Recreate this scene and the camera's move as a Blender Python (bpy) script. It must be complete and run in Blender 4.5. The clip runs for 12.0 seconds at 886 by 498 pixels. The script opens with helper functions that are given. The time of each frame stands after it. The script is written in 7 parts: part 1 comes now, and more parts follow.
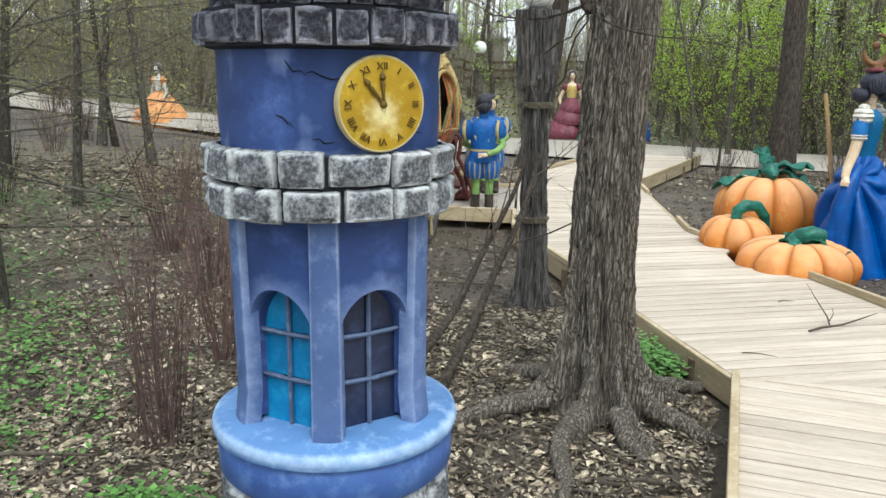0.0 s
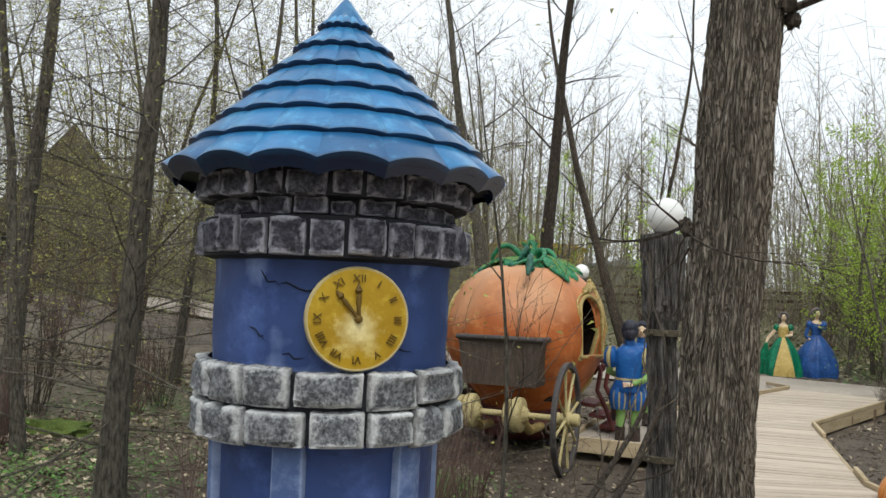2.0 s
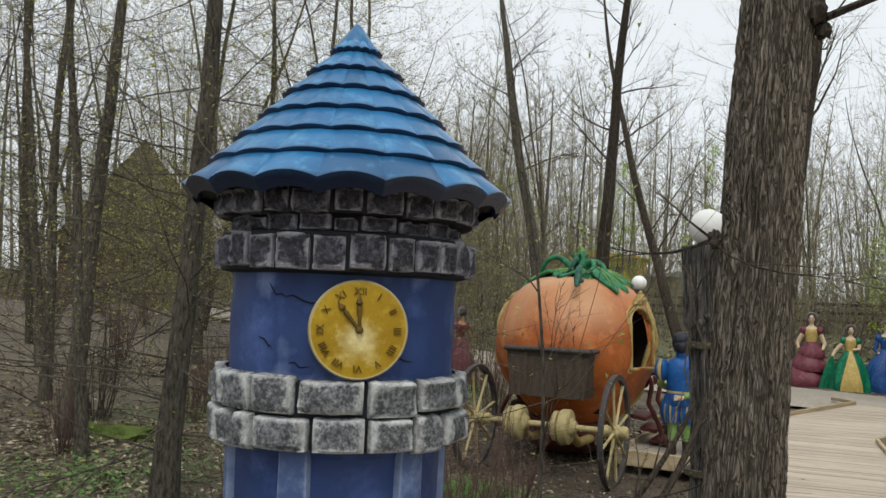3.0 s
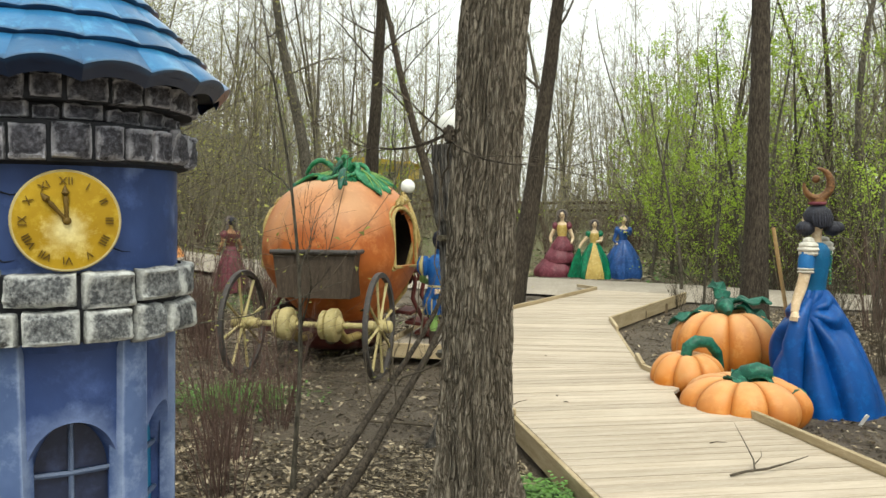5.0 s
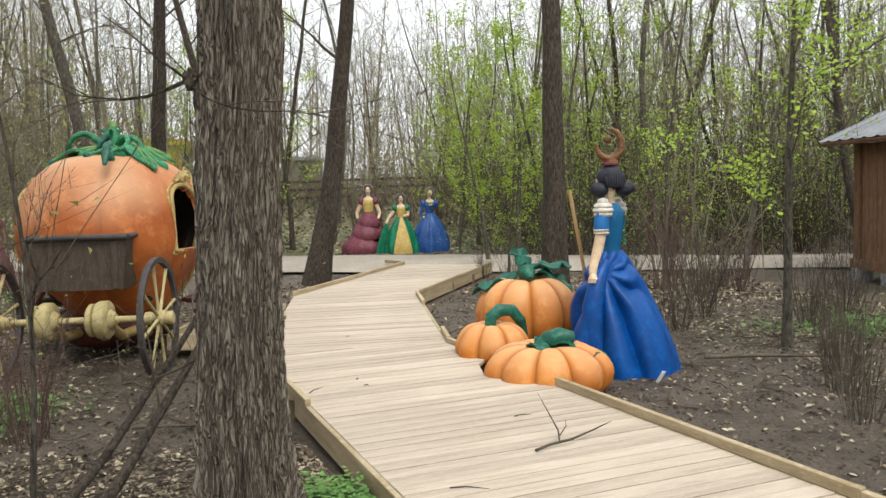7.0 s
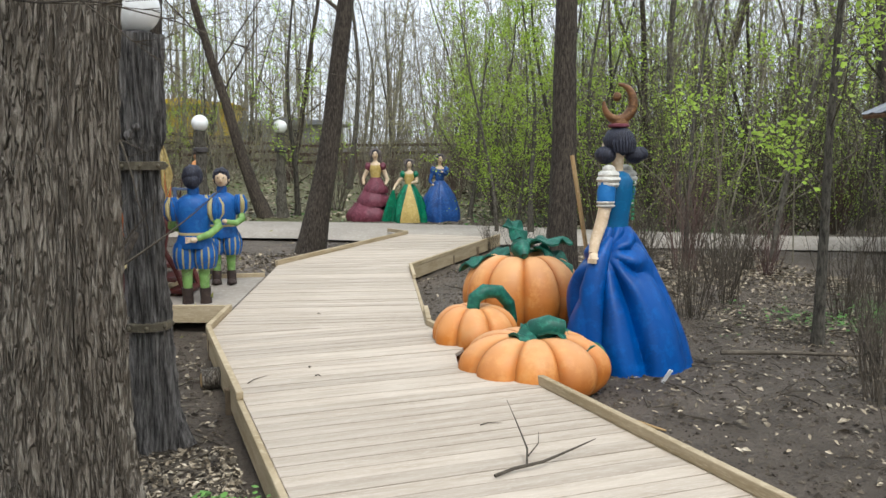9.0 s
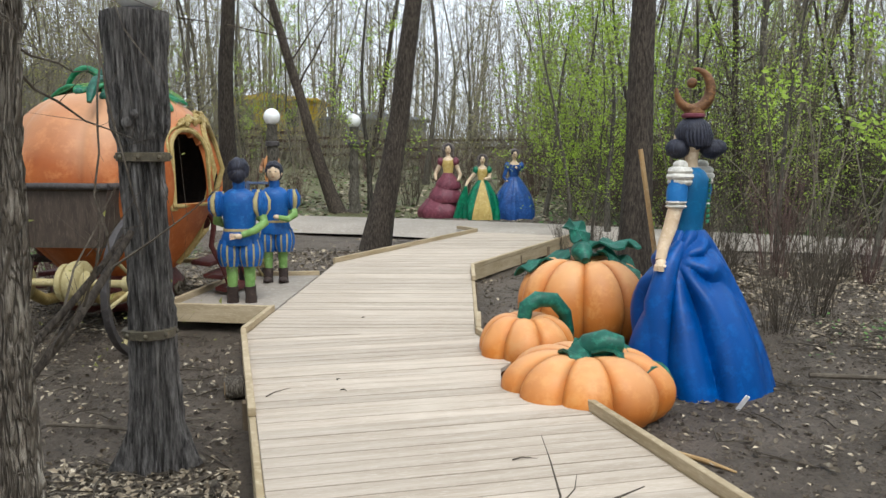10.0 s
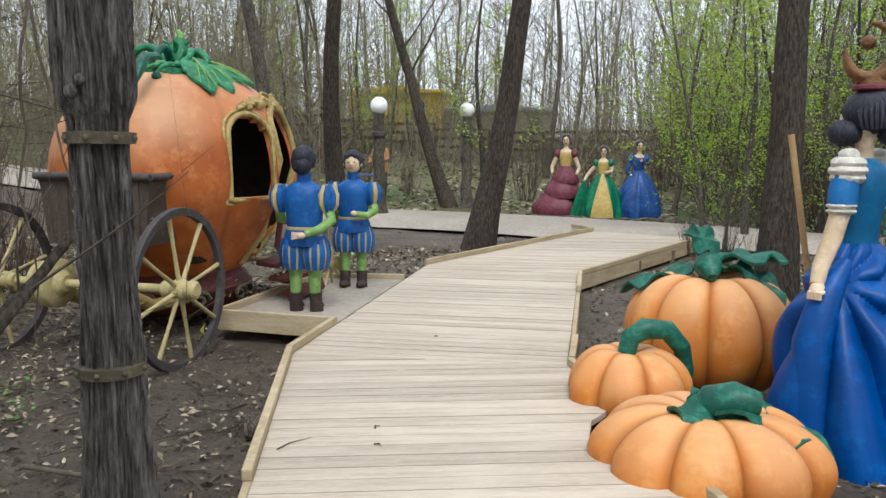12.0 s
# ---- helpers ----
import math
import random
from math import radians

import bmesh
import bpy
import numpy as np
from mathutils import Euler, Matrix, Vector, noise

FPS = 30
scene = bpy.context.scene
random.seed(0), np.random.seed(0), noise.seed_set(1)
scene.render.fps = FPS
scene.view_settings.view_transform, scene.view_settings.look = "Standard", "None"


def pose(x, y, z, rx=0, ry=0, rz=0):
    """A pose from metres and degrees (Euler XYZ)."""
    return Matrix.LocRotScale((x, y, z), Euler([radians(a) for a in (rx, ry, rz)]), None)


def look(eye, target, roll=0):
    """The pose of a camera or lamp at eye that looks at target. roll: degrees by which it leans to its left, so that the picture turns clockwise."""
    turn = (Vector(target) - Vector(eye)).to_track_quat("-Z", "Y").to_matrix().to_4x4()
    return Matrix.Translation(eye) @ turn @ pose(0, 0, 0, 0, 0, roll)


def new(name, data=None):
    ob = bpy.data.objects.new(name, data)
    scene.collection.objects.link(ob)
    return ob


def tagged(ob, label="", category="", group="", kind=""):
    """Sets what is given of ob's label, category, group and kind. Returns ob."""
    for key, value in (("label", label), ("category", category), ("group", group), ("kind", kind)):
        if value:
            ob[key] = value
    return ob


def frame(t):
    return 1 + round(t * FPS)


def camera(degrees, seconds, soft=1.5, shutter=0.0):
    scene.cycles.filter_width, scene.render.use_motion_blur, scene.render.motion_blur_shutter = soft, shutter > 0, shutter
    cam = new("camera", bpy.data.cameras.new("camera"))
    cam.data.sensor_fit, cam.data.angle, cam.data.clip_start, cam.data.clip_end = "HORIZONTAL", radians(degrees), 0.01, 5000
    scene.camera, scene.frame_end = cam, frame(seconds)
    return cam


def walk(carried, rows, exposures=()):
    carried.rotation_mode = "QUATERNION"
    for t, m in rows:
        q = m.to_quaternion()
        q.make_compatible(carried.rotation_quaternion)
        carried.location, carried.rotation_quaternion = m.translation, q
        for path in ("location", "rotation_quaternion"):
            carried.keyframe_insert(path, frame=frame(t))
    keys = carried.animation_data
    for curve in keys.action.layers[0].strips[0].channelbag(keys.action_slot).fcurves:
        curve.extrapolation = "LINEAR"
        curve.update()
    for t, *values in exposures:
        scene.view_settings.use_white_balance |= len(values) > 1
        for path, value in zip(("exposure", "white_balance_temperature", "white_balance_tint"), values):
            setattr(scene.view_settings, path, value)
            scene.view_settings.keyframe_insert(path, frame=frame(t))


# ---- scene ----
cam = camera(57.6, 12.0)
EXPOSURE = 0.35
LIGHTEN = [(0, 0.38, 6000, 5), (1, 0.4, 6150, 6), (1.6, 0.22, 6300, 8), (2.2, -0.33, 6450, 8), (2.7, -0.48, 6500, 8), (4.3, 0.12, 6950, 3), (5, 0.2, 7000, 1), (5.6, 0.2, 6950, 4), (7, 0.17, 6650, 9), (9, 0.12, 6080, 8), (12, 0.06, 6100, 8)]
PATH = [
    (0, (0.421, 0.059, 1.612), (0.236, 2.002, 1.177), 0.6),
    (0.5, (0.567, 0.132, 1.602), (0.261, 2.072, 1.219), 0.1),
    (1, (0.724, 0.215, 1.596), (0.279, 2.151, 1.359), 1.1),
    (1.5, (0.781, 0.325, 1.578), (0.233, 2.248, 1.543), 2.1),
    (2, (0.834, 0.371, 1.599), (0.2, 2.266, 1.701), 2.1),
    (2.5, (0.926, 0.35, 1.631), (0.185, 2.201, 1.789), 2.3),
    (2.7, (0.959, 0.351, 1.623), (0.184, 2.189, 1.773), 2.4),
    (4.3, (1.12, 0.31, 1.568), (0.377, 2.166, 1.501), 1.1),
    (4.5, (1.133, 0.293, 1.56), (0.514, 2.193, 1.486), 1.0),
    (5, (1.174, 0.3, 1.552), (0.926, 2.282, 1.46), 0.3),
    (5.5, (1.202, 0.36, 1.54), (1.231, 2.357, 1.435), -0.7),
    (6, (1.202, 0.516, 1.53), (1.384, 2.504, 1.416), -1.3),
    (6.5, (1.233, 0.658, 1.499), (1.444, 2.643, 1.371), -1.6),
    (7, (1.349, 0.867, 1.468), (1.557, 2.851, 1.319), -1.7),
    (7.2, (1.378, 0.942, 1.464), (1.584, 2.925, 1.301), -1.7),
    (8.8, (1.774, 1.641, 1.412), (1.939, 3.622, 1.191), -0.9),
    (9, (1.807, 1.775, 1.395), (1.952, 3.758, 1.172), -0.1),
    (9.5, (1.938, 2.039, 1.393), (2.052, 4.023, 1.168), 0.5),
    (10, (2.096, 2.329, 1.377), (2.032, 4.314, 1.144), 0.2),
    (10.5, (2.16, 2.595, 1.367), (1.958, 4.571, 1.129), 0.6),
    (11, (2.189, 2.896, 1.376), (1.947, 4.867, 1.138), 0.8),
    (11.5, (2.273, 3.216, 1.354), (1.931, 5.172, 1.116), 0.4),
    (12, (2.312, 3.526, 1.336), (1.936, 5.475, 1.085), 0.4),
]
walk(cam, [(t, look(eye, target, roll)) for t, eye, target, roll in PATH], exposures=[(t, EXPOSURE + e, k, g) for t, e, k, g in LIGHTEN])

# ---- light ----
world = bpy.data.worlds.new("overcast_sky")
scene.world = world
world.use_nodes = True
wn, wl = world.node_tree.nodes, world.node_tree.links
sky = wn.new("ShaderNodeTexSky")
sky.sky_type, sky.sun_disc = "NISHITA", False
sky.sun_elevation, sky.sun_rotation = radians(52), radians(160)
sky.air_density, sky.dust_density = 1.0, 4.0
cloud = wn.new("ShaderNodeMix")
cloud.data_type = "RGBA"
cloud.inputs[0].default_value = 0.85
scaled = wn.new("ShaderNodeVectorMath")
scaled.operation = "SCALE"
scaled.inputs["Scale"].default_value = 0.12
wl.new(sky.outputs[0], scaled.inputs[0])
wl.new(scaled.outputs[0], cloud.inputs[6])
cloud.inputs[7].default_value = (0.93, 0.96, 1.0, 1)
wl.new(cloud.outputs[2], wn["Background"].inputs[0])
wn["Background"].inputs[1].default_value = 1.1
sun = new("sun", bpy.data.lights.new("sun", "SUN"))
sun.data.energy, sun.data.angle, sun.data.color = 1.5, radians(20), (1.0, 0.97, 0.92)
sun.matrix_world = look((3, -8, 14), (0, 0, 0))


# ---- materials ----
def srgb(code):
    v = [int(code[i:i + 2], 16) / 255 for i in (1, 3, 5)]
    return tuple(a / 12.92 if a < 0.04045 else ((a + 0.055) / 1.055) ** 2.4 for a in v) + (1,)


def mix(nt, fac, a, b, mode="MIX"):
    n = nt.nodes.new("ShaderNodeMix")
    n.data_type, n.blend_type = "RGBA", mode
    for sock, v in ((n.inputs[0], fac), (n.inputs[6], a), (n.inputs[7], b)):
        if isinstance(v, bpy.types.NodeSocket):
            nt.links.new(v, sock)
        else:
            sock.default_value = v
    return n.outputs[2]


def ramp(nt, sock, lo, hi):
    n = nt.nodes.new("ShaderNodeMapRange")
    n.inputs[1].default_value, n.inputs[2].default_value = lo, hi
    nt.links.new(sock, n.inputs[0])
    return n.outputs[0]


def noise_tex(nt, vec, scale, detail=5, rough=0.6):
    n = nt.nodes.new("ShaderNodeTexNoise")
    n.inputs["Scale"].default_value, n.inputs["Detail"].default_value, n.inputs["Roughness"].default_value = scale, detail, rough
    nt.links.new(vec, n.inputs["Vector"])
    return n.outputs[0]


def surface(name, base, second, third, big=1.5, fine=25.0, stretch=(1, 1, 1), rough=0.8, bump=0.3, depth=0.01, metal=0.0,
            vary=0.0, spec=0.3, attribute=None, attr_colour=None, island=False, furrow=None, second_attr=None, crease=None, thin=0.0):
    """Base colour broken up by large and fine noise, with bump; optional attribute for painted edges or shade, and
    per-object variation.
    """
    m = bpy.data.materials.new(name)
    m.use_nodes = True
    nt = m.node_tree
    bsdf = nt.nodes["Principled BSDF"]
    co = nt.nodes.new("ShaderNodeTexCoord").outputs["Object"]
    info = nt.nodes.new("ShaderNodeObjectInfo")
    off = nt.nodes.new("ShaderNodeVectorMath")
    off.operation = "MULTIPLY_ADD"
    nt.links.new(co, off.inputs[0])
    off.inputs[1].default_value = stretch
    nt.links.new(info.outputs["Random"], off.inputs[2])
    vec = off.outputs[0]
    n1, n2 = noise_tex(nt, vec, big, 4), noise_tex(nt, vec, fine, 6, 0.7)
    c = mix(nt, ramp(nt, n1, 0.35, 0.65), base, second)
    c = mix(nt, ramp(nt, n2, 0.5, 0.75), c, third)
    if crease:
        c = mix(nt, ramp(nt, n2, 0.36, 0.5), crease, c)
    if furrow:
        warp = nt.nodes.new("ShaderNodeVectorMath")
        warp.operation = "MULTIPLY_ADD"
        nt.links.new(n1, warp.inputs[0])
        warp.inputs[1].default_value = (0.2, 0.2, 0.2)
        nt.links.new(vec, warp.inputs[2])
        vo = nt.nodes.new("ShaderNodeTexVoronoi")
        vo.feature = "DISTANCE_TO_EDGE"
        vo.inputs["Scale"].default_value = furrow[0]
        nt.links.new(warp.outputs[0], vo.inputs["Vector"])
        plate = ramp(nt, vo.outputs["Distance"], 0.0, furrow[1])
        c = mix(nt, plate, furrow[2], c)
    if attribute:
        at = nt.nodes.new("ShaderNodeAttribute")
        at.attribute_name = attribute
        sub = nt.nodes.new("ShaderNodeMath")
        sub.operation = "MULTIPLY_ADD"
        nt.links.new(n2, sub.inputs[0])
        sub.inputs[1].default_value = 0.8
        nt.links.new(at.outputs["Fac"], sub.inputs[2])
        c = mix(nt, ramp(nt, sub.outputs[0], 0.5, 1.15), c, attr_colour)
    if second_attr:
        at2 = nt.nodes.new("ShaderNodeAttribute")
        at2.attribute_name = second_attr[0]
        c = mix(nt, ramp(nt, at2.outputs["Fac"], 0.0, 1.0), c, second_attr[1])
    if vary:
        src = nt.nodes.new("ShaderNodeNewGeometry").outputs["Random Per Island"] if island else info.outputs["Random"]
        hsv = nt.nodes.new("ShaderNodeHueSaturation")
        mr = nt.nodes.new("ShaderNodeMapRange")
        mr.inputs[3].default_value, mr.inputs[4].default_value = 1 - vary, 1 + vary
        nt.links.new(src, mr.inputs[0])
        nt.links.new(mr.outputs[0], hsv.inputs["Value"])
        nt.links.new(c, hsv.inputs["Color"])
        c = hsv.outputs[0]
    nt.links.new(c, bsdf.inputs["Base Color"])
    bsdf.inputs["Roughness"].default_value, bsdf.inputs["Metallic"].default_value = rough, metal
    bsdf.inputs["Specular IOR Level"].default_value = spec
    if bump:
        b = nt.nodes.new("ShaderNodeBump")
        b.inputs["Strength"].default_value, b.inputs["Distance"].default_value = bump, depth
        if furrow:
            tot = nt.nodes.new("ShaderNodeMath")
            tot.operation = "MULTIPLY_ADD"
            nt.links.new(plate, tot.inputs[0])
            tot.inputs[1].default_value = 0.8
            nt.links.new(n2, tot.inputs[2])
            nt.links.new(tot.outputs[0], b.inputs["Height"])
        else:
            nt.links.new(n2, b.inputs["Height"])
        nt.links.new(b.outputs[0], bsdf.inputs["Normal"])
    if thin:
        # light passes through thin leaves
        glow, both = nt.nodes.new("ShaderNodeBsdfTranslucent"), nt.nodes.new("ShaderNodeMixShader")
        nt.links.new(c, glow.inputs[0])
        both.inputs[0].default_value = thin
        nt.links.new(bsdf.outputs[0], both.inputs[1])
        nt.links.new(glow.outputs[0], both.inputs[2])
        nt.links.new(both.outputs[0], nt.nodes["Material Output"].inputs[0])
    return m


def plain3(name, a, b=None, c=None, **k):
    return surface(name, srgb(a), srgb(b or a), srgb(c or b or a), **k)


MUD = plain3("mud", "#63594d", "#807466", "#241f1a", big=1.6, fine=34, bump=1.0, depth=0.07, rough=0.6, attribute="grass", attr_colour=srgb("#62663b"), second_attr=("litter", srgb("#8d816f")))
LITTER = plain3("dead_leaf", "#9c8f79", "#5f5342", "#c9bfab", big=3, vary=0.75, island=True, bump=0, rough=0.8)
SAND = plain3("sandy_path", "#a59c90", "#8d857a", "#b8b0a4", big=0.6, fine=18, bump=0.4, depth=0.01, rough=0.95)
PLANK = plain3("pale_pine", "#bdb09f", "#a89a88", "#d0c5b6", big=2.0, fine=16, stretch=(1, 9, 9), bump=0.2, depth=0.004, rough=0.75, vary=0.11)
PINE = plain3("cut_pine", "#b3a285", "#988767", "#c9b99b", big=2, fine=20, stretch=(1, 1, 8), bump=0.2, depth=0.004, vary=0.08)
JOIST = plain3("old_joist", "#6d5e4a", "#57493a", "#80705a", big=2, fine=20, bump=0.3)
BARK = plain3("grey_bark", "#aaa091", "#93897b", "#c6beb0", big=9, fine=95, stretch=(1, 1, 0.16), bump=1.0, depth=0.035, rough=0.95, furrow=(46, 0.2, srgb("#665d51")), crease=srgb("#746a5d"))
BARKDARK = plain3("dark_bark", "#4b433a", "#39322b", "#685f53", big=5, fine=50, stretch=(1, 1, 0.22), bump=1.0, depth=0.03, rough=0.95, vary=0.2, crease=srgb("#241f1a"))
BARKMID = plain3("woodland_bark", "#5e594f", "#4a463d", "#7b766a", big=6, fine=45, stretch=(1, 1, 0.25), bump=0.9, depth=0.03, rough=0.95, vary=0.3, crease=srgb("#2f2b25"))
TWIG = plain3("twig", "#574f44", "#433c33", "#71695c", big=3, fine=20, bump=0, rough=0.95, vary=0.25)
# Lighter than the near twigs: the haze of distance is put into the colour.
FARTWIG = plain3("hazy_twig", "#7f7867", "#6c6656", "#948d7a", big=3, fine=20, bump=0, rough=0.95, vary=0.2, island=True)
REDTWIG = plain3("reddish_twig", "#64504a", "#4d3d37", "#7d6a60", big=3, fine=20, bump=0, rough=0.95, vary=0.25)
BUD = plain3("opening_bud", "#a3a45c", "#8b8b4b", "#b9b876", big=2, fine=9, bump=0, rough=0.7, vary=0.3, island=True, thin=0.45)
LEAF = plain3("spring_leaf", "#a6bf48", "#8dab3a", "#bfcf6a", big=2, fine=9, bump=0, rough=0.6, vary=0.35, island=True, thin=0.5)
HERB = plain3("herb_leaf", "#587f3a", "#466d2e", "#71974c", big=2, fine=9, bump=0, rough=0.6, vary=0.35, island=True)
POST = plain3("charred_wood", "#686460", "#494643", "#97938e", big=6, fine=55, stretch=(1, 1, 0.12), bump=1.0, depth=0.03, rough=0.7, crease=srgb("#242220"))
BAND = plain3("aged_brass_band", "#5c5444", "#4a4438", "#77705c", big=6, fine=30, bump=0.3, rough=0.6)
GLOBE = plain3("opal_globe", "#f4f4f0", "#e8e8e4", "#ffffff", big=3, fine=12, bump=0, rough=0.25, spec=0.5)

NAVY = plain3("navy_paint", "#33497c", "#22355f", "#4b629a", big=3.0, fine=7, bump=0.3, depth=0.008, rough=0.5, attribute="paint_shade", attr_colour=srgb("#7d90bb"))
PERI = plain3("periwinkle_paint", "#586d98", "#41557f", "#7084ad", big=4, fine=12, bump=0.3, depth=0.006, rough=0.55, attribute="paint_shade", attr_colour=srgb("#9dadcb"))
PLINTH = plain3("pale_blue_paint", "#6186b4", "#4b709f", "#7899bf", big=4, fine=14, bump=0.2, depth=0.005, rough=0.5, attribute="paint_shade", attr_colour=srgb("#bdd1e6"))
DRUM = plain3("mid_blue_paint", "#4a69a4", "#38538c", "#6482b6", big=4, fine=14, bump=0.15, depth=0.004, rough=0.5)
STONE = plain3("painted_stone", "#777a7d", "#4e5155", "#a8abad", big=13, fine=80, bump=1.0, depth=0.008, rough=0.8, attribute="paint_shade", attr_colour=srgb("#d6d9d8"), vary=0.12, crease=srgb("#3a3c40"))
STONEDARK = plain3("dark_painted_stone", "#4b4b54", "#33333b", "#74747f", big=13, fine=80, bump=1.0, depth=0.008, rough=0.7, attribute="paint_shade", attr_colour=srgb("#b4b4be"), vary=0.15, crease=srgb("#232329"))
# Near-black core colour that shows in the stone joints and below the tiles.
COREBLACK = plain3("black_core", "#1b1d24", "#15161b", "#2a2c34", big=5, fine=20, bump=0.3, rough=0.7)
TILE = plain3("blue_roof_paint", "#2f74a6", "#225a88", "#5aa2cb", big=4, fine=12, bump=0.35, depth=0.005, rough=0.3, spec=0.5, attribute="paint_shade", attr_colour=srgb("#132340"), vary=0.15)
PANEBLUE = plain3("turquoise_pane", "#1d79ab", "#16608c", "#2f90bd", big=5, fine=15, bump=0.1, rough=0.35)
BARGREY = plain3("glazing_bar_paint", "#56647f", "#434f68", "#75839f", big=6, fine=24, bump=0.2, rough=0.5)
PANEDARK = plain3("dark_pane", "#232c45", "#1b2238", "#343e5c", big=5, fine=15, bump=0.1, rough=0.35)
CLOCK = plain3("yellow_dial", "#ad8d1c", "#987812", "#c0a638", big=8, fine=26, bump=0.2, depth=0.003, rough=0.6, attribute="paint_shade", attr_colour=srgb("#efe6b0"))
BRONZE = plain3("brown_numeral", "#614b17", "#4c3a10", "#765d22", big=8, fine=26, bump=0.2, rough=0.6)
CRACK = plain3("crack", "#131722", bump=0, rough=0.9)

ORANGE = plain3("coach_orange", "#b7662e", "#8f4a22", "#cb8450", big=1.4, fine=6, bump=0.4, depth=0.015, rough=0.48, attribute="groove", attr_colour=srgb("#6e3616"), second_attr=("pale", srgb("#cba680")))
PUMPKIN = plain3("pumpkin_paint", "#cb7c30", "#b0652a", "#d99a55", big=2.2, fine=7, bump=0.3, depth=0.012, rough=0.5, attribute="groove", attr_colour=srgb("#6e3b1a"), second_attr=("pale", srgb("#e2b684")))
VINE = plain3("green_paint", "#2c7a52", "#1d5c3d", "#58a878", big=6, fine=20, bump=0.3, depth=0.005, rough=0.5)
VINEDARK = plain3("deep_green_paint", "#1d5d4d", "#144639", "#3a8a70", big=6, fine=20, bump=0.3, depth=0.005, rough=0.45)
TRUNKBOX = plain3("brown_trunk_paint", "#4e433a", "#3b322b", "#665a4e", big=4, fine=16, stretch=(4, 1, 1), bump=0.4, rough=0.6)
GOLD = plain3("dull_gold_paint", "#a8935c", "#8b7845", "#c9b682", big=7, fine=26, bump=0.4, depth=0.006, rough=0.5)
CREAM = plain3("cream_paint", "#b5a778", "#9a8c5e", "#cabf98", big=6, fine=24, bump=0.3, rough=0.6)
IRON = plain3("dark_rim_paint", "#4a4645", "#3a3635", "#5f5b59", big=6, fine=24, bump=0.3, rough=0.6)
MAROON = plain3("maroon_paint", "#5a2a26", "#45201e", "#6d3c34", big=5, fine=20, bump=0.3, rough=0.6)
# Darkness behind the coach and hut openings is put into this colour.
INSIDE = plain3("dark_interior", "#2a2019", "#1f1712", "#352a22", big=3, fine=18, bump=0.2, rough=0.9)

ROYAL = plain3("royal_blue_paint", "#014a94", "#013a78", "#0a60b0", big=2.5, fine=10, bump=0.3, depth=0.01, rough=0.42, spec=0.25)
PAGEBLUE = plain3("tunic_blue_paint", "#1a579b", "#134480", "#2f72b4", big=4, fine=16, bump=0.25, rough=0.5)
AZURE = plain3("azure_paint", "#1f69a8", "#17558c", "#3480bd", big=4, fine=16, bump=0.15, rough=0.5)
TEAL = plain3("teal_paint", "#0d6090", "#094d76", "#1b76a2", big=4, fine=16, bump=0.15, rough=0.5)
WHITE = plain3("off_white_paint", "#cfcbc0", "#a9a69c", "#e6e3da", big=9, fine=30, bump=0.3, rough=0.6)
SKIN = plain3("pale_flesh_paint", "#d9c3a4", "#c6ac8b", "#e8d8be", big=6, fine=20, bump=0.1, rough=0.6)
TAN = plain3("tan_flesh_paint", "#a67d5c", "#8c6648", "#ba9473", big=6, fine=20, bump=0.1, rough=0.6)
HAIR = plain3("black_hair_paint", "#2b2c36", "#1e1f28", "#4a4c5a", big=7, fine=30, stretch=(3, 3, 0.5), bump=0.5, rough=0.55)
GREYHAIR = plain3("grey_hair_paint", "#6d6460", "#554d49", "#8a817c", big=7, fine=30, bump=0.5, rough=0.6)
WOODBROWN = plain3("varnished_wood", "#7a5535", "#523822", "#9c744a", big=6, fine=22, stretch=(1, 1, 2), bump=0.5, rough=0.5)
STICK = plain3("pale_stick", "#b09266", "#98794f", "#c4a97f", big=5, fine=20, bump=0.2, rough=0.7)
LEGGREEN = plain3("moss_green_paint", "#7fa35c", "#668a47", "#98b877", big=6, fine=20, bump=0.15, rough=0.6)
BOOT = plain3("boot_paint", "#3f342f", "#322825", "#54473f", big=6, fine=20, bump=0.2, rough=0.6)
ROSE = plain3("dusty_rose_paint", "#6f3642", "#562833", "#8a505b", big=4, fine=14, bump=0.3, rough=0.5)
EMERALD = plain3("emerald_paint", "#08714f", "#055239", "#1f9068", big=4, fine=14, bump=0.2, rough=0.4)
STRAW = plain3("straw_paint", "#c2a964", "#a88f4e", "#d5c083", big=4, fine=14, bump=0.2, rough=0.5)
BLUEDRESS = plain3("steel_blue_paint", "#275191", "#1b3d74", "#416dac", big=4, fine=14, bump=0.2, rough=0.4)
PEACH = plain3("peach_paint", "#d99a5f", "#c4834a", "#e6b583", big=4, fine=14, bump=0.3, rough=0.55)
HUTWOOD = plain3("brown_boards", "#765740", "#5a412e", "#917158", big=4, fine=18, stretch=(3, 3, 0.4), bump=0.5, rough=0.75, vary=0.3)
ROOFGREY = plain3("grey_metal_roof", "#8f9296", "#777a7e", "#a6a9ad", big=2, fine=14, bump=0.2, rough=0.45, metal=0.3)
ROOFRED = plain3("mossy_roof", "#5f5a42", "#524a3a", "#6f6c50", big=2, fine=14, bump=0.3, rough=0.85)
YELLOW = plain3("yellow_cladding", "#c9a918", "#b8980f", "#d6ba3c", big=1, fine=6, bump=0.1, rough=0.6)
FARGREY = plain3("far_wall", "#8b8d8e", "#797b7d", "#9b9d9e", big=1, fine=6, bump=0.1, rough=0.8)
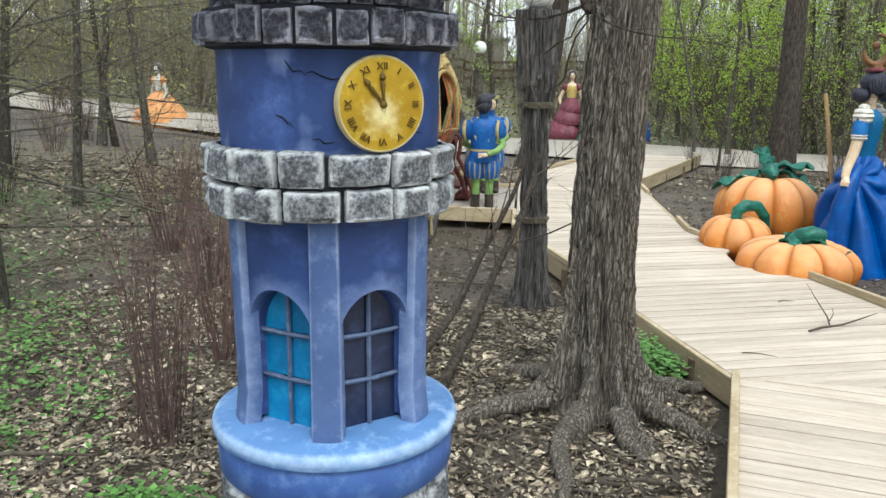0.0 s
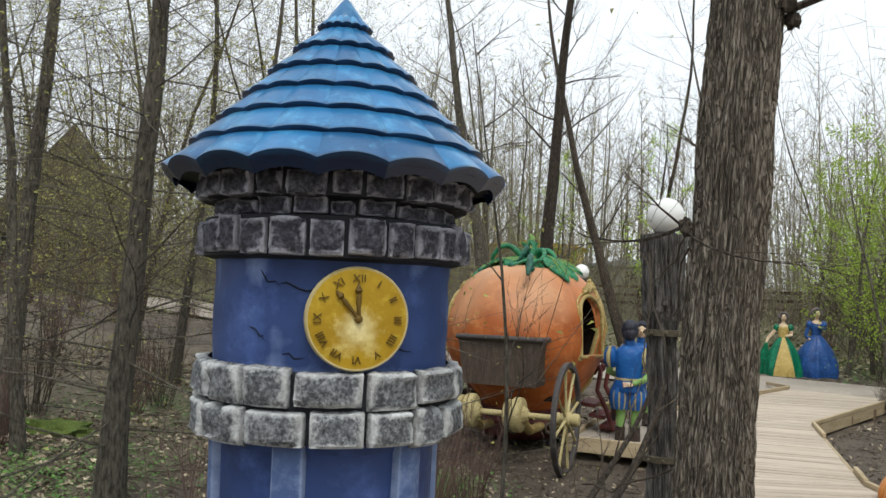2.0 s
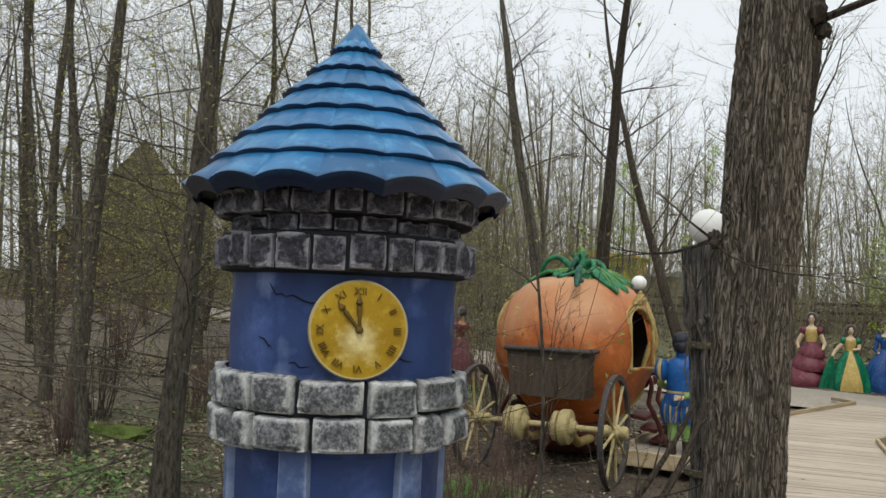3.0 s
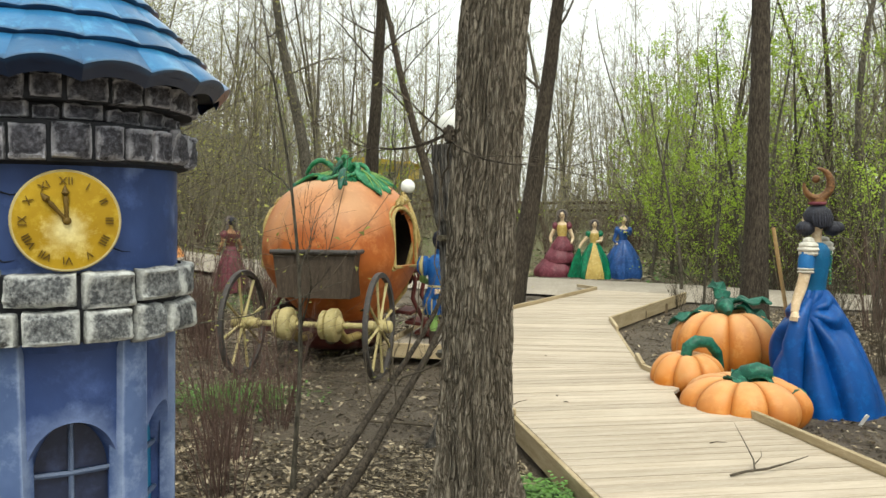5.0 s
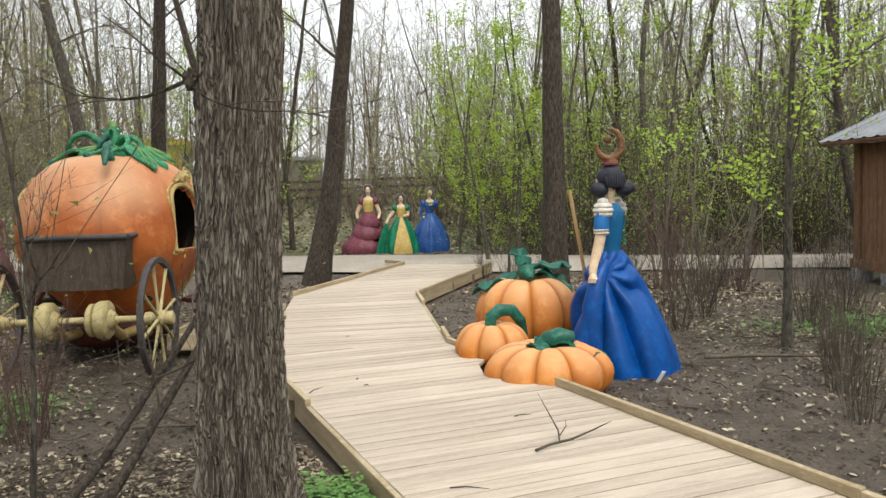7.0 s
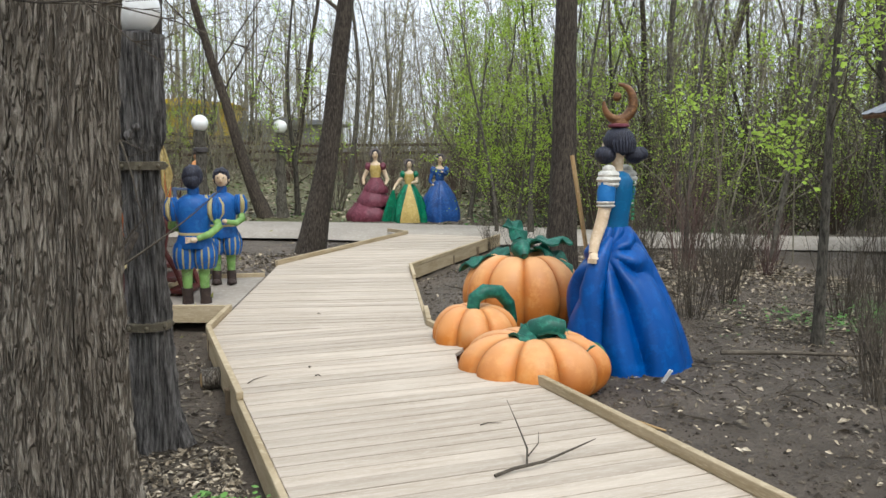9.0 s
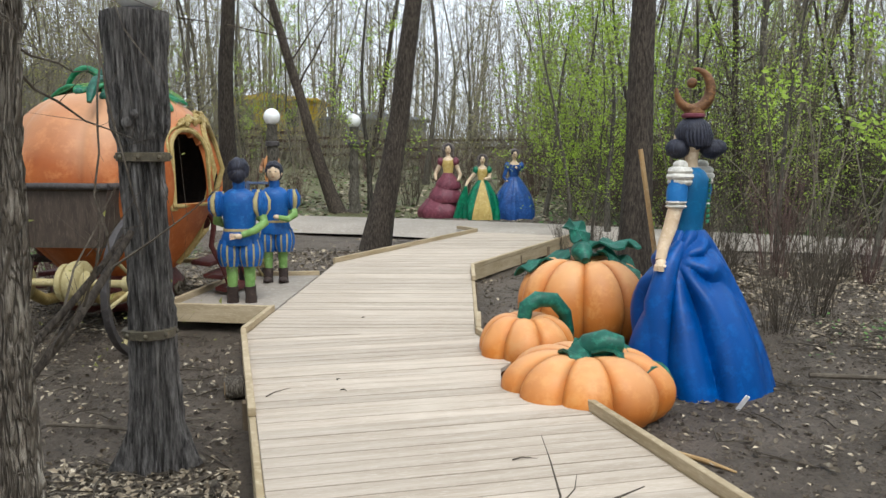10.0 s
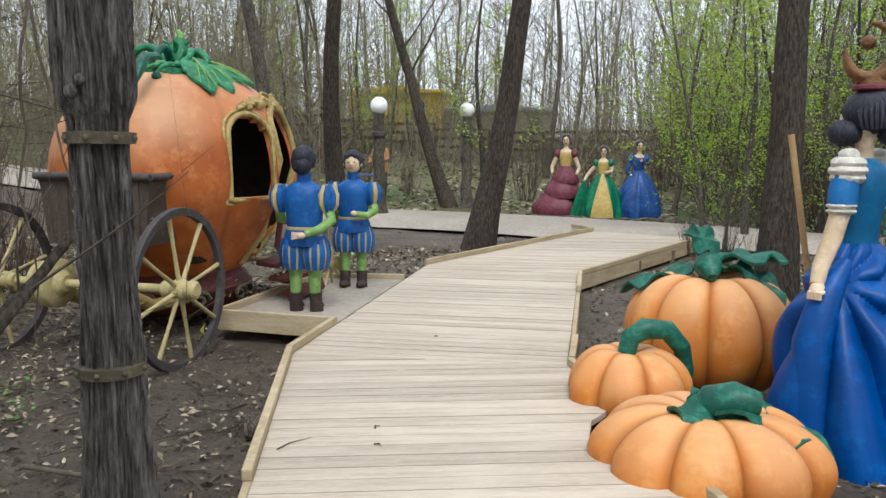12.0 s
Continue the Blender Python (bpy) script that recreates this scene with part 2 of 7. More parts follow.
FENCE = plain3("weathered_fence", "#5a4a3f", "#48392f", "#6c5c50", big=3, fine=15, bump=0.3, rough=0.9, vary=0.2)
GLASSDARK = plain3("dark_glass", "#20262b", bump=0, rough=0.1, spec=0.6)
PAPER = plain3("white_litter", "#e9e9e6", "#dcdcd8", bump=0, rough=0.6)
CLOD = plain3("soil_clod", "#51483d", "#3b342c", "#6d6253", big=3, fine=14, bump=0.4, rough=0.85, vary=0.45, island=True)
MOSS = plain3("moss", "#5c6b34", "#49572a", "#7a8747", big=6, fine=30, bump=0.6, rough=1.0)


# ---- mesh building ----
class Mesh:
    """Collects vertices, faces and materials of one mesh."""

    def __init__(self):
        self.v, self.f, self.m, self.mats, self.at = [], [], [], [], {}
        self.xf, self.leafmat = None, None

    def slot(self, material):
        if material not in self.mats:
            self.mats.append(material)
        return self.mats.index(material)

    def add(self, verts, faces, material):
        base, s = len(self.v), self.slot(material)
        if self.xf is not None:
            verts = [self.xf @ Vector(p) for p in verts]
        self.v.extend(tuple(p) for p in verts)
        self.f.extend(tuple(i + base for i in f) for f in faces)
        self.m.extend([s] * len(faces))
        return base

    def mark(self, name, values, base):
        self.at.setdefault(name, {}).update({base + i: x for i, x in enumerate(values)})

    def tube(self, pts, radii, material, sides=6, cap=True, flat=1.0):
        pts = [Vector(p) for p in pts]
        n = len(pts)
        verts, faces = [], []
        ref = None
        for i, p in enumerate(pts):
            d = (pts[min(i + 1, n - 1)] - pts[max(i - 1, 0)])
            d = d.normalized() if d.length > 1e-9 else Vector((0, 0, 1))
            if ref is None:
                ref = d.orthogonal().normalized()
                if abs(d.z) < 0.99:
                    ref = d.cross(Vector((0, 0, 1))).normalized()
            ref = (ref - d * ref.dot(d)).normalized()
            w = d.cross(ref)
            r = radii[i] if hasattr(radii, "__len__") else radii
            for k in range(sides):
                a = 2 * math.pi * k / sides
                verts.append(p + ref * (r * math.cos(a)) + w * (r * flat * math.sin(a)))
        for i in range(n - 1):
            for k in range(sides):
                a, b = i * sides + k, i * sides + (k + 1) % sides
                faces.append((a, b, b + sides, a + sides))
        if cap:
            faces.append(tuple(range(sides - 1, -1, -1)))
            faces.append(tuple((n - 1) * sides + k for k in range(sides)))
        return self.add(verts, faces, material)

    def ribbon(self, a, b, wa, wb, material):
        """A very thin three-sided twig."""
        a, b = Vector(a), Vector(b)
        d = (b - a)
        u = d.orthogonal().normalized()
        w = d.normalized().cross(u)
        q = [a + u * wa, a - u * wa * 0.5 + w * wa * 0.87, a - u * wa * 0.5 - w * wa * 0.87, b]
        self.add(q, [(0, 1, 3), (1, 2, 3), (2, 0, 3)], material)

    def lathe(self, profile, material, seg=32, centre=(0, 0), wave=None, squash=1.0, cap=True, attr=None):
        """profile: (radius, z) rows. wave(angle, i, radius) -> radius."""
        verts, faces = [], []
        for i, (r, z) in enumerate(profile):
            for k in range(seg):
                a = 2 * math.pi * k / seg
                q = wave(a, i, r) if wave else r
                verts.append((centre[0] + q * math.cos(a), centre[1] + q * squash * math.sin(a), z))
        for i in range(len(profile) - 1):
            for k in range(seg):
                a, b = i * seg + k, i * seg + (k + 1) % seg
                faces.append((a, b, b + seg, a + seg))
        if cap:
            faces.append(tuple(range(seg - 1, -1, -1)))
            faces.append(tuple((len(profile) - 1) * seg + k for k in range(seg)))
        base = self.add(verts, faces, material)
        if attr:
            self.mark(attr[0], [attr[1](k * 2 * math.pi / seg, i) for i in range(len(profile)) for k in range(seg)], base)
        return base

    def ball(self, c, r, material, seg=14, rings=9, bumpy=0.0, turn=None):
        r = r if hasattr(r, "__len__") else (r, r, r)
        verts, faces = [], []
        rot = turn or Matrix.Identity(3)
        for i in range(rings + 1):
            t = math.pi * i / rings
            for k in range(seg):
                a = 2 * math.pi * k / seg
                q = Vector((math.sin(t) * math.cos(a), math.sin(t) * math.sin(a), math.cos(t)))
                s = 1 + bumpy * noise.noise(q * 3 + Vector(c) * 5) if bumpy else 1
                verts.append(Vector(c) + rot @ Vector((q.x * r[0] * s, q.y * r[1] * s, q.z * r[2] * s)))
        for i in range(rings):
            for k in range(seg):
                a, b = i * seg + k, i * seg + (k + 1) % seg
                faces.append((a, a + seg, b + seg, b))
        return self.add(verts, faces, material)

    def box(self, size, m, material, bevel=0.006):
        """A chamfered block of that size, at the pose m."""
        x, y, z = (s / 2 for s in size)
        b = min(bevel, x * 0.6, y * 0.6, z * 0.6)
        bm = bmesh.new()
        bmesh.ops.create_cube(bm, size=1)
        for q in bm.verts:
            q.co = Vector((q.co.x * size[0], q.co.y * size[1], q.co.z * size[2]))
        if b > 0:
            bmesh.ops.bevel(bm, geom=list(bm.edges), offset=b, segments=1, affect="EDGES")
        bm.verts.index_update()
        base = self.add([m @ q.co for q in bm.verts], [tuple(q.index for q in f.verts) for f in bm.faces], material)
        bm.free()
        return base

    def prism(self, poly, z0, z1, material, inset=0.004):
        """A flat board with that outline and chamfered top edges."""
        n = len(poly)
        c = Vector((sum(p[0] for p in poly) / n, sum(p[1] for p in poly) / n))
        small = [Vector(p) + (c - Vector(p)).normalized() * inset for p in poly]
        verts = [(p[0], p[1], z0) for p in poly] + [(p[0], p[1], z1 - inset * 0.6) for p in poly] + [(p[0], p[1], z1) for p in small]
        faces = [tuple(range(n - 1, -1, -1)), tuple(range(2 * n, 3 * n))]
        for lv in (0, n):
            for k in range(n):
                faces.append((lv + k, lv + (k + 1) % n, lv + n + (k + 1) % n, lv + n + k))
        return self.add(verts, faces, material)

    def data(self, name, smooth=True):
        me = bpy.data.meshes.new(name)
        me.from_pydata(self.v, [], self.f)
        for mt in self.mats:
            me.materials.append(mt)
        me.polygons.foreach_set("material_index", self.m)
        me.polygons.foreach_set("use_smooth", [smooth] * len(self.f))
        for key, vals in self.at.items():
            a = me.attributes.new(key, "FLOAT", "POINT")
            arr = [0.0] * len(self.v)
            for i, x in vals.items():
                arr[i] = x
            a.data.foreach_set("value", arr)
        me.update()
        if smooth:
            me.set_sharp_from_angle(angle=radians(42))
        return me


def part(name, mesh, parent=None, label="", smooth=True, at=None):
    """Links a mesh as one object, under a thing where one is given."""
    ob = new(name, mesh if isinstance(mesh, bpy.types.Mesh) else mesh.data(name, smooth))
    if parent is not None:
        ob.parent = parent
    if at is not None:
        ob.matrix_basis = at
    return tagged(ob, label) if label else ob


def thing(name, m, label, category, group="", kind=""):
    e = new(name)
    e.empty_display_size = 0.1
    e.matrix_basis = m
    return tagged(e, label, category, group, kind)


def solid(name, mesh, label, category, group="", kind="", m=None, smooth=True):
    ob = part(name, mesh, None, "", smooth, m)
    return tagged(ob, label, category, group, kind)


def lerp(a, b, t):
    return a + (b - a) * t


def smooth01(x):
    x = max(0.0, min(1.0, x))
    return x * x * (3 - 2 * x)


# ---- ground, paths ----
def ground_height(x, y):
    """Flat by the boardwalk, rising as a bank behind the far path and on the west side."""
    h = -0.2 + 0.065 * max(0.0, min(y - 20.5, 26)) + 0.085 * max(0.0, min(-x - 3.0, 14)) * smooth01((y - 3) / 8)
    n = noise.noise(Vector((x * 0.35, y * 0.35, 0))) * 0.06 + noise.noise(Vector((x * 1.6, y * 1.6, 3))) * 0.025
    n += noise.noise(Vector((x * 5, y * 5, 7))) * 0.012
    away = smooth01((abs(y - 17.8 + 0.25 * x) - 0.9) / 0.8)
    flat = h + n
    return flat if y < 14 else lerp(min(flat, -0.06), flat, away)


def build_ground():
    xs = sorted(set([-400, -200, -100, -60, -45, -35, -28, -22, -18, -15] + [round(-13 + i * 0.16, 3) for i in range(163)] + [14, 16, 19, 23, 28, 36, 48, 70, 120, 220, 400]))
    ys = sorted(set([-400, -150, -60, -30, -15, -8, -5] + [round(-3 + i * 0.16, 3) for i in range(164)] + [23.5 + 0.5 * i for i in range(34)] + [41, 43, 47, 60, 90, 150, 250, 420]))
    verts = [(x, y, ground_height(x, y)) for y in ys for x in xs]
    w = len(xs)
    faces = [(j * w + i, j * w + i + 1, (j + 1) * w + i + 1, (j + 1) * w + i) for j in range(len(ys) - 1) for i in range(w - 1)]
    g = Mesh()
    base = g.add(verts, faces, MUD)
    g.mark("litter", [(0.62 if y < 17 else 0.25) * smooth01(((x - 8 if x > 1.6 else -1.0 - x) if y < 14 else y - 19) / 5 + 0.5 * noise.noise(Vector((x * 0.6, y * 0.6, 2)))) for x, y, z in verts], base)
    g.mark("grass", [(0.75 * smooth01((y - 19.5) / 3 + 0.9 * noise.noise(Vector((x * 0.3, y * 0.3, 6)))) if y > 14 else 0.28 * smooth01((-2.0 - x) / 3 + 1.2 * noise.noise(Vector((x * 0.5, y * 0.5, 6)))) if x < 0 else 0.5 * smooth01((x - 7.5) / 3 + 1.2 * noise.noise(Vector((x * 0.5, y * 0.5, 6))))) for x, y, z in verts], base)
    solid("ground", g, "dark trodden woodland soil with old leaves and mud", "ground", kind="structure")


build_ground()


def build_far_path():
    p = Mesh()
    mid = [(-16, 22.3), (-8, 20.6), (-3, 19.7), (0.5, 18.9), (3, 17.9), (6, 16.6), (9, 15.4), (13, 14.4), (20, 13.5)]
    half = [1.2, 1.2, 1.25, 1.2, 1.3, 0.9, 0.5, 0.45, 0.45]
    rows = []
    for i in range(len(mid) - 1):
        for k in range(6):
            t = k / 6
            rows.append((lerp(mid[i][0], mid[i + 1][0], t), lerp(mid[i][1], mid[i + 1][1], t), lerp(half[i], half[i + 1], t)))
    verts, faces = [], []
    for x, y, h in rows:
        for k in range(7):
            s = (k / 6 * 2 - 1)
            jit = noise.noise(Vector((x, s * 3, 0))) * 0.1
            z = 0.0 if abs(s) < 0.99 else -0.16
            zz = z + (0 if x > -4 else 0.085 * (-x - 4))
            verts.append((x + 0.35 * s * h, y + s * h + jit, zz))
    for j in range(len(rows) - 1):
        for k in range(6):
            faces.append((j * 7 + k, (j + 1) * 7 + k, (j + 1) * 7 + k + 1, j * 7 + k + 1))
    p.add(verts, faces, SAND)
    solid("path", p, "pale grey sandy footpath crossing behind the boardwalk", "path", kind="structure")


build_far_path()


# ---- boardwalk ----
def clip(poly, nx, ny, d, keep_below):
    out = []
    for i, a in enumerate(poly):
        b = poly[(i + 1) % len(poly)]
        fa, fb = nx * a[0] + ny * a[1] - d, nx * b[0] + ny * b[1] - d
        if not keep_below:
            fa, fb = -fa, -fb
        if fa <= 0:
            out.append(a)
        if fa * fb < 0:
            t = fa / (fa - fb)
            out.append((a[0] + (b[0] - a[0]) * t, a[1] + (b[1] - a[1]) * t))
    return out


def boards(parent, poly, along, width=0.123, gap=0.008):
    """Planks that run along a direction, cut to the outline."""
    ax, ay = along
    ln = math.hypot(ax, ay)
    nx, ny = -ay / ln, ax / ln
    turn = math.degrees(math.atan2(ay, ax))
    ds = [nx * p[0] + ny * p[1] for p in poly]
    d = min(ds)
    rng = random.Random(int(min(ds) * 100))
    while d < max(ds):
        strip = clip(clip(poly, nx, ny, d + gap / 2, False), nx, ny, d + width - gap / 2, True)
        if len(strip) >= 3:
            cx, cy = sum(p[0] for p in strip) / len(strip), sum(p[1] for p in strip) / len(strip)
            inv = pose(cx, cy, 0, 0, 0, turn).inverted()
            loc = [(inv @ Vector((p[0], p[1], 0))).to_2d() for p in strip]
            b = Mesh()
            lift = rng.uniform(-0.003, 0.002)
            b.prism([(p.x, p.y) for p in loc], -0.03 + lift, lift, PLANK)
            part("plank", b, parent, smooth=False, at=pose(cx, cy, 0, 0, 0, turn))
        d += width


def edge_board(parent, name, a, b, thick, z0, z1, material=PINE, extend=0.0):
    a, b = Vector((a[0], a[1], 0)), Vector((b[0], b[1], 0))
    d = b - a
    ang = math.degrees(math.atan2(d.y, d.x))
    m = Mesh()
    m.box((d.length + extend, thick, z1 - z0), Matrix.Identity(4), material, 0.004)
    mid = (a + b) / 2
    return part(name, m, parent, smooth=False, at=pose(mid.x, mid.y, (z0 + z1) / 2, 0, 0, ang))


deck = thing("boardwalk", pose(0, 0, 0), "zigzag boardwalk of pale new pine planks with low kerb boards", "boardwalk", kind="structure")
L0, L1, L2, L3, L4 = (-0.3, -3.2), (1.63, 4.28), (0.39, 8.36), (0.39, 9.28), (0.40, 12.47)
R0, R1, RA, RB, RC, R4 = (5.7, -1.4), (3.56, 4.2), (2.70, 6.73), (2.42, 7.68), (2.15, 8.47), (2.12, 12.12)
TIP, FARR = (2.24, 16.75), (3.85, 16.1)
NOTCH = [RA, (2.44, 6.86), (2.30, 7.12), (2.31, 7.45), RB]
boards(deck, [L0, R0, R1, L1], (0.965, -0.26))
boards(deck, [L1, R1, *NOTCH, RC, L2], (0.963, 0.27))
boards(deck, [L2, RC, R4, L4, (0.40, 11.49), L3], (1.0, 0.03))
boards(deck, [L4, R4, FARR, TIP], (0.92, 0.10))


def outward(a, b, s):
    d = Vector((b[0] - a[0], b[1] - a[1])).normalized()
    return (a[0] - d.y * s, a[1] + d.x * s), (b[0] - d.y * s, b[1] + d.x * s)


for name, pts, s in (("left", (L0, L1), 0.02), ("left", (L1, L2), 0.02), ("left", (L2, L3), 0.02), ("left", (L4, TIP), 0.02),
                     ("right", (R0, R1), -0.02), ("right", (R1, RA), -0.02), ("right", (RB, RC), -0.02), ("right", (RC, R4), -0.02), ("right", (R4, FARR), -0.02)):
    a, b = outward(*pts, s)
    edge_board(deck, "fascia", a, b, 0.035, -0.165, -0.002, PINE)
for pts, s, top in (((L0, L1), 0.022, 0.05), ((L2, L3), 0.022, 0.055), (((0.98, 6.42), L2), 0.022, 0.05), ((L4, TIP), 0.022, 0.06), ((R0, R1), -0.022, 0.05), ((R1, RA), -0.022, 0.06),
                    ((RB, RC), -0.022, 0.045), (((2.155, 8.5), (2.16, 9.1)), -0.022, 0.05), (((2.13, 11.1), R4), -0.022, 0.05), ((R4, FARR), -0.022, 0.05)):
    a, b = outward(*pts, s)
    edge_board(deck, "kerb_board", a, b, 0.042, 0.0, top, PINE)
edge_board(deck, "kerb_board", (2.24, 16.78), (1.88, 17.3), 0.042, 0.0, 0.06)
for a, b in ((L1, R1), (L2, RC), (L4, R4)):
    edge_board(deck, "joist", a, b, 0.05, -0.17, -0.035, JOIST)
for (x, y) in ((1.5, 4.7), (0.85, 6.8), (0.45, 8.2), (2.25, 12.5), (2.8, 13.7), (3.3, 14.8), (2.15, 9.5), (2.14, 11.2), (3.1, 5.5), (1.05, 3.0)):
    s = Mesh()
    s.tube([(0, 0, -0.2), (0, 0.005, 0), (0, 0, 0.13)], [0.06, 0.055, 0.055], JOIST, 10)
    part("stump_support", s, deck, at=pose(x, y, -0.17))
log = Mesh()
log.tube([(-0.09, 0, 0), (0, 0.002, 0.004), (0.09, 0, 0)], [0.07, 0.074, 0.07], BARK, 14)
log.tube([(-0.092, 0, 0), (-0.091, 0, 0)], [0.058, 0.058], STICK, 14)
solid("log_end", log, "sawn log end lying beside the boardwalk", "log", m=pose(0.62, 7.35, -0.12, 0, 0, 20))

# platform in front of the coach
plat = thing("platform", pose(0, 0, 0), "low sand-covered timber platform with pine edging", "platform", kind="structure")
pm = Mesh()
P = [(-0.63, 9.40), (0.36, 9.30), (0.37, 11.49), (-0.47, 11.36)]
pm.prism(P, -0.1, -0.012, SAND, 0.01)
part("sanded_top", pm, plat)
edge_board(plat, "edge_board", (-0.64, 9.385), (0.36, 9.285), 0.04, -0.12, 0.045)
edge_board(plat, "edge_board", (-0.65, 9.40), (-0.49, 11.37), 0.04, -0.12, 0.045)
edge_board(plat, "edge_board", (-0.47, 11.38), (0.37, 11.51), 0.04, -0.12, 0.035)


# ---- clock tower ----
def squash_pow(x, p):
    return math.copysign(abs(x) ** p, x)


TX, TY = -0.114, 2.307


def build_tower():
    tower = thing("clock_tower", pose(TX, TY, 0), "small blue painted tower with stone rings, clock and tiled roof", "tower")
    rng = random.Random(4)

    def ring(z0, z1, r, count, depth, material, seed, gap=0.002, bulge=0.02, lean=0.0):
        rr = random.Random(seed)
        widths = [rr.uniform(0.78, 1.22) for _ in range(count)]
        tot, a = sum(widths), rr.uniform(0, 6)
        for w in widths:
            da = 2 * math.pi * w / tot
            s = Mesh()
            nu, nv = 11, 9
            verts, vals, faces = [], [], []
            zz0, zz1 = z0 + rr.uniform(-0.006, 0.006), z1 + rr.uniform(-0.005, 0.005)
            for j in range(nv):
                for i in range(nu):
                    u, v = i / (nu - 1) * 2 - 1, j / (nv - 1) * 2 - 1
                    u, v = squash_pow(u, 0.45), squash_pow(v, 0.45)
                    e = max(abs(u), abs(v))
                    rim = i in (0, nu - 1) or j in (0, nv - 1)
                    uu = u * (1 - 0.025 * v * v)
                    ang = uu * (da / 2 - gap / r)
                    n = noise.noise(Vector((a * 7 + u * 1.9, v * 1.9, seed))) + 0.5 * noise.noise(Vector((a * 9 + u * 4.5, v * 4.5, seed + 3)))
                    pr = r - depth if rim else r + bulge * (1 - (e / 0.8) ** 6 * 0.3) + n * 0.015
                    z = lerp(zz0, zz1, (v * (1 - 0.025 * u * u) + 1) / 2) + n * 0.004
                    pr += lean * (z - z0)
                    verts.append((pr * math.cos(ang), pr * math.sin(ang), z))
                    vals.append(0.1 if rim else max(0.0, (e - 0.6) * 1.7 + n * 0.45 + 0.5 * max(0.0, 0.12 - abs(n)) * 2))
            for j in range(nv - 1):
                for i in range(nu - 1):
                    faces.append((j * nu + i, j * nu + i + 1, (j + 1) * nu + i + 1, (j + 1) * nu + i))
            base = s.add(verts, faces, material)
            s.mark("paint_shade", vals, base)
            part("stone", s, tower, at=pose(0, 0, 0, 0, 0, math.degrees(a + da / 2)))
            a += da

    # base of rough stones under the plinth
    core = Mesh()
    core.lathe([(0.31, -0.25), (0.31, 0.47)], COREBLACK, 40)
    part("base_core", core, tower)
    for k in range(4):
        ring(-0.22 + k * 0.172, -0.06 + k * 0.172, 0.325, 11, 0.03, STONE, 20 + k)
    # plinth with rounded rim
    p = Mesh()
    p.lathe([(0.30, 0.45), (0.335, 0.452), (0.35, 0.47), (0.352, 0.565), (0.345, 0.575)], DRUM, 72)
    base = p.lathe([(0.345, 0.576), (0.362, 0.58), (0.366, 0.60), (0.36, 0.617), (0.345, 0.626), (0.31, 0.634), (0.2, 0.64)], PLINTH, 72,
                   attr=("paint_shade", lambda a, i: 0.38 if i in (2, 3) else 0.08))
    part("plinth", p, tower, "pale blue plinth with a rounded lip")
    # lower storey: recessed panels with arched windows, pilasters between
    N = 6
    face0 = math.degrees(math.atan2(0.06 - TY, 0.42 - TX)) - 5.0  # direction of one pilaster
    rw, rg = 0.268, 0.216

    def rb(z):
        return 1.0 + (z - 0.63) * 0.05

    z0, z1 = 0.63, 1.245
    for s in range(N):
        a0 = radians(face0 + s * 60)
        verts, faces, vals = [], [], []
        idx = {}
        # wall face with arched opening: fan of quads round the opening outline
        hw, spring, top = radians(23.0), 0.90, 1.04
        arch = []
        for q in range(25):
            t = math.pi * q / 24
            arch.append((-hw * math.cos(t), spring + (top - spring) * math.sin(t)))
        outline = [(-hw, z0 + 0.02)] + [(-hw, lerp(z0 + 0.02, spring, k / 6)) for k in range(1, 6)] + arch + [(hw, lerp(spring, z0 + 0.02, k / 6)) for k in range(1, 6)] + [(hw, z0 + 0.02)]
        outer = []
        for (u, z) in outline:
            if z <= spring:
                outer.append((math.copysign(radians(30), u), z if z > z0 + 0.021 else z0))
            else:
                outer.append((max(-radians(30), min(radians(30), u * 1.43)), z1 if abs(u) < hw * 0.985 else lerp(spring, z1, 0.5)))
        rings = []
        for k in range(7):
            t = k / 6
            rings.append([(lerp(i[0], o[0], t), lerp(i[1], o[1], t)) for i, o in zip(outline, outer)])
        n = len(outline)
        for k, rg_ in enumerate(rings):
            for (u, z) in rg_:
                an = a0 + radians(30) + u
                r = rw * rb(z) * (1 + 0.004 * noise.noise(Vector((u * 8, z * 8, s))))
                verts.append((r * math.cos(an), r * math.sin(an), z))
                vals.append(max(0.0, 0.42 - k * 0.2) if z > 0.86 else 0.0)
        for k in range(6):
            for i in range(n - 1):
                faces.append((k * n + i, (k + 1) * n + i, (k + 1) * n + i + 1, k * n + i + 1))
        # reveal of the opening
        first = len(verts)
        for (u, z) in outline:
            an = a0 + radians(30) + u * 0.94
            verts.append((rg * math.cos(an), rg * math.sin(an), z if z < spring else spring + (z - spring) * 0.93))
            vals.append(0.0)
        for i in range(n - 1):
            faces.append((first + i, i, i + 1, first + i + 1))
        low = Mesh()
        base = low.add(verts, faces, NAVY)
        low.mark("paint_shade", vals, base)
        part("wall_panel", low, tower, "dark blue wall panel with an arched window recess")
    head = Mesh()
    head.lathe([(0.272, 1.2), (0.29, 1.25)], NAVY, 48, cap=False)
    part("wall_head", head, tower)
    for s in range(N):
        am = radians(face0 + s * 60 + 30)
        lit = s in (0, 2, 4)
        w = tagged(new("arched_window"), "arched window with painted " + ("dark" if lit else "turquoise") + " panes")
        w.parent = tower
        ux, uy = Vector((-math.sin(am), math.cos(am), 0)), Vector((math.cos(am), math.sin(am), 0))
        c = uy * (rg - 0.012)
        pm = PANEDARK if lit else PANEBLUE
        cols, rows_ = (-0.1, 0.0, 0.1), (0.635, 0.775, 0.905, 1.04)
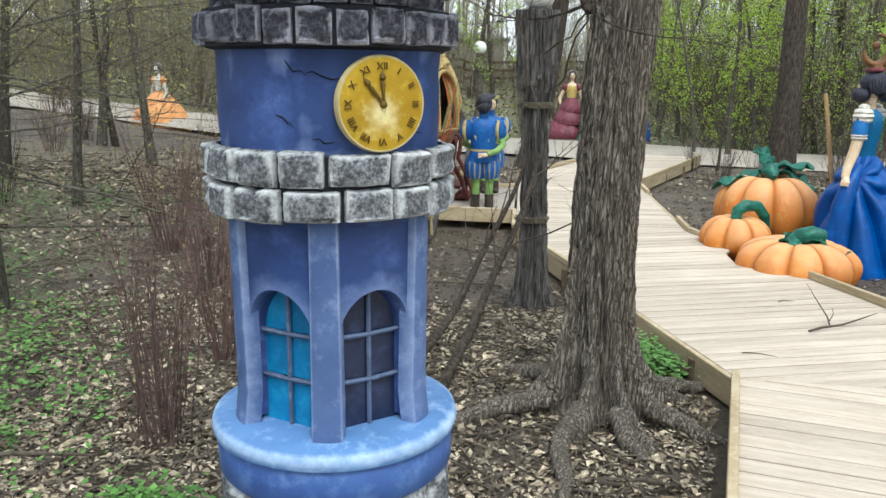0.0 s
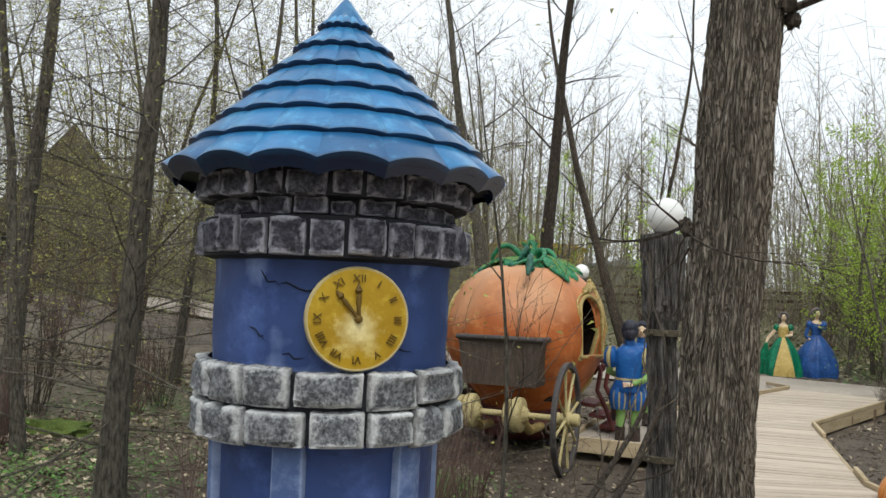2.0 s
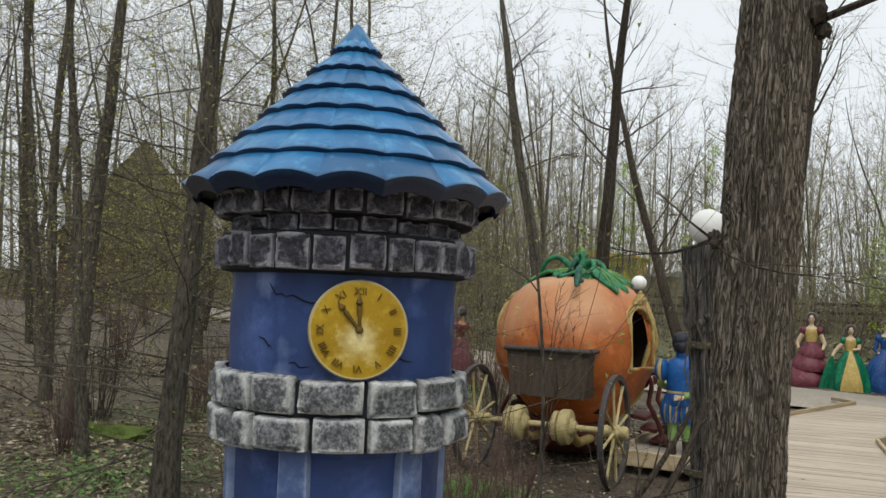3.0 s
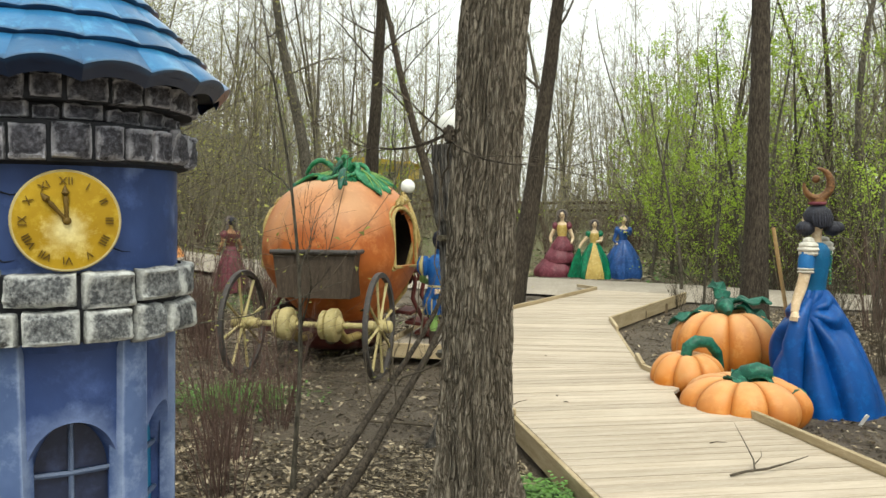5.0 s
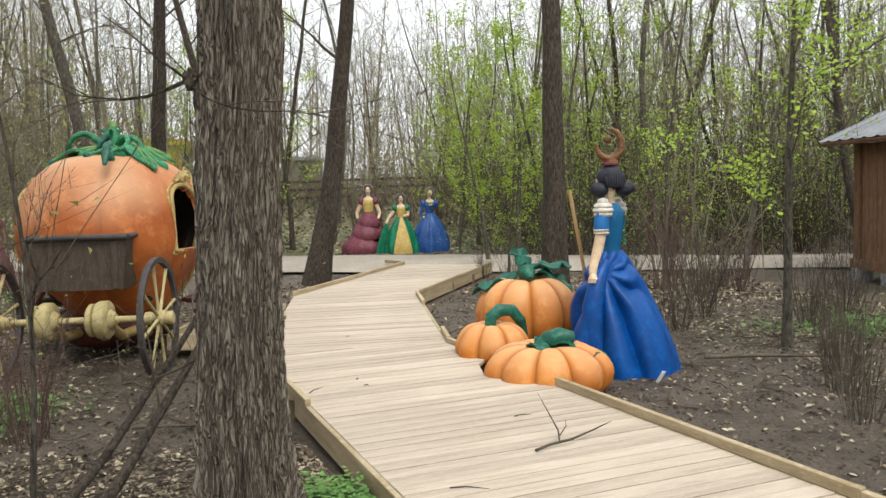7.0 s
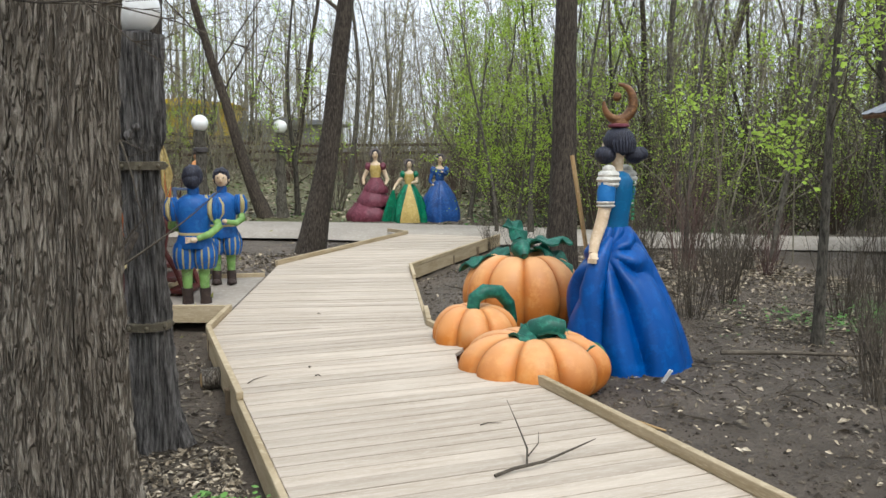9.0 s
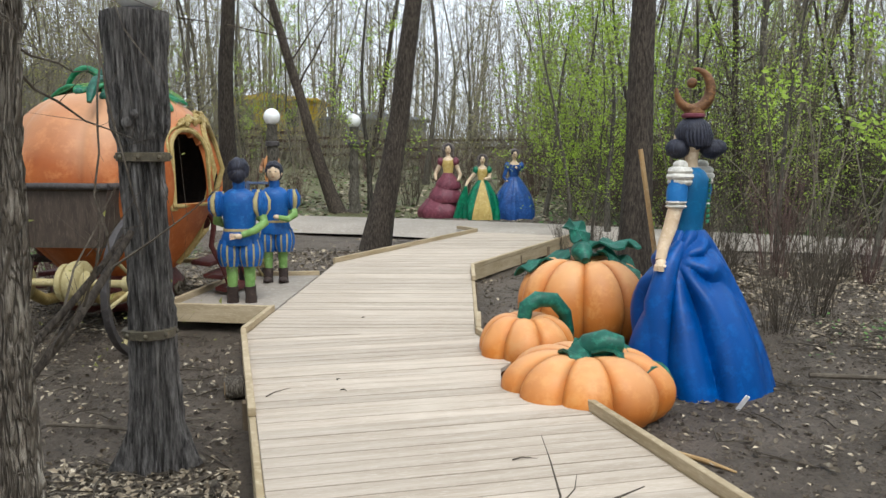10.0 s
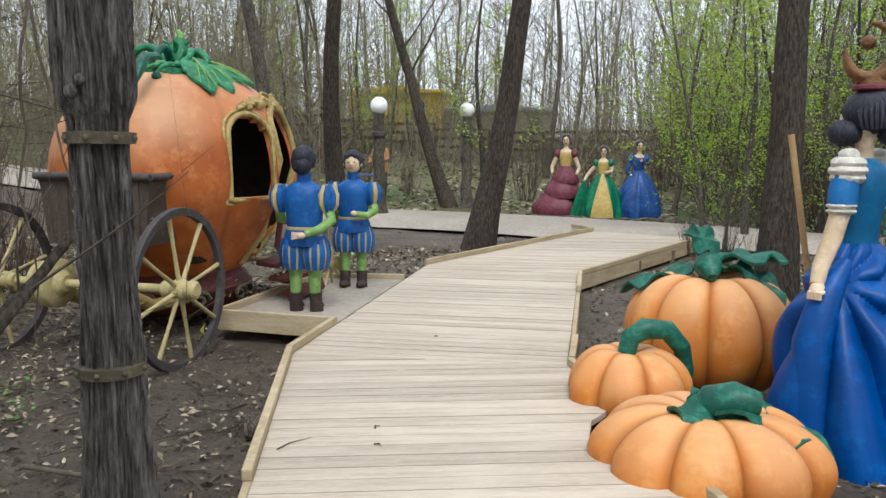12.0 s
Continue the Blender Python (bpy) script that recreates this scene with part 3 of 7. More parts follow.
        for i in range(2):
            for j in range(3):
                q = Mesh()
                pts = []
                xa, xb, za, zb = cols[i] + 0.004, cols[i + 1] - 0.004, rows_[j] + 0.004, rows_[j + 1] - 0.004
                loop = [(xa, za), (xb, za), (xb, zb), (xa, zb)]
                if j == 2:
                    outer_top = 0.945
                    loop = [(xa, za), (xb, za), (xb, zb if i == 0 else outer_top), ((xa + xb) / 2, lerp(zb, outer_top, 0.35)), (xa, outer_top if i == 0 else zb)]
                front = [c + ux * x + uy * 0.006 + Vector((0, 0, z)) for x, z in loop]
                back = [c + ux * x - uy * 0.01 + Vector((0, 0, z)) for x, z in loop]
                k = len(loop)
                q.add(front + back, [tuple(range(k))] + [(e, k + e, k + (e + 1) % k, (e + 1) % k) for e in range(k)], pm)
                part("pane", q, w, smooth=False)
        q = Mesh()
        q.tube([c + uy * 0.012 + Vector((0, 0, 0.63)), c + uy * 0.012 + Vector((0, 0, 1.03))], 0.007, BARGREY, 6)
        for z in rows_[1:3]:
            q.tube([c + uy * 0.013 + ux * -0.095 + Vector((0, 0, z)), c + uy * 0.014 + Vector((0, 0, z - 0.003)), c + uy * 0.013 + ux * 0.095 + Vector((0, 0, z))], 0.007, BARGREY, 6)
        part("glazing_bar", q, w)
        pil = Mesh()
        a = radians(face0 + s * 60)
        verts, faces, vals = [], [], []
        steps = 14
        for k in range(steps):
            z = lerp(0.632, 1.245, k / (steps - 1))
            hw = lerp(0.041, 0.036, k / (steps - 1))
            flare = 0.012 * max(0, 1 - k / 2)
            r = 0.288 * rb(z) + flare
            for (dx, dr) in ((-hw - 0.006, -0.045), (-hw, -0.004), (-hw + 0.006, 0.0), (0, 0.004), (hw - 0.006, 0.0), (hw, -0.004), (hw + 0.006, -0.045)):
                rr = r + dr
                verts.append((rr * math.cos(a) - dx * math.sin(a), rr * math.sin(a) + dx * math.cos(a), z))
                vals.append(0.4 if dr == -0.004 else 0.1)
        for k in range(steps - 1):
            for i in range(6):
                faces.append((k * 7 + i, k * 7 + i + 1, (k + 1) * 7 + i + 1, (k + 1) * 7 + i))
        base = pil.add(verts, faces, PERI)
        pil.mark("paint_shade", vals, base)
        part("pilaster", pil, tower, "pale periwinkle pilaster")
    # stone rings and main wall
    band = Mesh()
    band.lathe([(0.28, 1.235), (0.318, 1.24), (0.322, 1.398), (0.305, 1.402), (0.29, 1.403)], COREBLACK, 64)
    part("ring_core", band, tower)
    ring(1.3195, 1.410, 0.333, 15, 0.02, STONE, 3, bulge=0.014)
    ring(1.230, 1.3185, 0.333, 15, 0.02, STONE, 6, bulge=0.016)
    wall = Mesh()
    prof = [(0.302 + 0.01 * (z - 1.40), z) for z in [1.40 + k * 0.28 / 12 for k in range(13)]]
    wall.lathe(prof, NAVY, 96, wave=lambda a, i, r: r + 0.004 * noise.noise(Vector((math.cos(a) * 3, math.sin(a) * 3, i * 0.4))),
               attr=("paint_shade", lambda a, i: max(0, noise.noise(Vector((math.cos(a) * 4.5, math.sin(a) * 4.5, i * 0.33))) - 0.34) * 1.2 + (0.25 if i < 1 else 0)))
    part("upper_wall", wall, tower, "navy blue cylindrical wall with painted cracks")
    ring(1.666, 1.756, 0.342, 25, 0.03, STONEDARK, 9, gap=0.002, bulge=0.012)
    neck = Mesh()
    neck.lathe([(0.30, 1.655), (0.335, 1.664), (0.335, 1.757), (0.312, 1.76), (0.300, 1.765), (0.300, 1.80), (0.345, 1.803), (0.345, 1.87), (0.3, 1.9)], COREBLACK, 64)
    part("neck", neck, tower)
    ring(1.761, 1.799, 0.306, 24, 0.01, STONEDARK, 11, gap=0.002, bulge=0.005)
    ring(1.801, 1.866, 0.35, 24, 0.03, STONEDARK, 12, gap=0.002, bulge=0.008)
    for seed, ang, z, ln in ((1, 0, 1.60, 0.09), (2, 0.9, 1.47, 0.10), (3, -0.35, 1.50, 0.05), (4, -0.25, 1.64, 0.05), (5, 0.95, 1.54, 0.04), (6, 0.05, 1.44, 0.05)):
        rr = random.Random(seed)
        cr = Mesh()
        pts = []
        a = radians(face0) + ang * 0.75 - 0.1
        for k in range(6):
            pts.append((0.3055 * math.cos(a), 0.3055 * math.sin(a), z))
            a += ln * 0.7 + rr.uniform(-0.02, 0.03)
            z += rr.uniform(-0.018, 0.008)
        cr.tube(pts, [0.0006, 0.0018, 0.002, 0.0018, 0.0012, 0.0004], CRACK, 4)
        part("crack", cr, tower)
    # roof tiles
    roof = tagged(new("roof"), "conical roof of blue glazed scalloped tiles")
    roof.parent = tower
    inner = Mesh()
    inner.lathe([(0.435, 1.868), (0.40, 1.875), (0.012, 2.33)], COREBLACK, 40)
    part("roof_core", inner, roof)
    rows_n, cols_n = 7, 18
    for k in range(rows_n):
        t0, t1 = k / rows_n, (k + 1.18) / rows_n
        ra, za = 0.432 * (1 - t0), 1.862 + 0.475 * t0
        rb_, zb = 0.44 * (1 - min(t1, 1.0)) + 0.004, 1.862 + 0.475 * min(t1, 1.0)
        if k == rows_n - 1:
            rb_, zb = 0.012, 2.345
        t = Mesh()
        nu, nv = 11, 6
        half = math.pi / cols_n * 1.01
        verts, vals, faces = [], [], []
        for layer in (0, 1):
            for j in range(nv):
                for i in range(nu):
                    u, v = i / (nu - 1) * 2 - 1, j / (nv - 1)
                    arch = (1 - u * u) * (1 - v) ** 1.5
                    lift = 0.024 * (1 - v)
                    r = lerp(ra, rb_, v) + 0.006 * (1 - u * u) * (1 - 0.6 * v) * (1 - 0.6 * t0) + lift * 0.45 - (0.03 if k == 0 else 0.02) * layer * (1 - 0.7 * v)
                    z = lerp(za, zb, v) + 0.004 * (1 - u * u) * (1 - 0.5 * v) * (1 - 0.6 * t0) + (0.012 if k == 0 else 0.002) * arch - (0.006 if k == 0 else 0) * (1 - v) ** 2 + lift * 0.6 - (0.034 if k == 0 else 0.02) * layer * (1 - 0.7 * v)
                    an = u * half
                    verts.append((r * math.cos(an), r * math.sin(an), z))
                    # Undersides and front lips carry their shade in the colour; sides slightly darker.
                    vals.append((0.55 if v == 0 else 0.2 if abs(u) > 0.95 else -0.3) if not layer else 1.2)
        sz = nu * nv
        for j in range(nv - 1):
            for i in range(nu - 1):
                a = j * nu + i
                faces.append((a, a + 1, a + nu + 1, a + nu))
        for i in range(nu - 1):
            faces.append((sz + i, sz + i + 1, i + 1, i))
        for j in range(nv - 1):
            a, b = j * nu, j * nu + nu - 1
            faces.append((sz + a, a, a + nu, sz + a + nu))
            faces.append((b, sz + b, sz + b + nu, b + nu))
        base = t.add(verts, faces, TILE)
        t.mark("paint_shade", vals, base)
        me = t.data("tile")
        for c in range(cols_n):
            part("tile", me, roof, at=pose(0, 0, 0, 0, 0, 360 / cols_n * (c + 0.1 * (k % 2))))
    cap = Mesh()
    cap.lathe([(0.06, 2.275), (0.062, 2.285), (0.045, 2.32), (0.014, 2.362), (0.004, 2.372)], TILE, 18)
    part("finial", cap, roof)
    # clock
    n = Vector((0.588, -0.809, 0.0))
    side = Vector((-n.y, n.x, 0))
    cm = Matrix((( side.x, 0, n.x, n.x * 0.318), (side.y, 0, n.y, n.y * 0.318), (0, 1, 0, 1.527), (0, 0, 0, 1)))
    clock = tagged(new("clock"), "round yellow clock dial with brown roman numerals")
    clock.parent = tower
    clock.matrix_basis = cm
    d = Mesh()
    d.lathe([(0.112, -0.03), (0.119, -0.012), (0.119, 0.006), (0.116, 0.010), (0.112, 0.0095)], CREAM, 56)
    d.lathe([(0.113, 0.0096), (0.06, 0.0125), (0.02, 0.014), (0.004, 0.0142)], CLOCK, 56, attr=("paint_shade", lambda a, i: (0.0, 0.05, 0.35, 0.45)[i] + 0.2 * math.sin(-a) * (i > 0)))
    part("dial", d, clock)
    for k, word in enumerate(("XII", "I", "II", "III", "IIII", "V", "VI", "VII", "VIII", "IX", "X", "XI")):
        fc = bpy.data.curves.new("numeral", "FONT")
        fc.body, fc.size, fc.align_x, fc.align_y, fc.extrude, fc.offset = word, 0.026, "CENTER", "CENTER", 0.0025, -0.0002
        tmp = bpy.data.objects.new("numeral_text", fc)
        scene.collection.objects.link(tmp)
        bpy.context.view_layer.update()
        me = bpy.data.meshes.new_from_object(tmp.evaluated_get(bpy.context.evaluated_depsgraph_get()))
        bpy.data.objects.remove(tmp)
        me.materials.clear()
        me.materials.append(BRONZE)
        a = -k * 30
        part("numeral", me, clock, at=pose(0, 0, 0, 0, 0, a) @ pose(0, 0.091, 0.0125))
    for ln, a, w in ((0.082, 2.0, 0.0058), (0.084, 40.0, 0.0055)):
        h = Mesh()
        h.tube([(0, -0.008, 0.018), (0, ln * 0.3, 0.019), (0, ln * 0.6, 0.0195), (0, ln * 0.72, 0.019)], [w, w * 0.75, w * 1.1, w * 0.5], BRONZE, 8)
        h.tube([(0, ln * 0.68, 0.019), (0, ln * 0.78, 0.019), (0, ln, 0.018)], [w * 0.4, w * 1.6, w * 0.15], BRONZE, 8)
        part("clock_hand", h, clock, at=pose(0, 0, 0, 0, 0, a))
    hub = Mesh()
    hub.ball((0, 0, 0.018), (0.01, 0.01, 0.008), BRONZE, 12, 7)
    part("hub", hub, clock)


build_tower()


# ---- the big tree and the lamp post ----
def path_point(pts, t):
    s = t * (len(pts) - 1)
    i = min(int(s), len(pts) - 2)
    return Vector(pts[i]).lerp(Vector(pts[i + 1]), s - i)


def build_big_tree():
    tree = thing("tree", pose(0.872, 4.18, -0.2), "tall grey furrowed tree with flared roots beside the boardwalk", "tree")
    t = Mesh()
    seg, rings = 300, 260
    axis = [(0.0, 0, 0), (-0.015, 0, 1.0), (0.0, 0, 1.6), (0.045, 0, 2.4), (0.10, 0.02, 3.4), (0.2, 0.05, 6.0), (0.3, 0.1, 9.0)]
    verts, faces = [], []
    zs = [6.0 * (k / (rings - 20)) ** 1.25 for k in range(rings - 20)] + [6.0 + 3.0 * k / 20 for k in range(1, 21)]
    lobes = [(-2.75, 1.0), (-1.9, 0.8), (-1.25, 0.9), (-0.6, 0.7), (0.4, 0.8), (1.5, 0.7), (2.4, 0.8)]
    for z in zs:
        c = Vector((0, 0, z))
        for a, b in zip(axis, axis[1:]):
            if a[2] <= z <= b[2]:
                f = smooth01((z - a[2]) / (b[2] - a[2]))
                c = Vector((lerp(a[0], b[0], f), lerp(a[1], b[1], f), z))
        r0 = 0.147 - 0.008 * min(z, 1.5) / 1.5 - 0.006 * max(0, z - 2)
        if z > 6:
            r0 *= 1 - (z - 6) / 4
        for k in range(seg):
            a = 2 * math.pi * k / seg
            x, y = math.cos(a), math.sin(a)
            fl = spur = 0
            sway = 0.12 * math.sin(7 * z + 3 * math.cos(a))
            for la, lw in lobes:
                dd = abs((a - la - sway * math.exp(-z / 0.4) + math.pi) % (2 * math.pi) - math.pi)
                fl += lw * math.exp(-(dd / 0.30) ** 2)
                spur += lw * math.exp(-(dd / 0.13) ** 2)
            flare = fl * (0.09 * math.exp(-z / 0.55) + 0.16 * math.exp(-z / 0.17)) + 0.46 * spur * math.exp(-z / 0.16) - 0.07 * math.exp(-z / 0.5) * max(0.0, 0.6 - fl)
            rid = noise.noise(Vector((x * 5.5, y * 5.5, z * 0.9)))
            wob = 0.35 * noise.noise(Vector((x * 3, y * 3, z * 5)))
            ridge = (1 - abs(noise.noise(Vector((x * 8 + wob, y * 8 - wob, z * 2.6)))) * 2.2) * 0.02 + (1 - abs(noise.noise(Vector((x * 17 + wob, y * 17 + wob, z * 5.0)))) * 2.2) * 0.013
            fine = noise.noise(Vector((x * 40, y * 40, z * 16))) * 0.004
            r = r0 + flare + ridge + fine + rid * 0.006
            verts.append((c.x + r * x, c.y + r * y, z - 0.03))
    for i in range(len(zs) - 1):
        for k in range(seg):
            a, b = i * seg + k, i * seg + (k + 1) % seg
            faces.append((a, b, b + seg, a + seg))
    t.add(verts, faces, BARK)
    part("trunk", t, tree)
    rng = random.Random(2)
    for la, lw in lobes:
        ln = 0.45 + 0.35 * lw * rng.random() + (0.3 if la in (-2.75, -1.9) else 0)
        rt = Mesh()
        pts, rad, a = [], [], la
        for k in range(9):
            f = k / 8
            d = 0.30 + ln * f
            a += rng.uniform(-0.07, 0.07)
            pts.append((d * math.cos(a), d * math.sin(a), 0.10 * (1 - f) ** 1.3 + 0.04 - 0.05 * f))
            rad.append(lerp(0.06, 0.022, f))
        rt.tube(pts, rad, BARK, 9)
        part("root", rt, tree)
    for (x, y, z, r) in ((-0.155, -0.02, 2.13, 0.032), (-0.15, -0.06, 2.10, 0.022), (0.27, -0.03, 3.28, 0.05), (0.25, -0.05, 3.12, 0.045), (0.28, 0.0, 3.05, 0.035)):
        kn = Mesh()
        kn.ball((x, y, z), (r, r, r * 1.2), BARKDARK, 10, 7, 0.6)
        part("knot", kn, tree)
    for j, (s, d, ln, r) in enumerate((((-0.15, -0.02, 2.13), (-0.9, -0.1, -0.25), 0.5, 0.010), ((-0.15, -0.05, 2.10), (0.5, -0.6, -0.3), 0.8, 0.006), ((-0.16, -0.03, 2.12), (-0.5, -0.3, 0.4), 0.4, 0.007),
                                       ((0.27, -0.02, 3.28), (0.9, 0.1, 0.35), 1.5, 0.035), ((0.28, 0, 3.1), (0.9, -0.2, 0.1), 1.1, 0.02), ((0.1, 0, 5.0), (-0.7, 0.3, 0.6), 2.0, 0.05),
                                       ((0.12, 0, 5.6), (0.6, -0.4, 0.7), 2.0, 0.05))):
        br = Mesh()
        limb(br, Vector(s), Vector(d).normalized(), ln, r, 2, random.Random(j + 40), BARKDARK, TWIG)
        part("branch", br, tree)


def limb(m, p, d, length, r, level, rng, thick, thin, leaves=None, leaf_size=0.03, dense=1.0):
    """A crooked branch that forks into twigs."""
    n = 5 if level > 1 else 3
    pts, rad = [p.copy()], [r]
    q, step = p.copy(), length / n
    for k in range(n):
        d = (d + Vector((rng.uniform(-1, 1), rng.uniform(-1, 1), rng.uniform(-0.7, 1.0))) * 0.22).normalized()
        q = q + d * step
        pts.append(q.copy())
        rad.append(r * (1 - 0.8 * (k + 1) / n))
    if level <= 0:
        m.ribbon(pts[0], pts[1], r, r * 0.6, thin)
        m.ribbon(pts[1], pts[-1], r * 0.7, 0, thin)
    else:
        m.tube(pts, rad, thick if level > 1 else thin, 5 if level > 1 else 3, cap=False)
    if leaves is not None and level <= 1:
        for k in range(1, len(pts)):
            for _ in range(int(dense * (2 if level else 3) + rng.random())):
                leaf(leaves, pts[k] + Vector((rng.gauss(0, 0.05), rng.gauss(0, 0.05), rng.gauss(0, 0.05))), leaf_size * rng.uniform(0.6, 1.3), rng)
    if level > 0:
        kids = 5 if level > 1 else 4
        for k in range(kids):
            f = rng.uniform(0.25, 1.0)
            o = path_point(pts, f)
            dd = (d + Vector((rng.uniform(-1, 1), rng.uniform(-1, 1), rng.uniform(-0.4, 0.9))) * 0.9).normalized()
            limb(m, o, dd, length * rng.uniform(0.35, 0.6), max(r * 0.45 * (1.2 - f * 0.6), 0.0022), level - 1, rng, thick, thin, leaves, leaf_size, dense)


def leaf(m, p, s, rng, material=None):
    u = Vector((rng.gauss(0, 1), rng.gauss(0, 1), rng.gauss(0, 0.6))).normalized()
    w = u.orthogonal().normalized() * s * 0.42
    u = u * s
    if m.leafmat is BUD:
        m.add([p, p + u * 0.6 + w, p + u], [(0, 1, 2)], BUD)
    else:
        m.add([p, p + u * 0.45 + w, p + u, p + u * 0.45 - w], [(0, 1, 2, 3)], LEAF)


build_big_tree()


def build_lamp_post():
    lamp = thing("lamp_post", pose(0.52, 6.2, -0.2), "carved charred-wood lamp post with brass bands and white globe", "lamp post")
    t = Mesh()
    seg, rings = 144, 170
    verts, faces = [], []
    for i in range(rings):
        z = 2.24 * i / (rings - 1)
        r0 = 0.088 + 0.035 * math.exp(-z / 0.2) + 0.034 * smooth01((z - 1.6) / 0.12) + 0.016 * smooth01((z - 2.0) / 0.2)
        cx = 0.012 * math.sin(z * 2.2)
        for k in range(seg):
            a = 2 * math.pi * k / seg
            x, y = math.cos(a), math.sin(a)
            tw = a + z * 0.25
            w = noise.noise(Vector((math.cos(tw) * 2.2, math.sin(tw) * 2.2, z * 1.3)))
            g = abs(noise.noise(Vector((math.cos(tw) * 6 + w, math.sin(tw) * 6, z * 1.1)))) * 0.035
            fl = max(0, math.sin(a * 2 + 0.9)) ** 2 * 0.09 * math.exp(-z / 0.2)
            r = r0 + w * 0.02 + (1 - abs(noise.noise(Vector((math.cos(tw) * 7 + w * 1.5, math.sin(tw) * 7, z * 1.6)))) * 2.5) * 0.02 - abs(noise.noise(Vector((math.cos(tw) * 3.2, math.sin(tw) * 3.2, z * 0.9 + 4)))) * 0.03 + 0.008 + g * 0.6 - 0.012 + fl
            verts.append((cx + r * x, r * y, z))
    for i in range(rings - 1):
        for k in range(seg):
            a, b = i * seg + k, i * seg + (k + 1) % seg
            faces.append((a, b, b + seg, a + seg))
    faces.append(tuple((rings - 1) * seg + k for k in range(seg)))
    t.add(verts, faces, POST)
    t.ball((-0.02, -0.125, 1.72), (0.028, 0.02, 0.03), POST, 10, 7)
    t.ball((0.02, -0.13, 1.76), (0.02, 0.02, 0.022), POST, 10, 7)
    part("post", t, lamp)
    for z in (1.56, 0.70):
        b = Mesh()
        b.lathe([(0.105, z - 0.022), (0.124, z - 0.02), (0.126, z + 0.02), (0.106, z + 0.023)], BAND, 40)
        band = part("band", b, lamp, "aged metal band with rivets")
        for k in range(8):
            rv = Mesh()
            a = k * math.pi / 4 + 0.2
            rv.ball((0.125 * math.cos(a), 0.125 * math.sin(a), z), 0.012, BAND, 8, 6)
            part("rivet", rv, band)
    c = Mesh()
    c.lathe([(0.07, 2.22), (0.085, 2.23), (0.08, 2.255), (0.05, 2.262)], IRON, 24)
    part("collar", c, lamp)
    g = Mesh()
    g.ball((0, 0, 2.375), 0.128, GLOBE, 32, 20)
    part("globe", g, lamp, "white opal globe")


build_lamp_post()


# ---- pumpkin coach ----
def coach_point(a, v, swell=0.0):
    """A point on the coach's shell: a round the upright axis (0 = east), v from -1 (foot) to 1 (crown)."""
    lat = v * math.pi / 2
    c = abs(math.cos(lat)) ** 0.84
    z = math.sin(lat)
    z = squash_pow(z, 0.95)
    groove = abs(math.cos(a * 4.0 + 0.55)) ** 0.45
    r = c * (0.955 + 0.045 * groove)
    r *= 1 - 0.23 * smooth01(-z * 1.05) * 1.0
    dip = 0.07 * math.exp(-(1 - max(z, 0)) / 0.06) if z > 0 else 0
    zz = 1.06 + (0.94 if z > 0 else 0.98) * z - dip
    return Vector(((0.955 + swell) * r * math.cos(a) - 0.09, (1.2 + swell) * r * math.sin(a) + 0.1, zz + swell * z))


def in_window(a, v, sgn):
    """Arched window on the side, ahead of the rear quarter."""
    da = a if sgn > 0 else math.pi - a
    da = (da + math.pi) % (2 * math.pi) - math.pi
    u = (da + 0.30) / 0.215
    w = v / 0.36
    if abs(u) > 1:
        return False
    top = 0.62 + 0.38 * math.sqrt(max(0, 1 - u * u))
    return -0.24 < w < top


def in_door(a, v, sgn):
    da = a if sgn > 0 else math.pi - a
    da = (da + math.pi) % (2 * math.pi) - math.pi
    u = (da - 0.34) / 0.37
    if abs(u) > 1:
        return False
    return -0.48 < v < 0.28 + 0.14 * math.sqrt(max(0, 1 - u * u))


def wheel(parent, x, y, z, r, spokes):
    w = tagged(new("wheel"), "large spoked cart wheel with dark rim and cream spokes")
    w.parent = parent
    w.matrix_basis = pose(x, y, z, 0, 90, 0)
    rim = Mesh()
    rim.lathe([(r - 0.055, -0.022), (r - 0.004, -0.026), (r, -0.018), (r, 0.018), (r - 0.004, 0.026), (r - 0.055, 0.022), (r - 0.055, -0.022)], IRON, 56, cap=False)
    part("rim", rim, w)
    hub = Mesh()
    hub.lathe([(0.035, -0.13), (0.06, -0.125), (0.064, -0.08), (0.05, -0.06), (0.075, -0.03), (0.075, 0.03), (0.05, 0.055), (0.066, 0.075), (0.066, 0.12), (0.05, 0.135), (0.02, 0.135)], CREAM, 20)
    part("hub", hub, w)
    s = Mesh()
    s.tube([(0.05, 0, 0), (r * 0.5, 0, 0), (r - 0.05, 0, 0)], [0.018, 0.013, 0.018], CREAM, 8)
    me = s.data("spoke")
    for k in range(spokes):
        part("spoke", me, w, at=pose(0, 0, 0, 0, 0, 360 / spokes * k + 12))
    return w


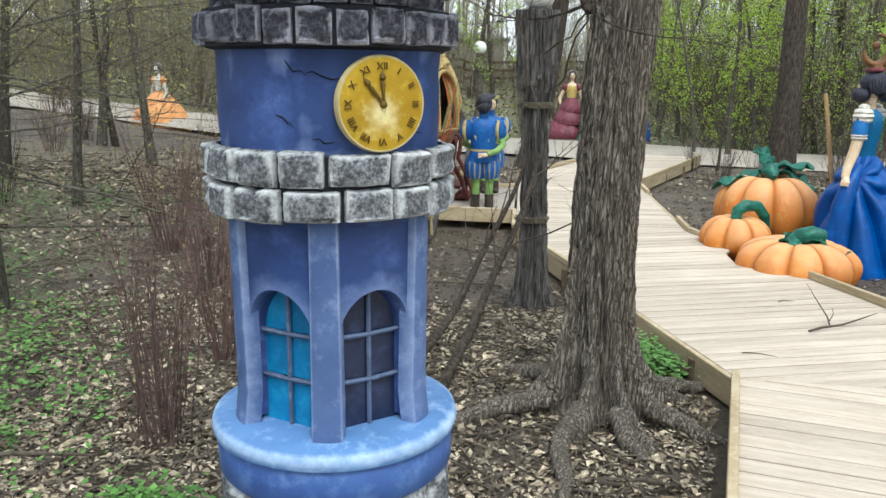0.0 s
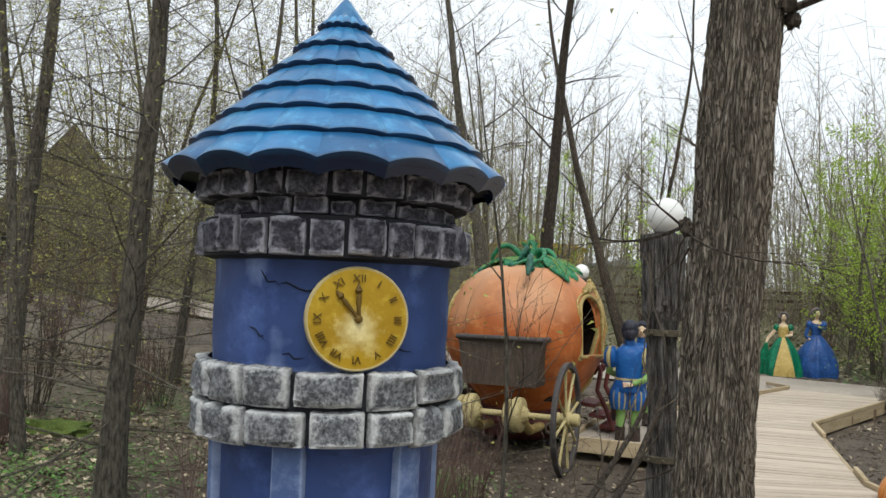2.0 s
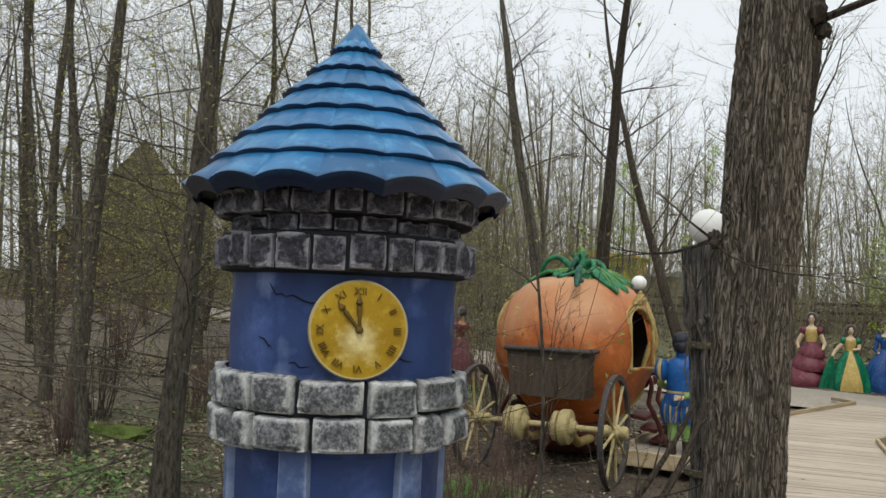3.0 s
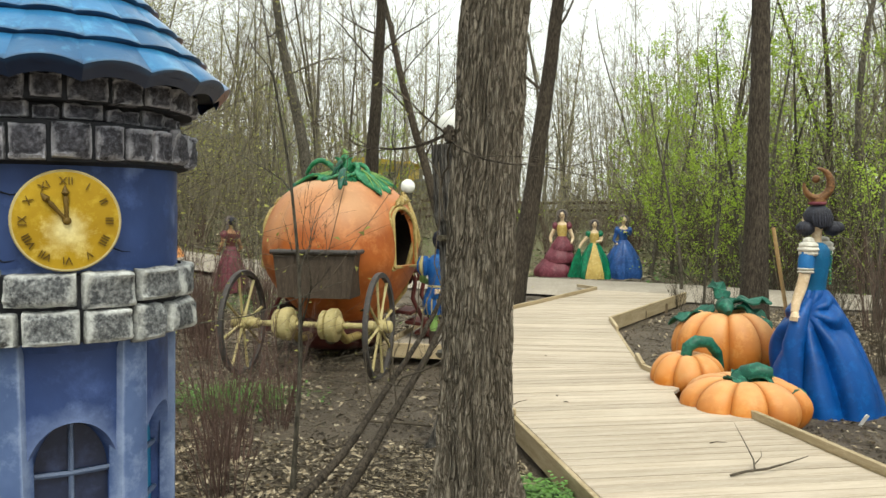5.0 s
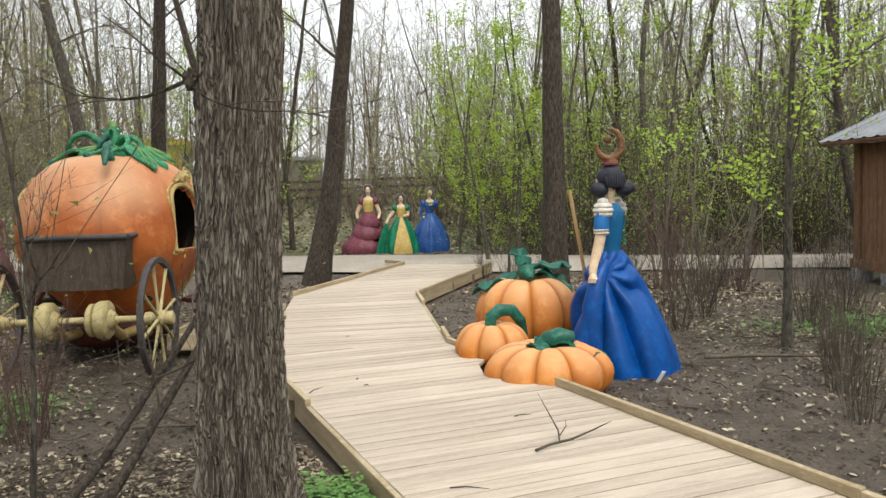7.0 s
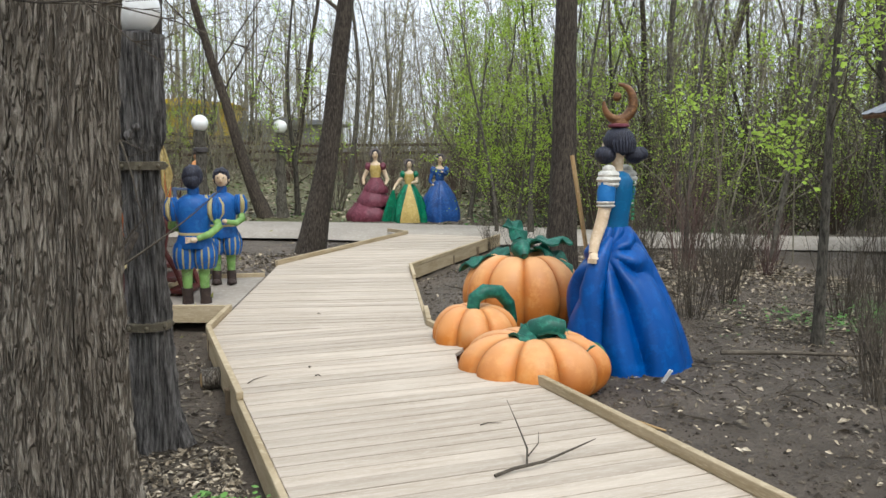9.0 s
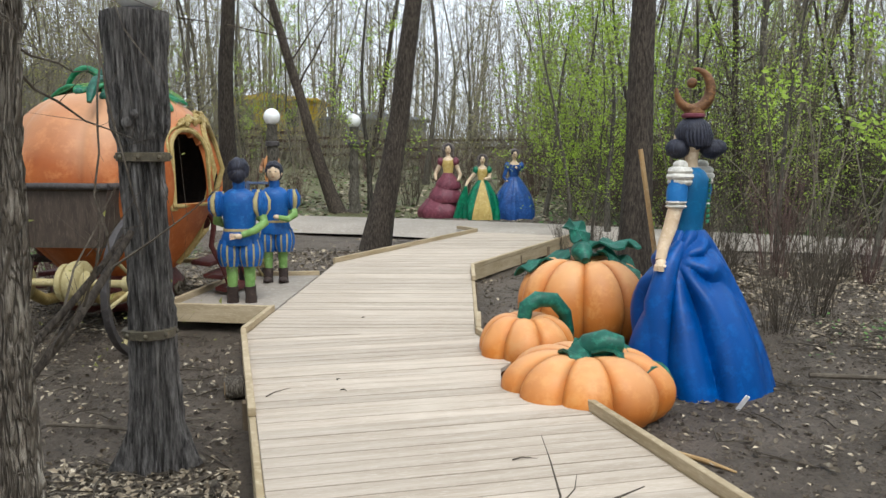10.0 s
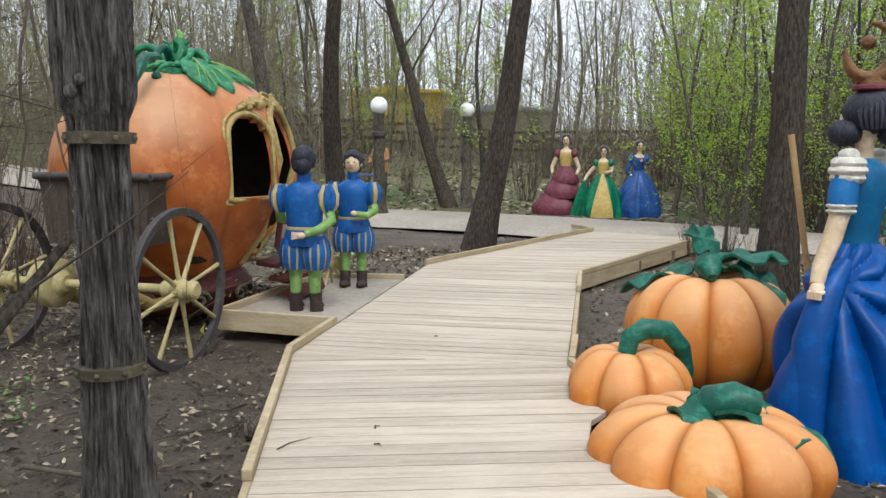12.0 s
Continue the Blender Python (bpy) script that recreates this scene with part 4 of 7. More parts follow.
def leaf_plate(m, c, size, az, tilt, material, lobes=5):
    """A thick lobed leaf that lies over a curved top."""
    verts, faces = [], []
    n, rings = 30, 5
    e = Euler((0, radians(tilt), radians(az))).to_matrix()
    for layer in (0, 1):
        for j in range(rings + 1):
            for k in range(n):
                a = 2 * math.pi * k / n
                rad = size * (0.72 + 0.22 * abs(math.cos(lobes * a / 2)) + 0.06 * math.cos(2 * lobes * a)) * j / rings
                x, y = size * 0.75 + rad * math.cos(a) * 1.1, rad * math.sin(a) * 0.8
                z = 0.03 * math.sin(a * lobes) * (j / rings) - 0.35 * (x * x) / max(size, 0.1) * 0.35 - 0.5 * y * y - layer * 0.018 + 0.02 * abs(math.sin(a * 2.5)) * (j / rings)
                verts.append(Vector(c) + e @ Vector((x, y, z)))
    sz = (rings + 1) * n
    for layer in (0, 1):
        for j in range(rings):
            for k in range(n):
                a, b = layer * sz + j * n + k, layer * sz + j * n + (k + 1) % n
                faces.append((a, b, b + n, a + n) if not layer else (a, a + n, b + n, b))
    for k in range(n):
        a, b = rings * n + k, rings * n + (k + 1) % n
        faces.append((a, b, sz + b, sz + a))
    m.add(verts, faces, material)


def crown_z(x, y):
    """Height of the coach's top under a point."""
    px, py = (x + 0.09) / 0.955, (y - 0.1) / 1.2
    a, r = math.atan2(py, px), math.hypot(px, py)
    lo, hi = 0.0, 0.999
    for _ in range(22):
        mid = (lo + hi) / 2
        q = coach_point(a, mid)
        if math.hypot((q.x + 0.09) / 0.955, (q.y - 0.1) / 1.2) > r:
            lo = mid
        else:
            hi = mid
    return coach_point(a, lo).z


def crown_leaf(m, az, start, length, width, seed, lift=0.03):
    """A thick lobed leaf that follows the coach's crown."""
    verts, faces = [], []
    nu, nv = 15, 17
    ca, sa = math.cos(radians(az)), math.sin(radians(az))
    for layer in (0, 1):
        for j in range(nv):
            f = j / (nv - 1)
            w = width * (math.sin(math.pi * min(1, f * 1.02) ** 0.75) ** 0.6) * (0.82 + 0.18 * abs(math.cos(f * 9.5))) + 0.008
            for i in range(nu):
                u = i / (nu - 1) * 2 - 1
                x, y = start + length * f, u * w
                wx, wy = -0.09 + x * ca - y * sa, 0.1 + x * sa + y * ca
                z = crown_z(wx, wy) + lift + 0.03 * abs(u) ** 1.5 * math.sin(f * 5 + seed) + 0.02 * (1 - abs(u)) ** 3 - 0.022 * layer + 0.05 * (1 - f) ** 2
                verts.append((wx, wy, z))
    sz = nu * nv
    for j in range(nv - 1):
        for i in range(nu - 1):
            a = j * nu + i
            faces.append((a, a + 1, a + nu + 1, a + nu))
            faces.append((sz + a, sz + a + nu, sz + a + nu + 1, sz + a + 1))
    rim = [i for i in range(nu)] + [j * nu + nu - 1 for j in range(1, nv)] + [(nv - 1) * nu + i for i in range(nu - 2, -1, -1)] + [j * nu for j in range(nv - 2, 0, -1)]
    for a, b in zip(rim, rim[1:] + rim[:1]):
        faces.append((b, a, sz + a, sz + b))
    m.add(verts, faces, VINE)


def build_coach():
    coach = thing("pumpkin_coach", pose(-1.2, 9.95, 0, 0, 0, -3.5), "orange pumpkin-shaped fairytale coach with gold trim and cart wheels", "coach")
    body = Mesh()
    na, nv = 144, 72
    idx, verts, pale, faces = {}, [], [], []
    for layer in (0, 1):
        for j in range(nv + 1):
            for i in range(na):
                a, v = 2 * math.pi * i / na, -1 + 2 * j / nv
                p = coach_point(a, max(-0.999, min(0.999, v)), -0.05 * layer)
                verts.append(p)
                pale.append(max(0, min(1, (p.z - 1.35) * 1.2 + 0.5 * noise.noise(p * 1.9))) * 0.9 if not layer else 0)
    sz = (nv + 1) * na
    hole = {}
    for j in range(nv):
        for i in range(na):
            a, v = 2 * math.pi * (i + 0.5) / na, -1 + 2 * (j + 0.5) / nv
            hole[i, j] = any(in_window(a, v, s) or in_door(a, v, s) for s in (1, -1))
    for j in range(nv):
        for i in range(na):
            if hole[i, j]:
                continue
            q = (j * na + i, j * na + (i + 1) % na, (j + 1) * na + (i + 1) % na, (j + 1) * na + i)
            faces.append(q)
            for di, dj, e in ((1, 0, (1, 2)), (-1, 0, (3, 0)), (0, 1, (2, 3)), (0, -1, (0, 1))):
                jj, ii = j + dj, (i + di) % na
                if 0 <= jj < nv and hole[ii, jj]:
                    faces.append((q[e[1]], q[e[0]], q[e[0]] + sz, q[e[1]] + sz))
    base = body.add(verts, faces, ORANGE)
    # Airbrushed shading put into the colour: pale crown, dark grooves; brown grime at foot.
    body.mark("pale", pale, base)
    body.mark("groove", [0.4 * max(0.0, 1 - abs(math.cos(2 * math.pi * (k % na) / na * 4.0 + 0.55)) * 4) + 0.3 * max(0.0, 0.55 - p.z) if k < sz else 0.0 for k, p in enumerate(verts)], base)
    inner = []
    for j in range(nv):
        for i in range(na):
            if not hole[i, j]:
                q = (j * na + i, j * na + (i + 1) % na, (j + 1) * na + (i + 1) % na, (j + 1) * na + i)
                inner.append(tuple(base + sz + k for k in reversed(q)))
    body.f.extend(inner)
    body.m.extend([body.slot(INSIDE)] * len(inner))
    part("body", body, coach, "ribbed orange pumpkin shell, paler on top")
    # trim round the openings
    for sgn in (1, -1):
        def at(da, v, sw=0.012):
            return coach_point(da if sgn > 0 else math.pi - da, v, sw)
        fr = Mesh()
        loop = [(-0.52, -0.09)]
        for k in range(15):
            t = math.pi * k / 14
            loop.append((-0.30 - 0.22 * math.cos(t), 0.22 + 0.145 * math.sin(t)))
        loop += [(-0.08, -0.09), (-0.52, -0.09)]
        pts = [at(*q) for q in loop]
        fr.tube(pts, 0.022, GOLD, 8)
        fr.tube([at(q[0] * 1.0 + (-0.03 if q[0] < -0.30 else 0.03), q[1] + (0.025 if q[1] > 0 else -0.02), 0.004) for q in loop], 0.014, GOLD, 6)
        part("window_frame", fr, coach, "dull gold arched window frame")
        df = Mesh()
        loop = [(-0.03, -0.52), (-0.03, -0.3), (-0.03, 0.1), (-0.03, 0.26)]
        for k in range(11):
            t = math.pi * k / 10
            loop.append((0.34 - 0.37 * math.cos(t), 0.28 + 0.15 * math.sin(t)))
        loop += [(0.71, 0.1), (0.71, -0.3), (0.71, -0.52)]
        df.tube([at(*q) for q in loop], 0.03, GOLD, 8)
        part("door_frame", df, coach, "gold doorway surround")
        cr = Mesh()
        rng = random.Random(7)
        for k in range(26):
            t = k / 25
            da = lerp(-0.34, 0.8, t)
            p = at(da, 0.46 - 0.22 * (t - 0.5) ** 2 + rng.uniform(-0.02, 0.03), 0.02)
            cr.ball(p, (rng.uniform(0.025, 0.055), rng.uniform(0.025, 0.055), rng.uniform(0.02, 0.05)), GOLD, 8, 6, 0.5)
        for k in range(4):
            c0 = at(0.1 + k * 0.16, 0.49, 0.03)
            cr.tube([c0 + Vector((0, 0.06 * math.cos(q * 0.8) * (1 - q / 12), 0.05 * math.sin(q * 0.8) * (1 - q / 12))) for q in range(10)], 0.012, GOLD, 6)
        part("crest", cr, coach, "gold carved acanthus crest")
        ladder = tagged(new("door_step"), "maroon door step with curled brackets")
        ladder.parent = coach
        for k in range(3):
            st = Mesh()
            st.box((0.2, 0.5, 0.045), pose(sgn * (0.74 + 0.12 * k) - 0.1, 0.46, 0.3 - 0.13 * k, 0, sgn * 6, 0), MAROON, 0.01)
            part("tread", st, ladder)
        for q in range(2):
            st = Mesh()
            yy = 0.2 + 0.52 * q
            spiral = [(sgn * (0.80 + 0.09 * math.cos(k * 0.6) * (1 - k / 16)) - 0.1, yy, 0.72 + 0.09 * math.sin(k * 0.6) * (1 - k / 16)) for k in range(14)]
            st.tube([(sgn * 1.06 - 0.1, yy, 0.02), (sgn * 0.98 - 0.1, yy, 0.25), (sgn * 0.86 - 0.1, yy, 0.48), (sgn * 0.89 - 0.1, yy, 0.66)] + spiral, 0.028, MAROON, 8)
            part("bracket", st, ladder)
    seat = Mesh()
    seat.box((0.95, 0.4, 0.3), pose(-0.15, -0.35, 0.6), MAROON, 0.05)
    seat.box((0.9, 0.1, 0.5), pose(-0.15, -0.55, 0.95), MAROON, 0.05)
    seat.box((1.1, 1.2, 0.06), pose(-0.15, 0.1, 0.42), INSIDE, 0.01)
    part("seat", seat, coach, "dark red bench seat")
    under = Mesh()
    under.xf = pose(-0.12, 0.05, 0)
    under.lathe([(0.45, -0.08), (0.56, 0.0), (0.6, 0.14), (0.5, 0.28)], MAROON, 40, squash=1.1)
    part("undercarriage", under, coach)
    for k in range(9):
        sc = Mesh()
        a = k * 2 * math.pi / 9
        c = Vector((0.6 * math.cos(a) - 0.12, 0.66 * math.sin(a) + 0.05, 0.07))
        t = Vector((-math.sin(a), math.cos(a), 0))
        sc.tube([c + t * (0.09 * math.cos(q * 0.75) * (1 - q / 14)) + Vector((0, 0, 0.08 * math.sin(q * 0.75) * (1 - q / 14))) for q in range(12)], 0.018, BAND, 6)
        part("scroll", sc, coach, "carved scroll moulding under the coach")
    # luggage trunk on the back
    bx = Mesh()
    prof = [(-0.46, 0.6), (0.36, 0.6), (0.42, 1.08), (-0.52, 1.08)]
    verts = [(x, -1.12, z) for x, z in prof] + [(x, -0.72, z) for x, z in prof]
    bx.add(verts, [(0, 1, 2, 3), (1, 5, 6, 2), (5, 4, 7, 6), (4, 0, 3, 7), (3, 2, 6, 7), (4, 5, 1, 0)], TRUNKBOX)
    for x in (-0.3, 0.3):
        bx.box((0.06, 0.012, 0.46), pose(x, -1.125, 0.84), TRUNKBOX, 0.003)
    box = part("luggage_trunk", bx, coach, "brown wooden trunk with a padded lid", smooth=False)
    ld = Mesh()
    ld.box((0.97, 0.46, 0.06), pose(-0.05, -0.92, 1.1), TRUNKBOX, 0.02)
    ld.tube([(-0.54, -1.14, 1.105), (-0.05, -1.15, 1.11), (0.44, -1.14, 1.105)], 0.028, IRON, 10)
    ld.tube([(0.43, -1.14, 1.105), (0.435, -0.9, 1.11), (0.43, -0.7, 1.105)], 0.026, IRON, 10)
    part("lid", ld, box)
    # axles and wheels
    ax = Mesh()
    ax.tube([(-0.86, -1.28, 0.335), (0.86, -1.28, 0.335)], 0.032, CREAM, 14)
    for x in (-0.72, 0.72):
        ax.tube([(x - 0.1, -1.28, 0.335), (x + 0.1, -1.28, 0.335)], [0.05, 0.058], CREAM, 14)
    part("rear_axle", ax, coach, "cream turned rear axle")
    for x in (-0.32, 0.2):
        dr = Mesh()
        dr.xf = pose(x, -1.28, 0.335, 0, 90, 0)
        dr.lathe([(0.06, -0.12), (0.13, -0.11), (0.155, -0.09), (0.155, -0.05), (0.12, -0.035), (0.105, -0.03), (0.17, -0.02), (0.18, 0.0), (0.18, 0.07), (0.165, 0.085), (0.1, 0.09), (0.06, 0.14)], CREAM, 36)
        part("axle_drum", dr, coach, "cream turned drum on the axle")
    for x in (-0.8, 0.74):
        wheel(coach, x, -1.28, 0.335, 0.575, 8)
    for x in (-0.82, 0.86):
        wheel(coach, x, 1.15, 0.2, 0.42, 8)
    fx = Mesh()
    fx.tube([(-0.9, 1.15, 0.2), (0.9, 1.15, 0.2)], 0.03, CREAM, 12)
    part("front_axle", fx, coach)
    br = Mesh()
    for x in (-0.3, 0.25):
        br.tube([(x, -1.28, 0.3), (x, -0.9, 0.12), (x, -0.4, 0.1)], 0.05, GOLD, 10)
    part("axle_bracket", br, coach)
    # crown of leaves
    rng = random.Random(3)
    for k, (az, st_, ln, wd) in enumerate(((-62, 0.14, 0.42, 0.15), (-22, 0.12, 0.60, 0.17), (15, 0.2, 0.45, 0.14), (62, 0.1, 0.45, 0.15), (118, 0.12, 0.42, 0.14), (160, 0.12, 0.6, 0.15), (-160, 0.14, 0.55, 0.14), (-112, 0.1, 0.38, 0.14), (-40, 0.34, 0.45, 0.13))):
        lf = Mesh()
        crown_leaf(lf, az, st_, ln, wd, k, 0.03 + 0.012 * (k % 3))
        leaf_ob = part("leaf", lf, coach)
        vm = Mesh()
        ca, sa = math.cos(radians(az)), math.sin(radians(az))
        for side in (0.0, 0.55, -0.55):
            pts = []
            for q in range(7):
                f = lerp(0.1 if side == 0 else 0.3, 0.92, q / 6)
                x, y = st_ + ln * f, side * wd * q / 6
                vx, vy = -0.09 + x * ca - y * sa, 0.1 + x * sa + y * ca
                pts.append((vx, vy, crown_z(vx, vy) + 0.03 + 0.012 * (k % 3) + 0.02 * (1 - abs(side)) ** 3 + 0.05 * (1 - f) ** 2 + 0.012))
            vm.tube(pts, [lerp(0.011, 0.004, q / 6) for q in range(7)], LEGGREEN, 5)
        part("leaf_vein", vm, leaf_ob, "pale green raised veins")
    for k, (az, ln) in enumerate(((-80, 0.5), (-50, 0.62), (175, 0.75), (150, 0.5), (30, 0.55), (100, 0.5), (-140, 0.55))):
        vn = Mesh()
        a = radians(az)
        pts = []
        for q in range(12):
            f = q / 11
            d = 0.05 + ln * f
            bend = a + 0.4 * math.sin(f * 4 + k)
            vx, vy = d * math.cos(bend) - 0.09, d * math.sin(bend) + 0.1
            pts.append((vx, vy, crown_z(vx, vy) + 0.04 + 0.15 * math.sin(min(1, f * 1.6) * math.pi) * (k % 2) + 0.03 * math.sin(q)))
        vn.tube(pts, [lerp(0.04, 0.014, q / 11) for q in range(12)], VINE, 8)
        vn.ball(pts[-1], 0.04, VINEDARK, 8, 6)
        part("vine", vn, coach)
    stem = Mesh()
    stem.xf = pose(-0.09, 0.1, 0)
    stem.tube([(0, 0, 1.9), (0.01, 0, 2.05), (0.03, 0.01, 2.17), (0.0, 0.03, 2.24)], [0.11, 0.075, 0.06, 0.05], VINE, 10)
    for k in range(5):
        a = k * 1.256
        stem.tube([(0.03 * math.cos(a), 0.03 * math.sin(a), 2.1), (0.07 * math.cos(a), 0.07 * math.sin(a), 2.19), (0.12 * math.cos(a), 0.12 * math.sin(a), 2.22)], [0.03, 0.022, 0.006], VINE, 6)
    part("stalk", stem, coach)
    for k, (az, reach, up) in enumerate(((168, 0.55, 0.2), (-100, 0.42, 0.16), (-30, 0.4, 0.14), (60, 0.45, 0.16))):
        lp = Mesh()
        a = radians(az)
        pts = []
        for q in range(15):
            f = q / 14
            d = 0.05 + reach * (f if f < 0.8 else 0.8 - 0.5 * (f - 0.8))
            vx, vy = d * math.cos(a + 0.3 * math.sin(f * 3)) - 0.09, d * math.sin(a + 0.3 * math.sin(f * 3)) + 0.1
            pts.append((vx, vy, crown_z(vx, vy) + 0.05 + up * math.sin(math.pi * min(1, f * 1.1))))
        lp.tube(pts, [lerp(0.042, 0.02, q / 14) for q in range(15)], VINEDARK if k % 2 else VINE, 9)
        part("vine", lp, coach)
    tip = Mesh()
    tip.tube([(-0.09, 0.13, 2.2), (-0.07, 0.12, 2.28), (-0.1, 0.1, 2.32)], [0.045, 0.035, 0.012], LEGGREEN, 9)
    part("stalk_tip", tip, coach, "pale green stalk tip")
    dp = Mesh()
    dp.tube([(0.1, -0.5, 2.03), (0.15, -0.72, 2.0), (0.18, -0.85, 1.9), (0.18, -0.9, 1.80)], [0.03, 0.035, 0.045, 0.02], VINEDARK, 8)
    part("bud", dp, coach, "dark green hanging bud")


build_coach()


# ---- pumpkins ----
def zz_(lat):
    return 0.7 * math.sin(lat)


def build_pumpkin(x, y, z, rx, ry, h, ribs, spin, label, seed, stalk):
    p = thing("pumpkin", pose(x, y, z, 0, 0, spin), label, "pumpkin", "pumpkins by the boardwalk")
    m = Mesh()
    na, nv = ribs * 14, 40
    verts, gro, pale, faces = [], [], [], []
    for j in range(nv + 1):
        lat = -math.pi / 2 + math.pi * j / nv
        for i in range(na):
            a = 2 * math.pi * i / na
            w = 0.10 * noise.noise(Vector((math.cos(a) * 1.3, math.sin(a) * 1.3, seed)))
            s = abs(math.sin((a + w) * ribs / 2))
            g = s ** 0.6
            c = abs(math.cos(lat)) ** 0.78
            r = c * (0.85 + 0.15 * g) * (1 + 0.07 * noise.noise(Vector((math.cos(a) * 1.1, math.sin(a) * 1.1, zz_(lat) + seed * 3))))
            zz = math.sin(lat)
            zz = zz * (0.5 + 0.5 * 1.0) - 0.22 * math.exp(-(c / 0.33) ** 2) * (1 if zz > 0 else 0) - 0.06 * (1 - g) * (zz > 0)
            verts.append((rx * r * math.cos(a), ry * r * math.sin(a), h * (0.5 + 0.5 * zz)))
            # Shading airbrushed into the paint: darker furrows and foot, paler crown, plus brown stains.
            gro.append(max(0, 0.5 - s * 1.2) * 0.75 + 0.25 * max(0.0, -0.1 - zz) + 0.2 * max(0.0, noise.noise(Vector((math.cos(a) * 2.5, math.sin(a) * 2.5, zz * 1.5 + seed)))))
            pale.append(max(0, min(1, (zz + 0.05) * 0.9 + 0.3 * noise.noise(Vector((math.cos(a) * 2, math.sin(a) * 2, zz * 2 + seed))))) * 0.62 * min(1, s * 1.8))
    for j in range(nv):
        for i in range(na):
            a, b = j * na + i, j * na + (i + 1) % na
            faces.append((a, b, b + na, a + na))
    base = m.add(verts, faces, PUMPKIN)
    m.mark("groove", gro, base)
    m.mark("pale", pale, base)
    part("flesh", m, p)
    st = Mesh()
    st.tube([Vector(q) for q in stalk[0]], stalk[1], VINEDARK, 12)
    part("stalk", st, p, "thick twisted green stalk")
    for (c, s, az, el) in stalk[2]:
        lf = Mesh()
        leaf_plate(lf, c, s, az, el, VINEDARK, 5)
        part("leaf", lf, p)
    return p


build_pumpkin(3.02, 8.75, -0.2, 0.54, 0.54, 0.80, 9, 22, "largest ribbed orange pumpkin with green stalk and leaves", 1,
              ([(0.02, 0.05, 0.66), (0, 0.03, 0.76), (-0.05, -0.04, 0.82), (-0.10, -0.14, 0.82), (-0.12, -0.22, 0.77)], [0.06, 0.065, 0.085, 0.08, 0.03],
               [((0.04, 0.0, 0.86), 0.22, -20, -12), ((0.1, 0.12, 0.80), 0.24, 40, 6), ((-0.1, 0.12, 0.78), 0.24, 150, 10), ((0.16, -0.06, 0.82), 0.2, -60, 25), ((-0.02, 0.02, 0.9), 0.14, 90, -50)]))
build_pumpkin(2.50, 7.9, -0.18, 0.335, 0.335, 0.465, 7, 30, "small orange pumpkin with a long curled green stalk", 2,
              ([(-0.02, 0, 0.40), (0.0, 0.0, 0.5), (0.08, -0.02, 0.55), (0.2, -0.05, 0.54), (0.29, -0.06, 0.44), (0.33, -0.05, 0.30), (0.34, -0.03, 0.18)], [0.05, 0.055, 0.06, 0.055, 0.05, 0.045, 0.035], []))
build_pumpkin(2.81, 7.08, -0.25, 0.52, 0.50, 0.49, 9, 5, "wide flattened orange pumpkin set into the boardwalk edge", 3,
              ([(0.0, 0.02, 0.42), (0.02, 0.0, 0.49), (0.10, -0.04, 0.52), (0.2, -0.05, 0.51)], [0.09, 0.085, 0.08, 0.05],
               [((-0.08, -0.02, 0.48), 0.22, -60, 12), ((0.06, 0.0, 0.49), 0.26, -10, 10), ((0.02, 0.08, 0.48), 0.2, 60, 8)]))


# ---- statues ----
def skirt(m, c, rx, ry, z0, z1, rtop, pleats, material, seed, depth=0.06, trail=(0, 0), gather=None):
    """A gathered skirt with folds that deepen towards the hem."""
    rows = 22 if gather is None else 72
    seg = 132 if gather is None else 380
    verts, faces = [], []
    for i in range(rows):
        f = i / (rows - 1)
        z = lerp(z1, z0, f)
        g = math.sin(min(1, f * 1.08) * math.pi / 2) ** 0.85
        for k in range(seg):
            a = 2 * math.pi * k / seg
            n = noise.noise(Vector((math.cos(a) * 1.8, math.sin(a) * 1.8, seed + f * 0.5)))
            fold = (math.sin(a * pleats + n * 5 + f * 2.6) * 0.75 + 0.5 * math.sin(a * (pleats - 4) - n * 3 - f * 4.5)) * depth * (0.35 + 0.65 * f)
            sweep = abs(noise.noise(Vector((a * 1.5, f * 3.0, seed + 9)))) * depth * 0.9
            if gather:
                ga, gf = gather
                da = (a - ga + math.pi) % (2 * math.pi) - math.pi
                du, dv = da * 0.42 * (0.35 + f), (f - gf) * 1.05
                dist = math.hypot(du, dv)
                th = math.atan2(du, dv + 0.02)
                near = smooth01(dist * 3.5) * (1 - 0.35 * smooth01(dist - 0.5)) * smooth01(1.6 - abs(da) * 0.75)
                crease = 1 - abs(math.sin(th * 5.0 + 0.5 + n * 1.0 + 0.7 * dist)) ** 1.05
                fold = fold * (1 - 0.7 * near) - 0.27 * near * crease * (1.25 - 0.5 * dist) + 0.10 * near
            ax, ay = lerp(rtop, rx, g), lerp(rtop * 0.85, ry, g)
            s = 1 + fold + sweep * 0.5 + 0.05 * n * f
            ox, oy = trail[0] * f * f, trail[1] * f * f
            zz = z + (0.015 * math.sin(a * pleats * 0.5) if i == rows - 1 else 0)
            verts.append((c[0] + ox + ax * s * math.cos(a), c[1] + oy + ay * s * math.sin(a), zz))
    for i in range(rows - 1):
        for k in range(seg):
            a, b = i * seg + k, i * seg + (k + 1) % seg
            faces.append((a, a + seg, b + seg, b))
    m.add(verts, faces, material)
    m.add([verts[(rows - 1) * seg + k] for k in range(seg)], [tuple(range(seg - 1, -1, -1))], material)


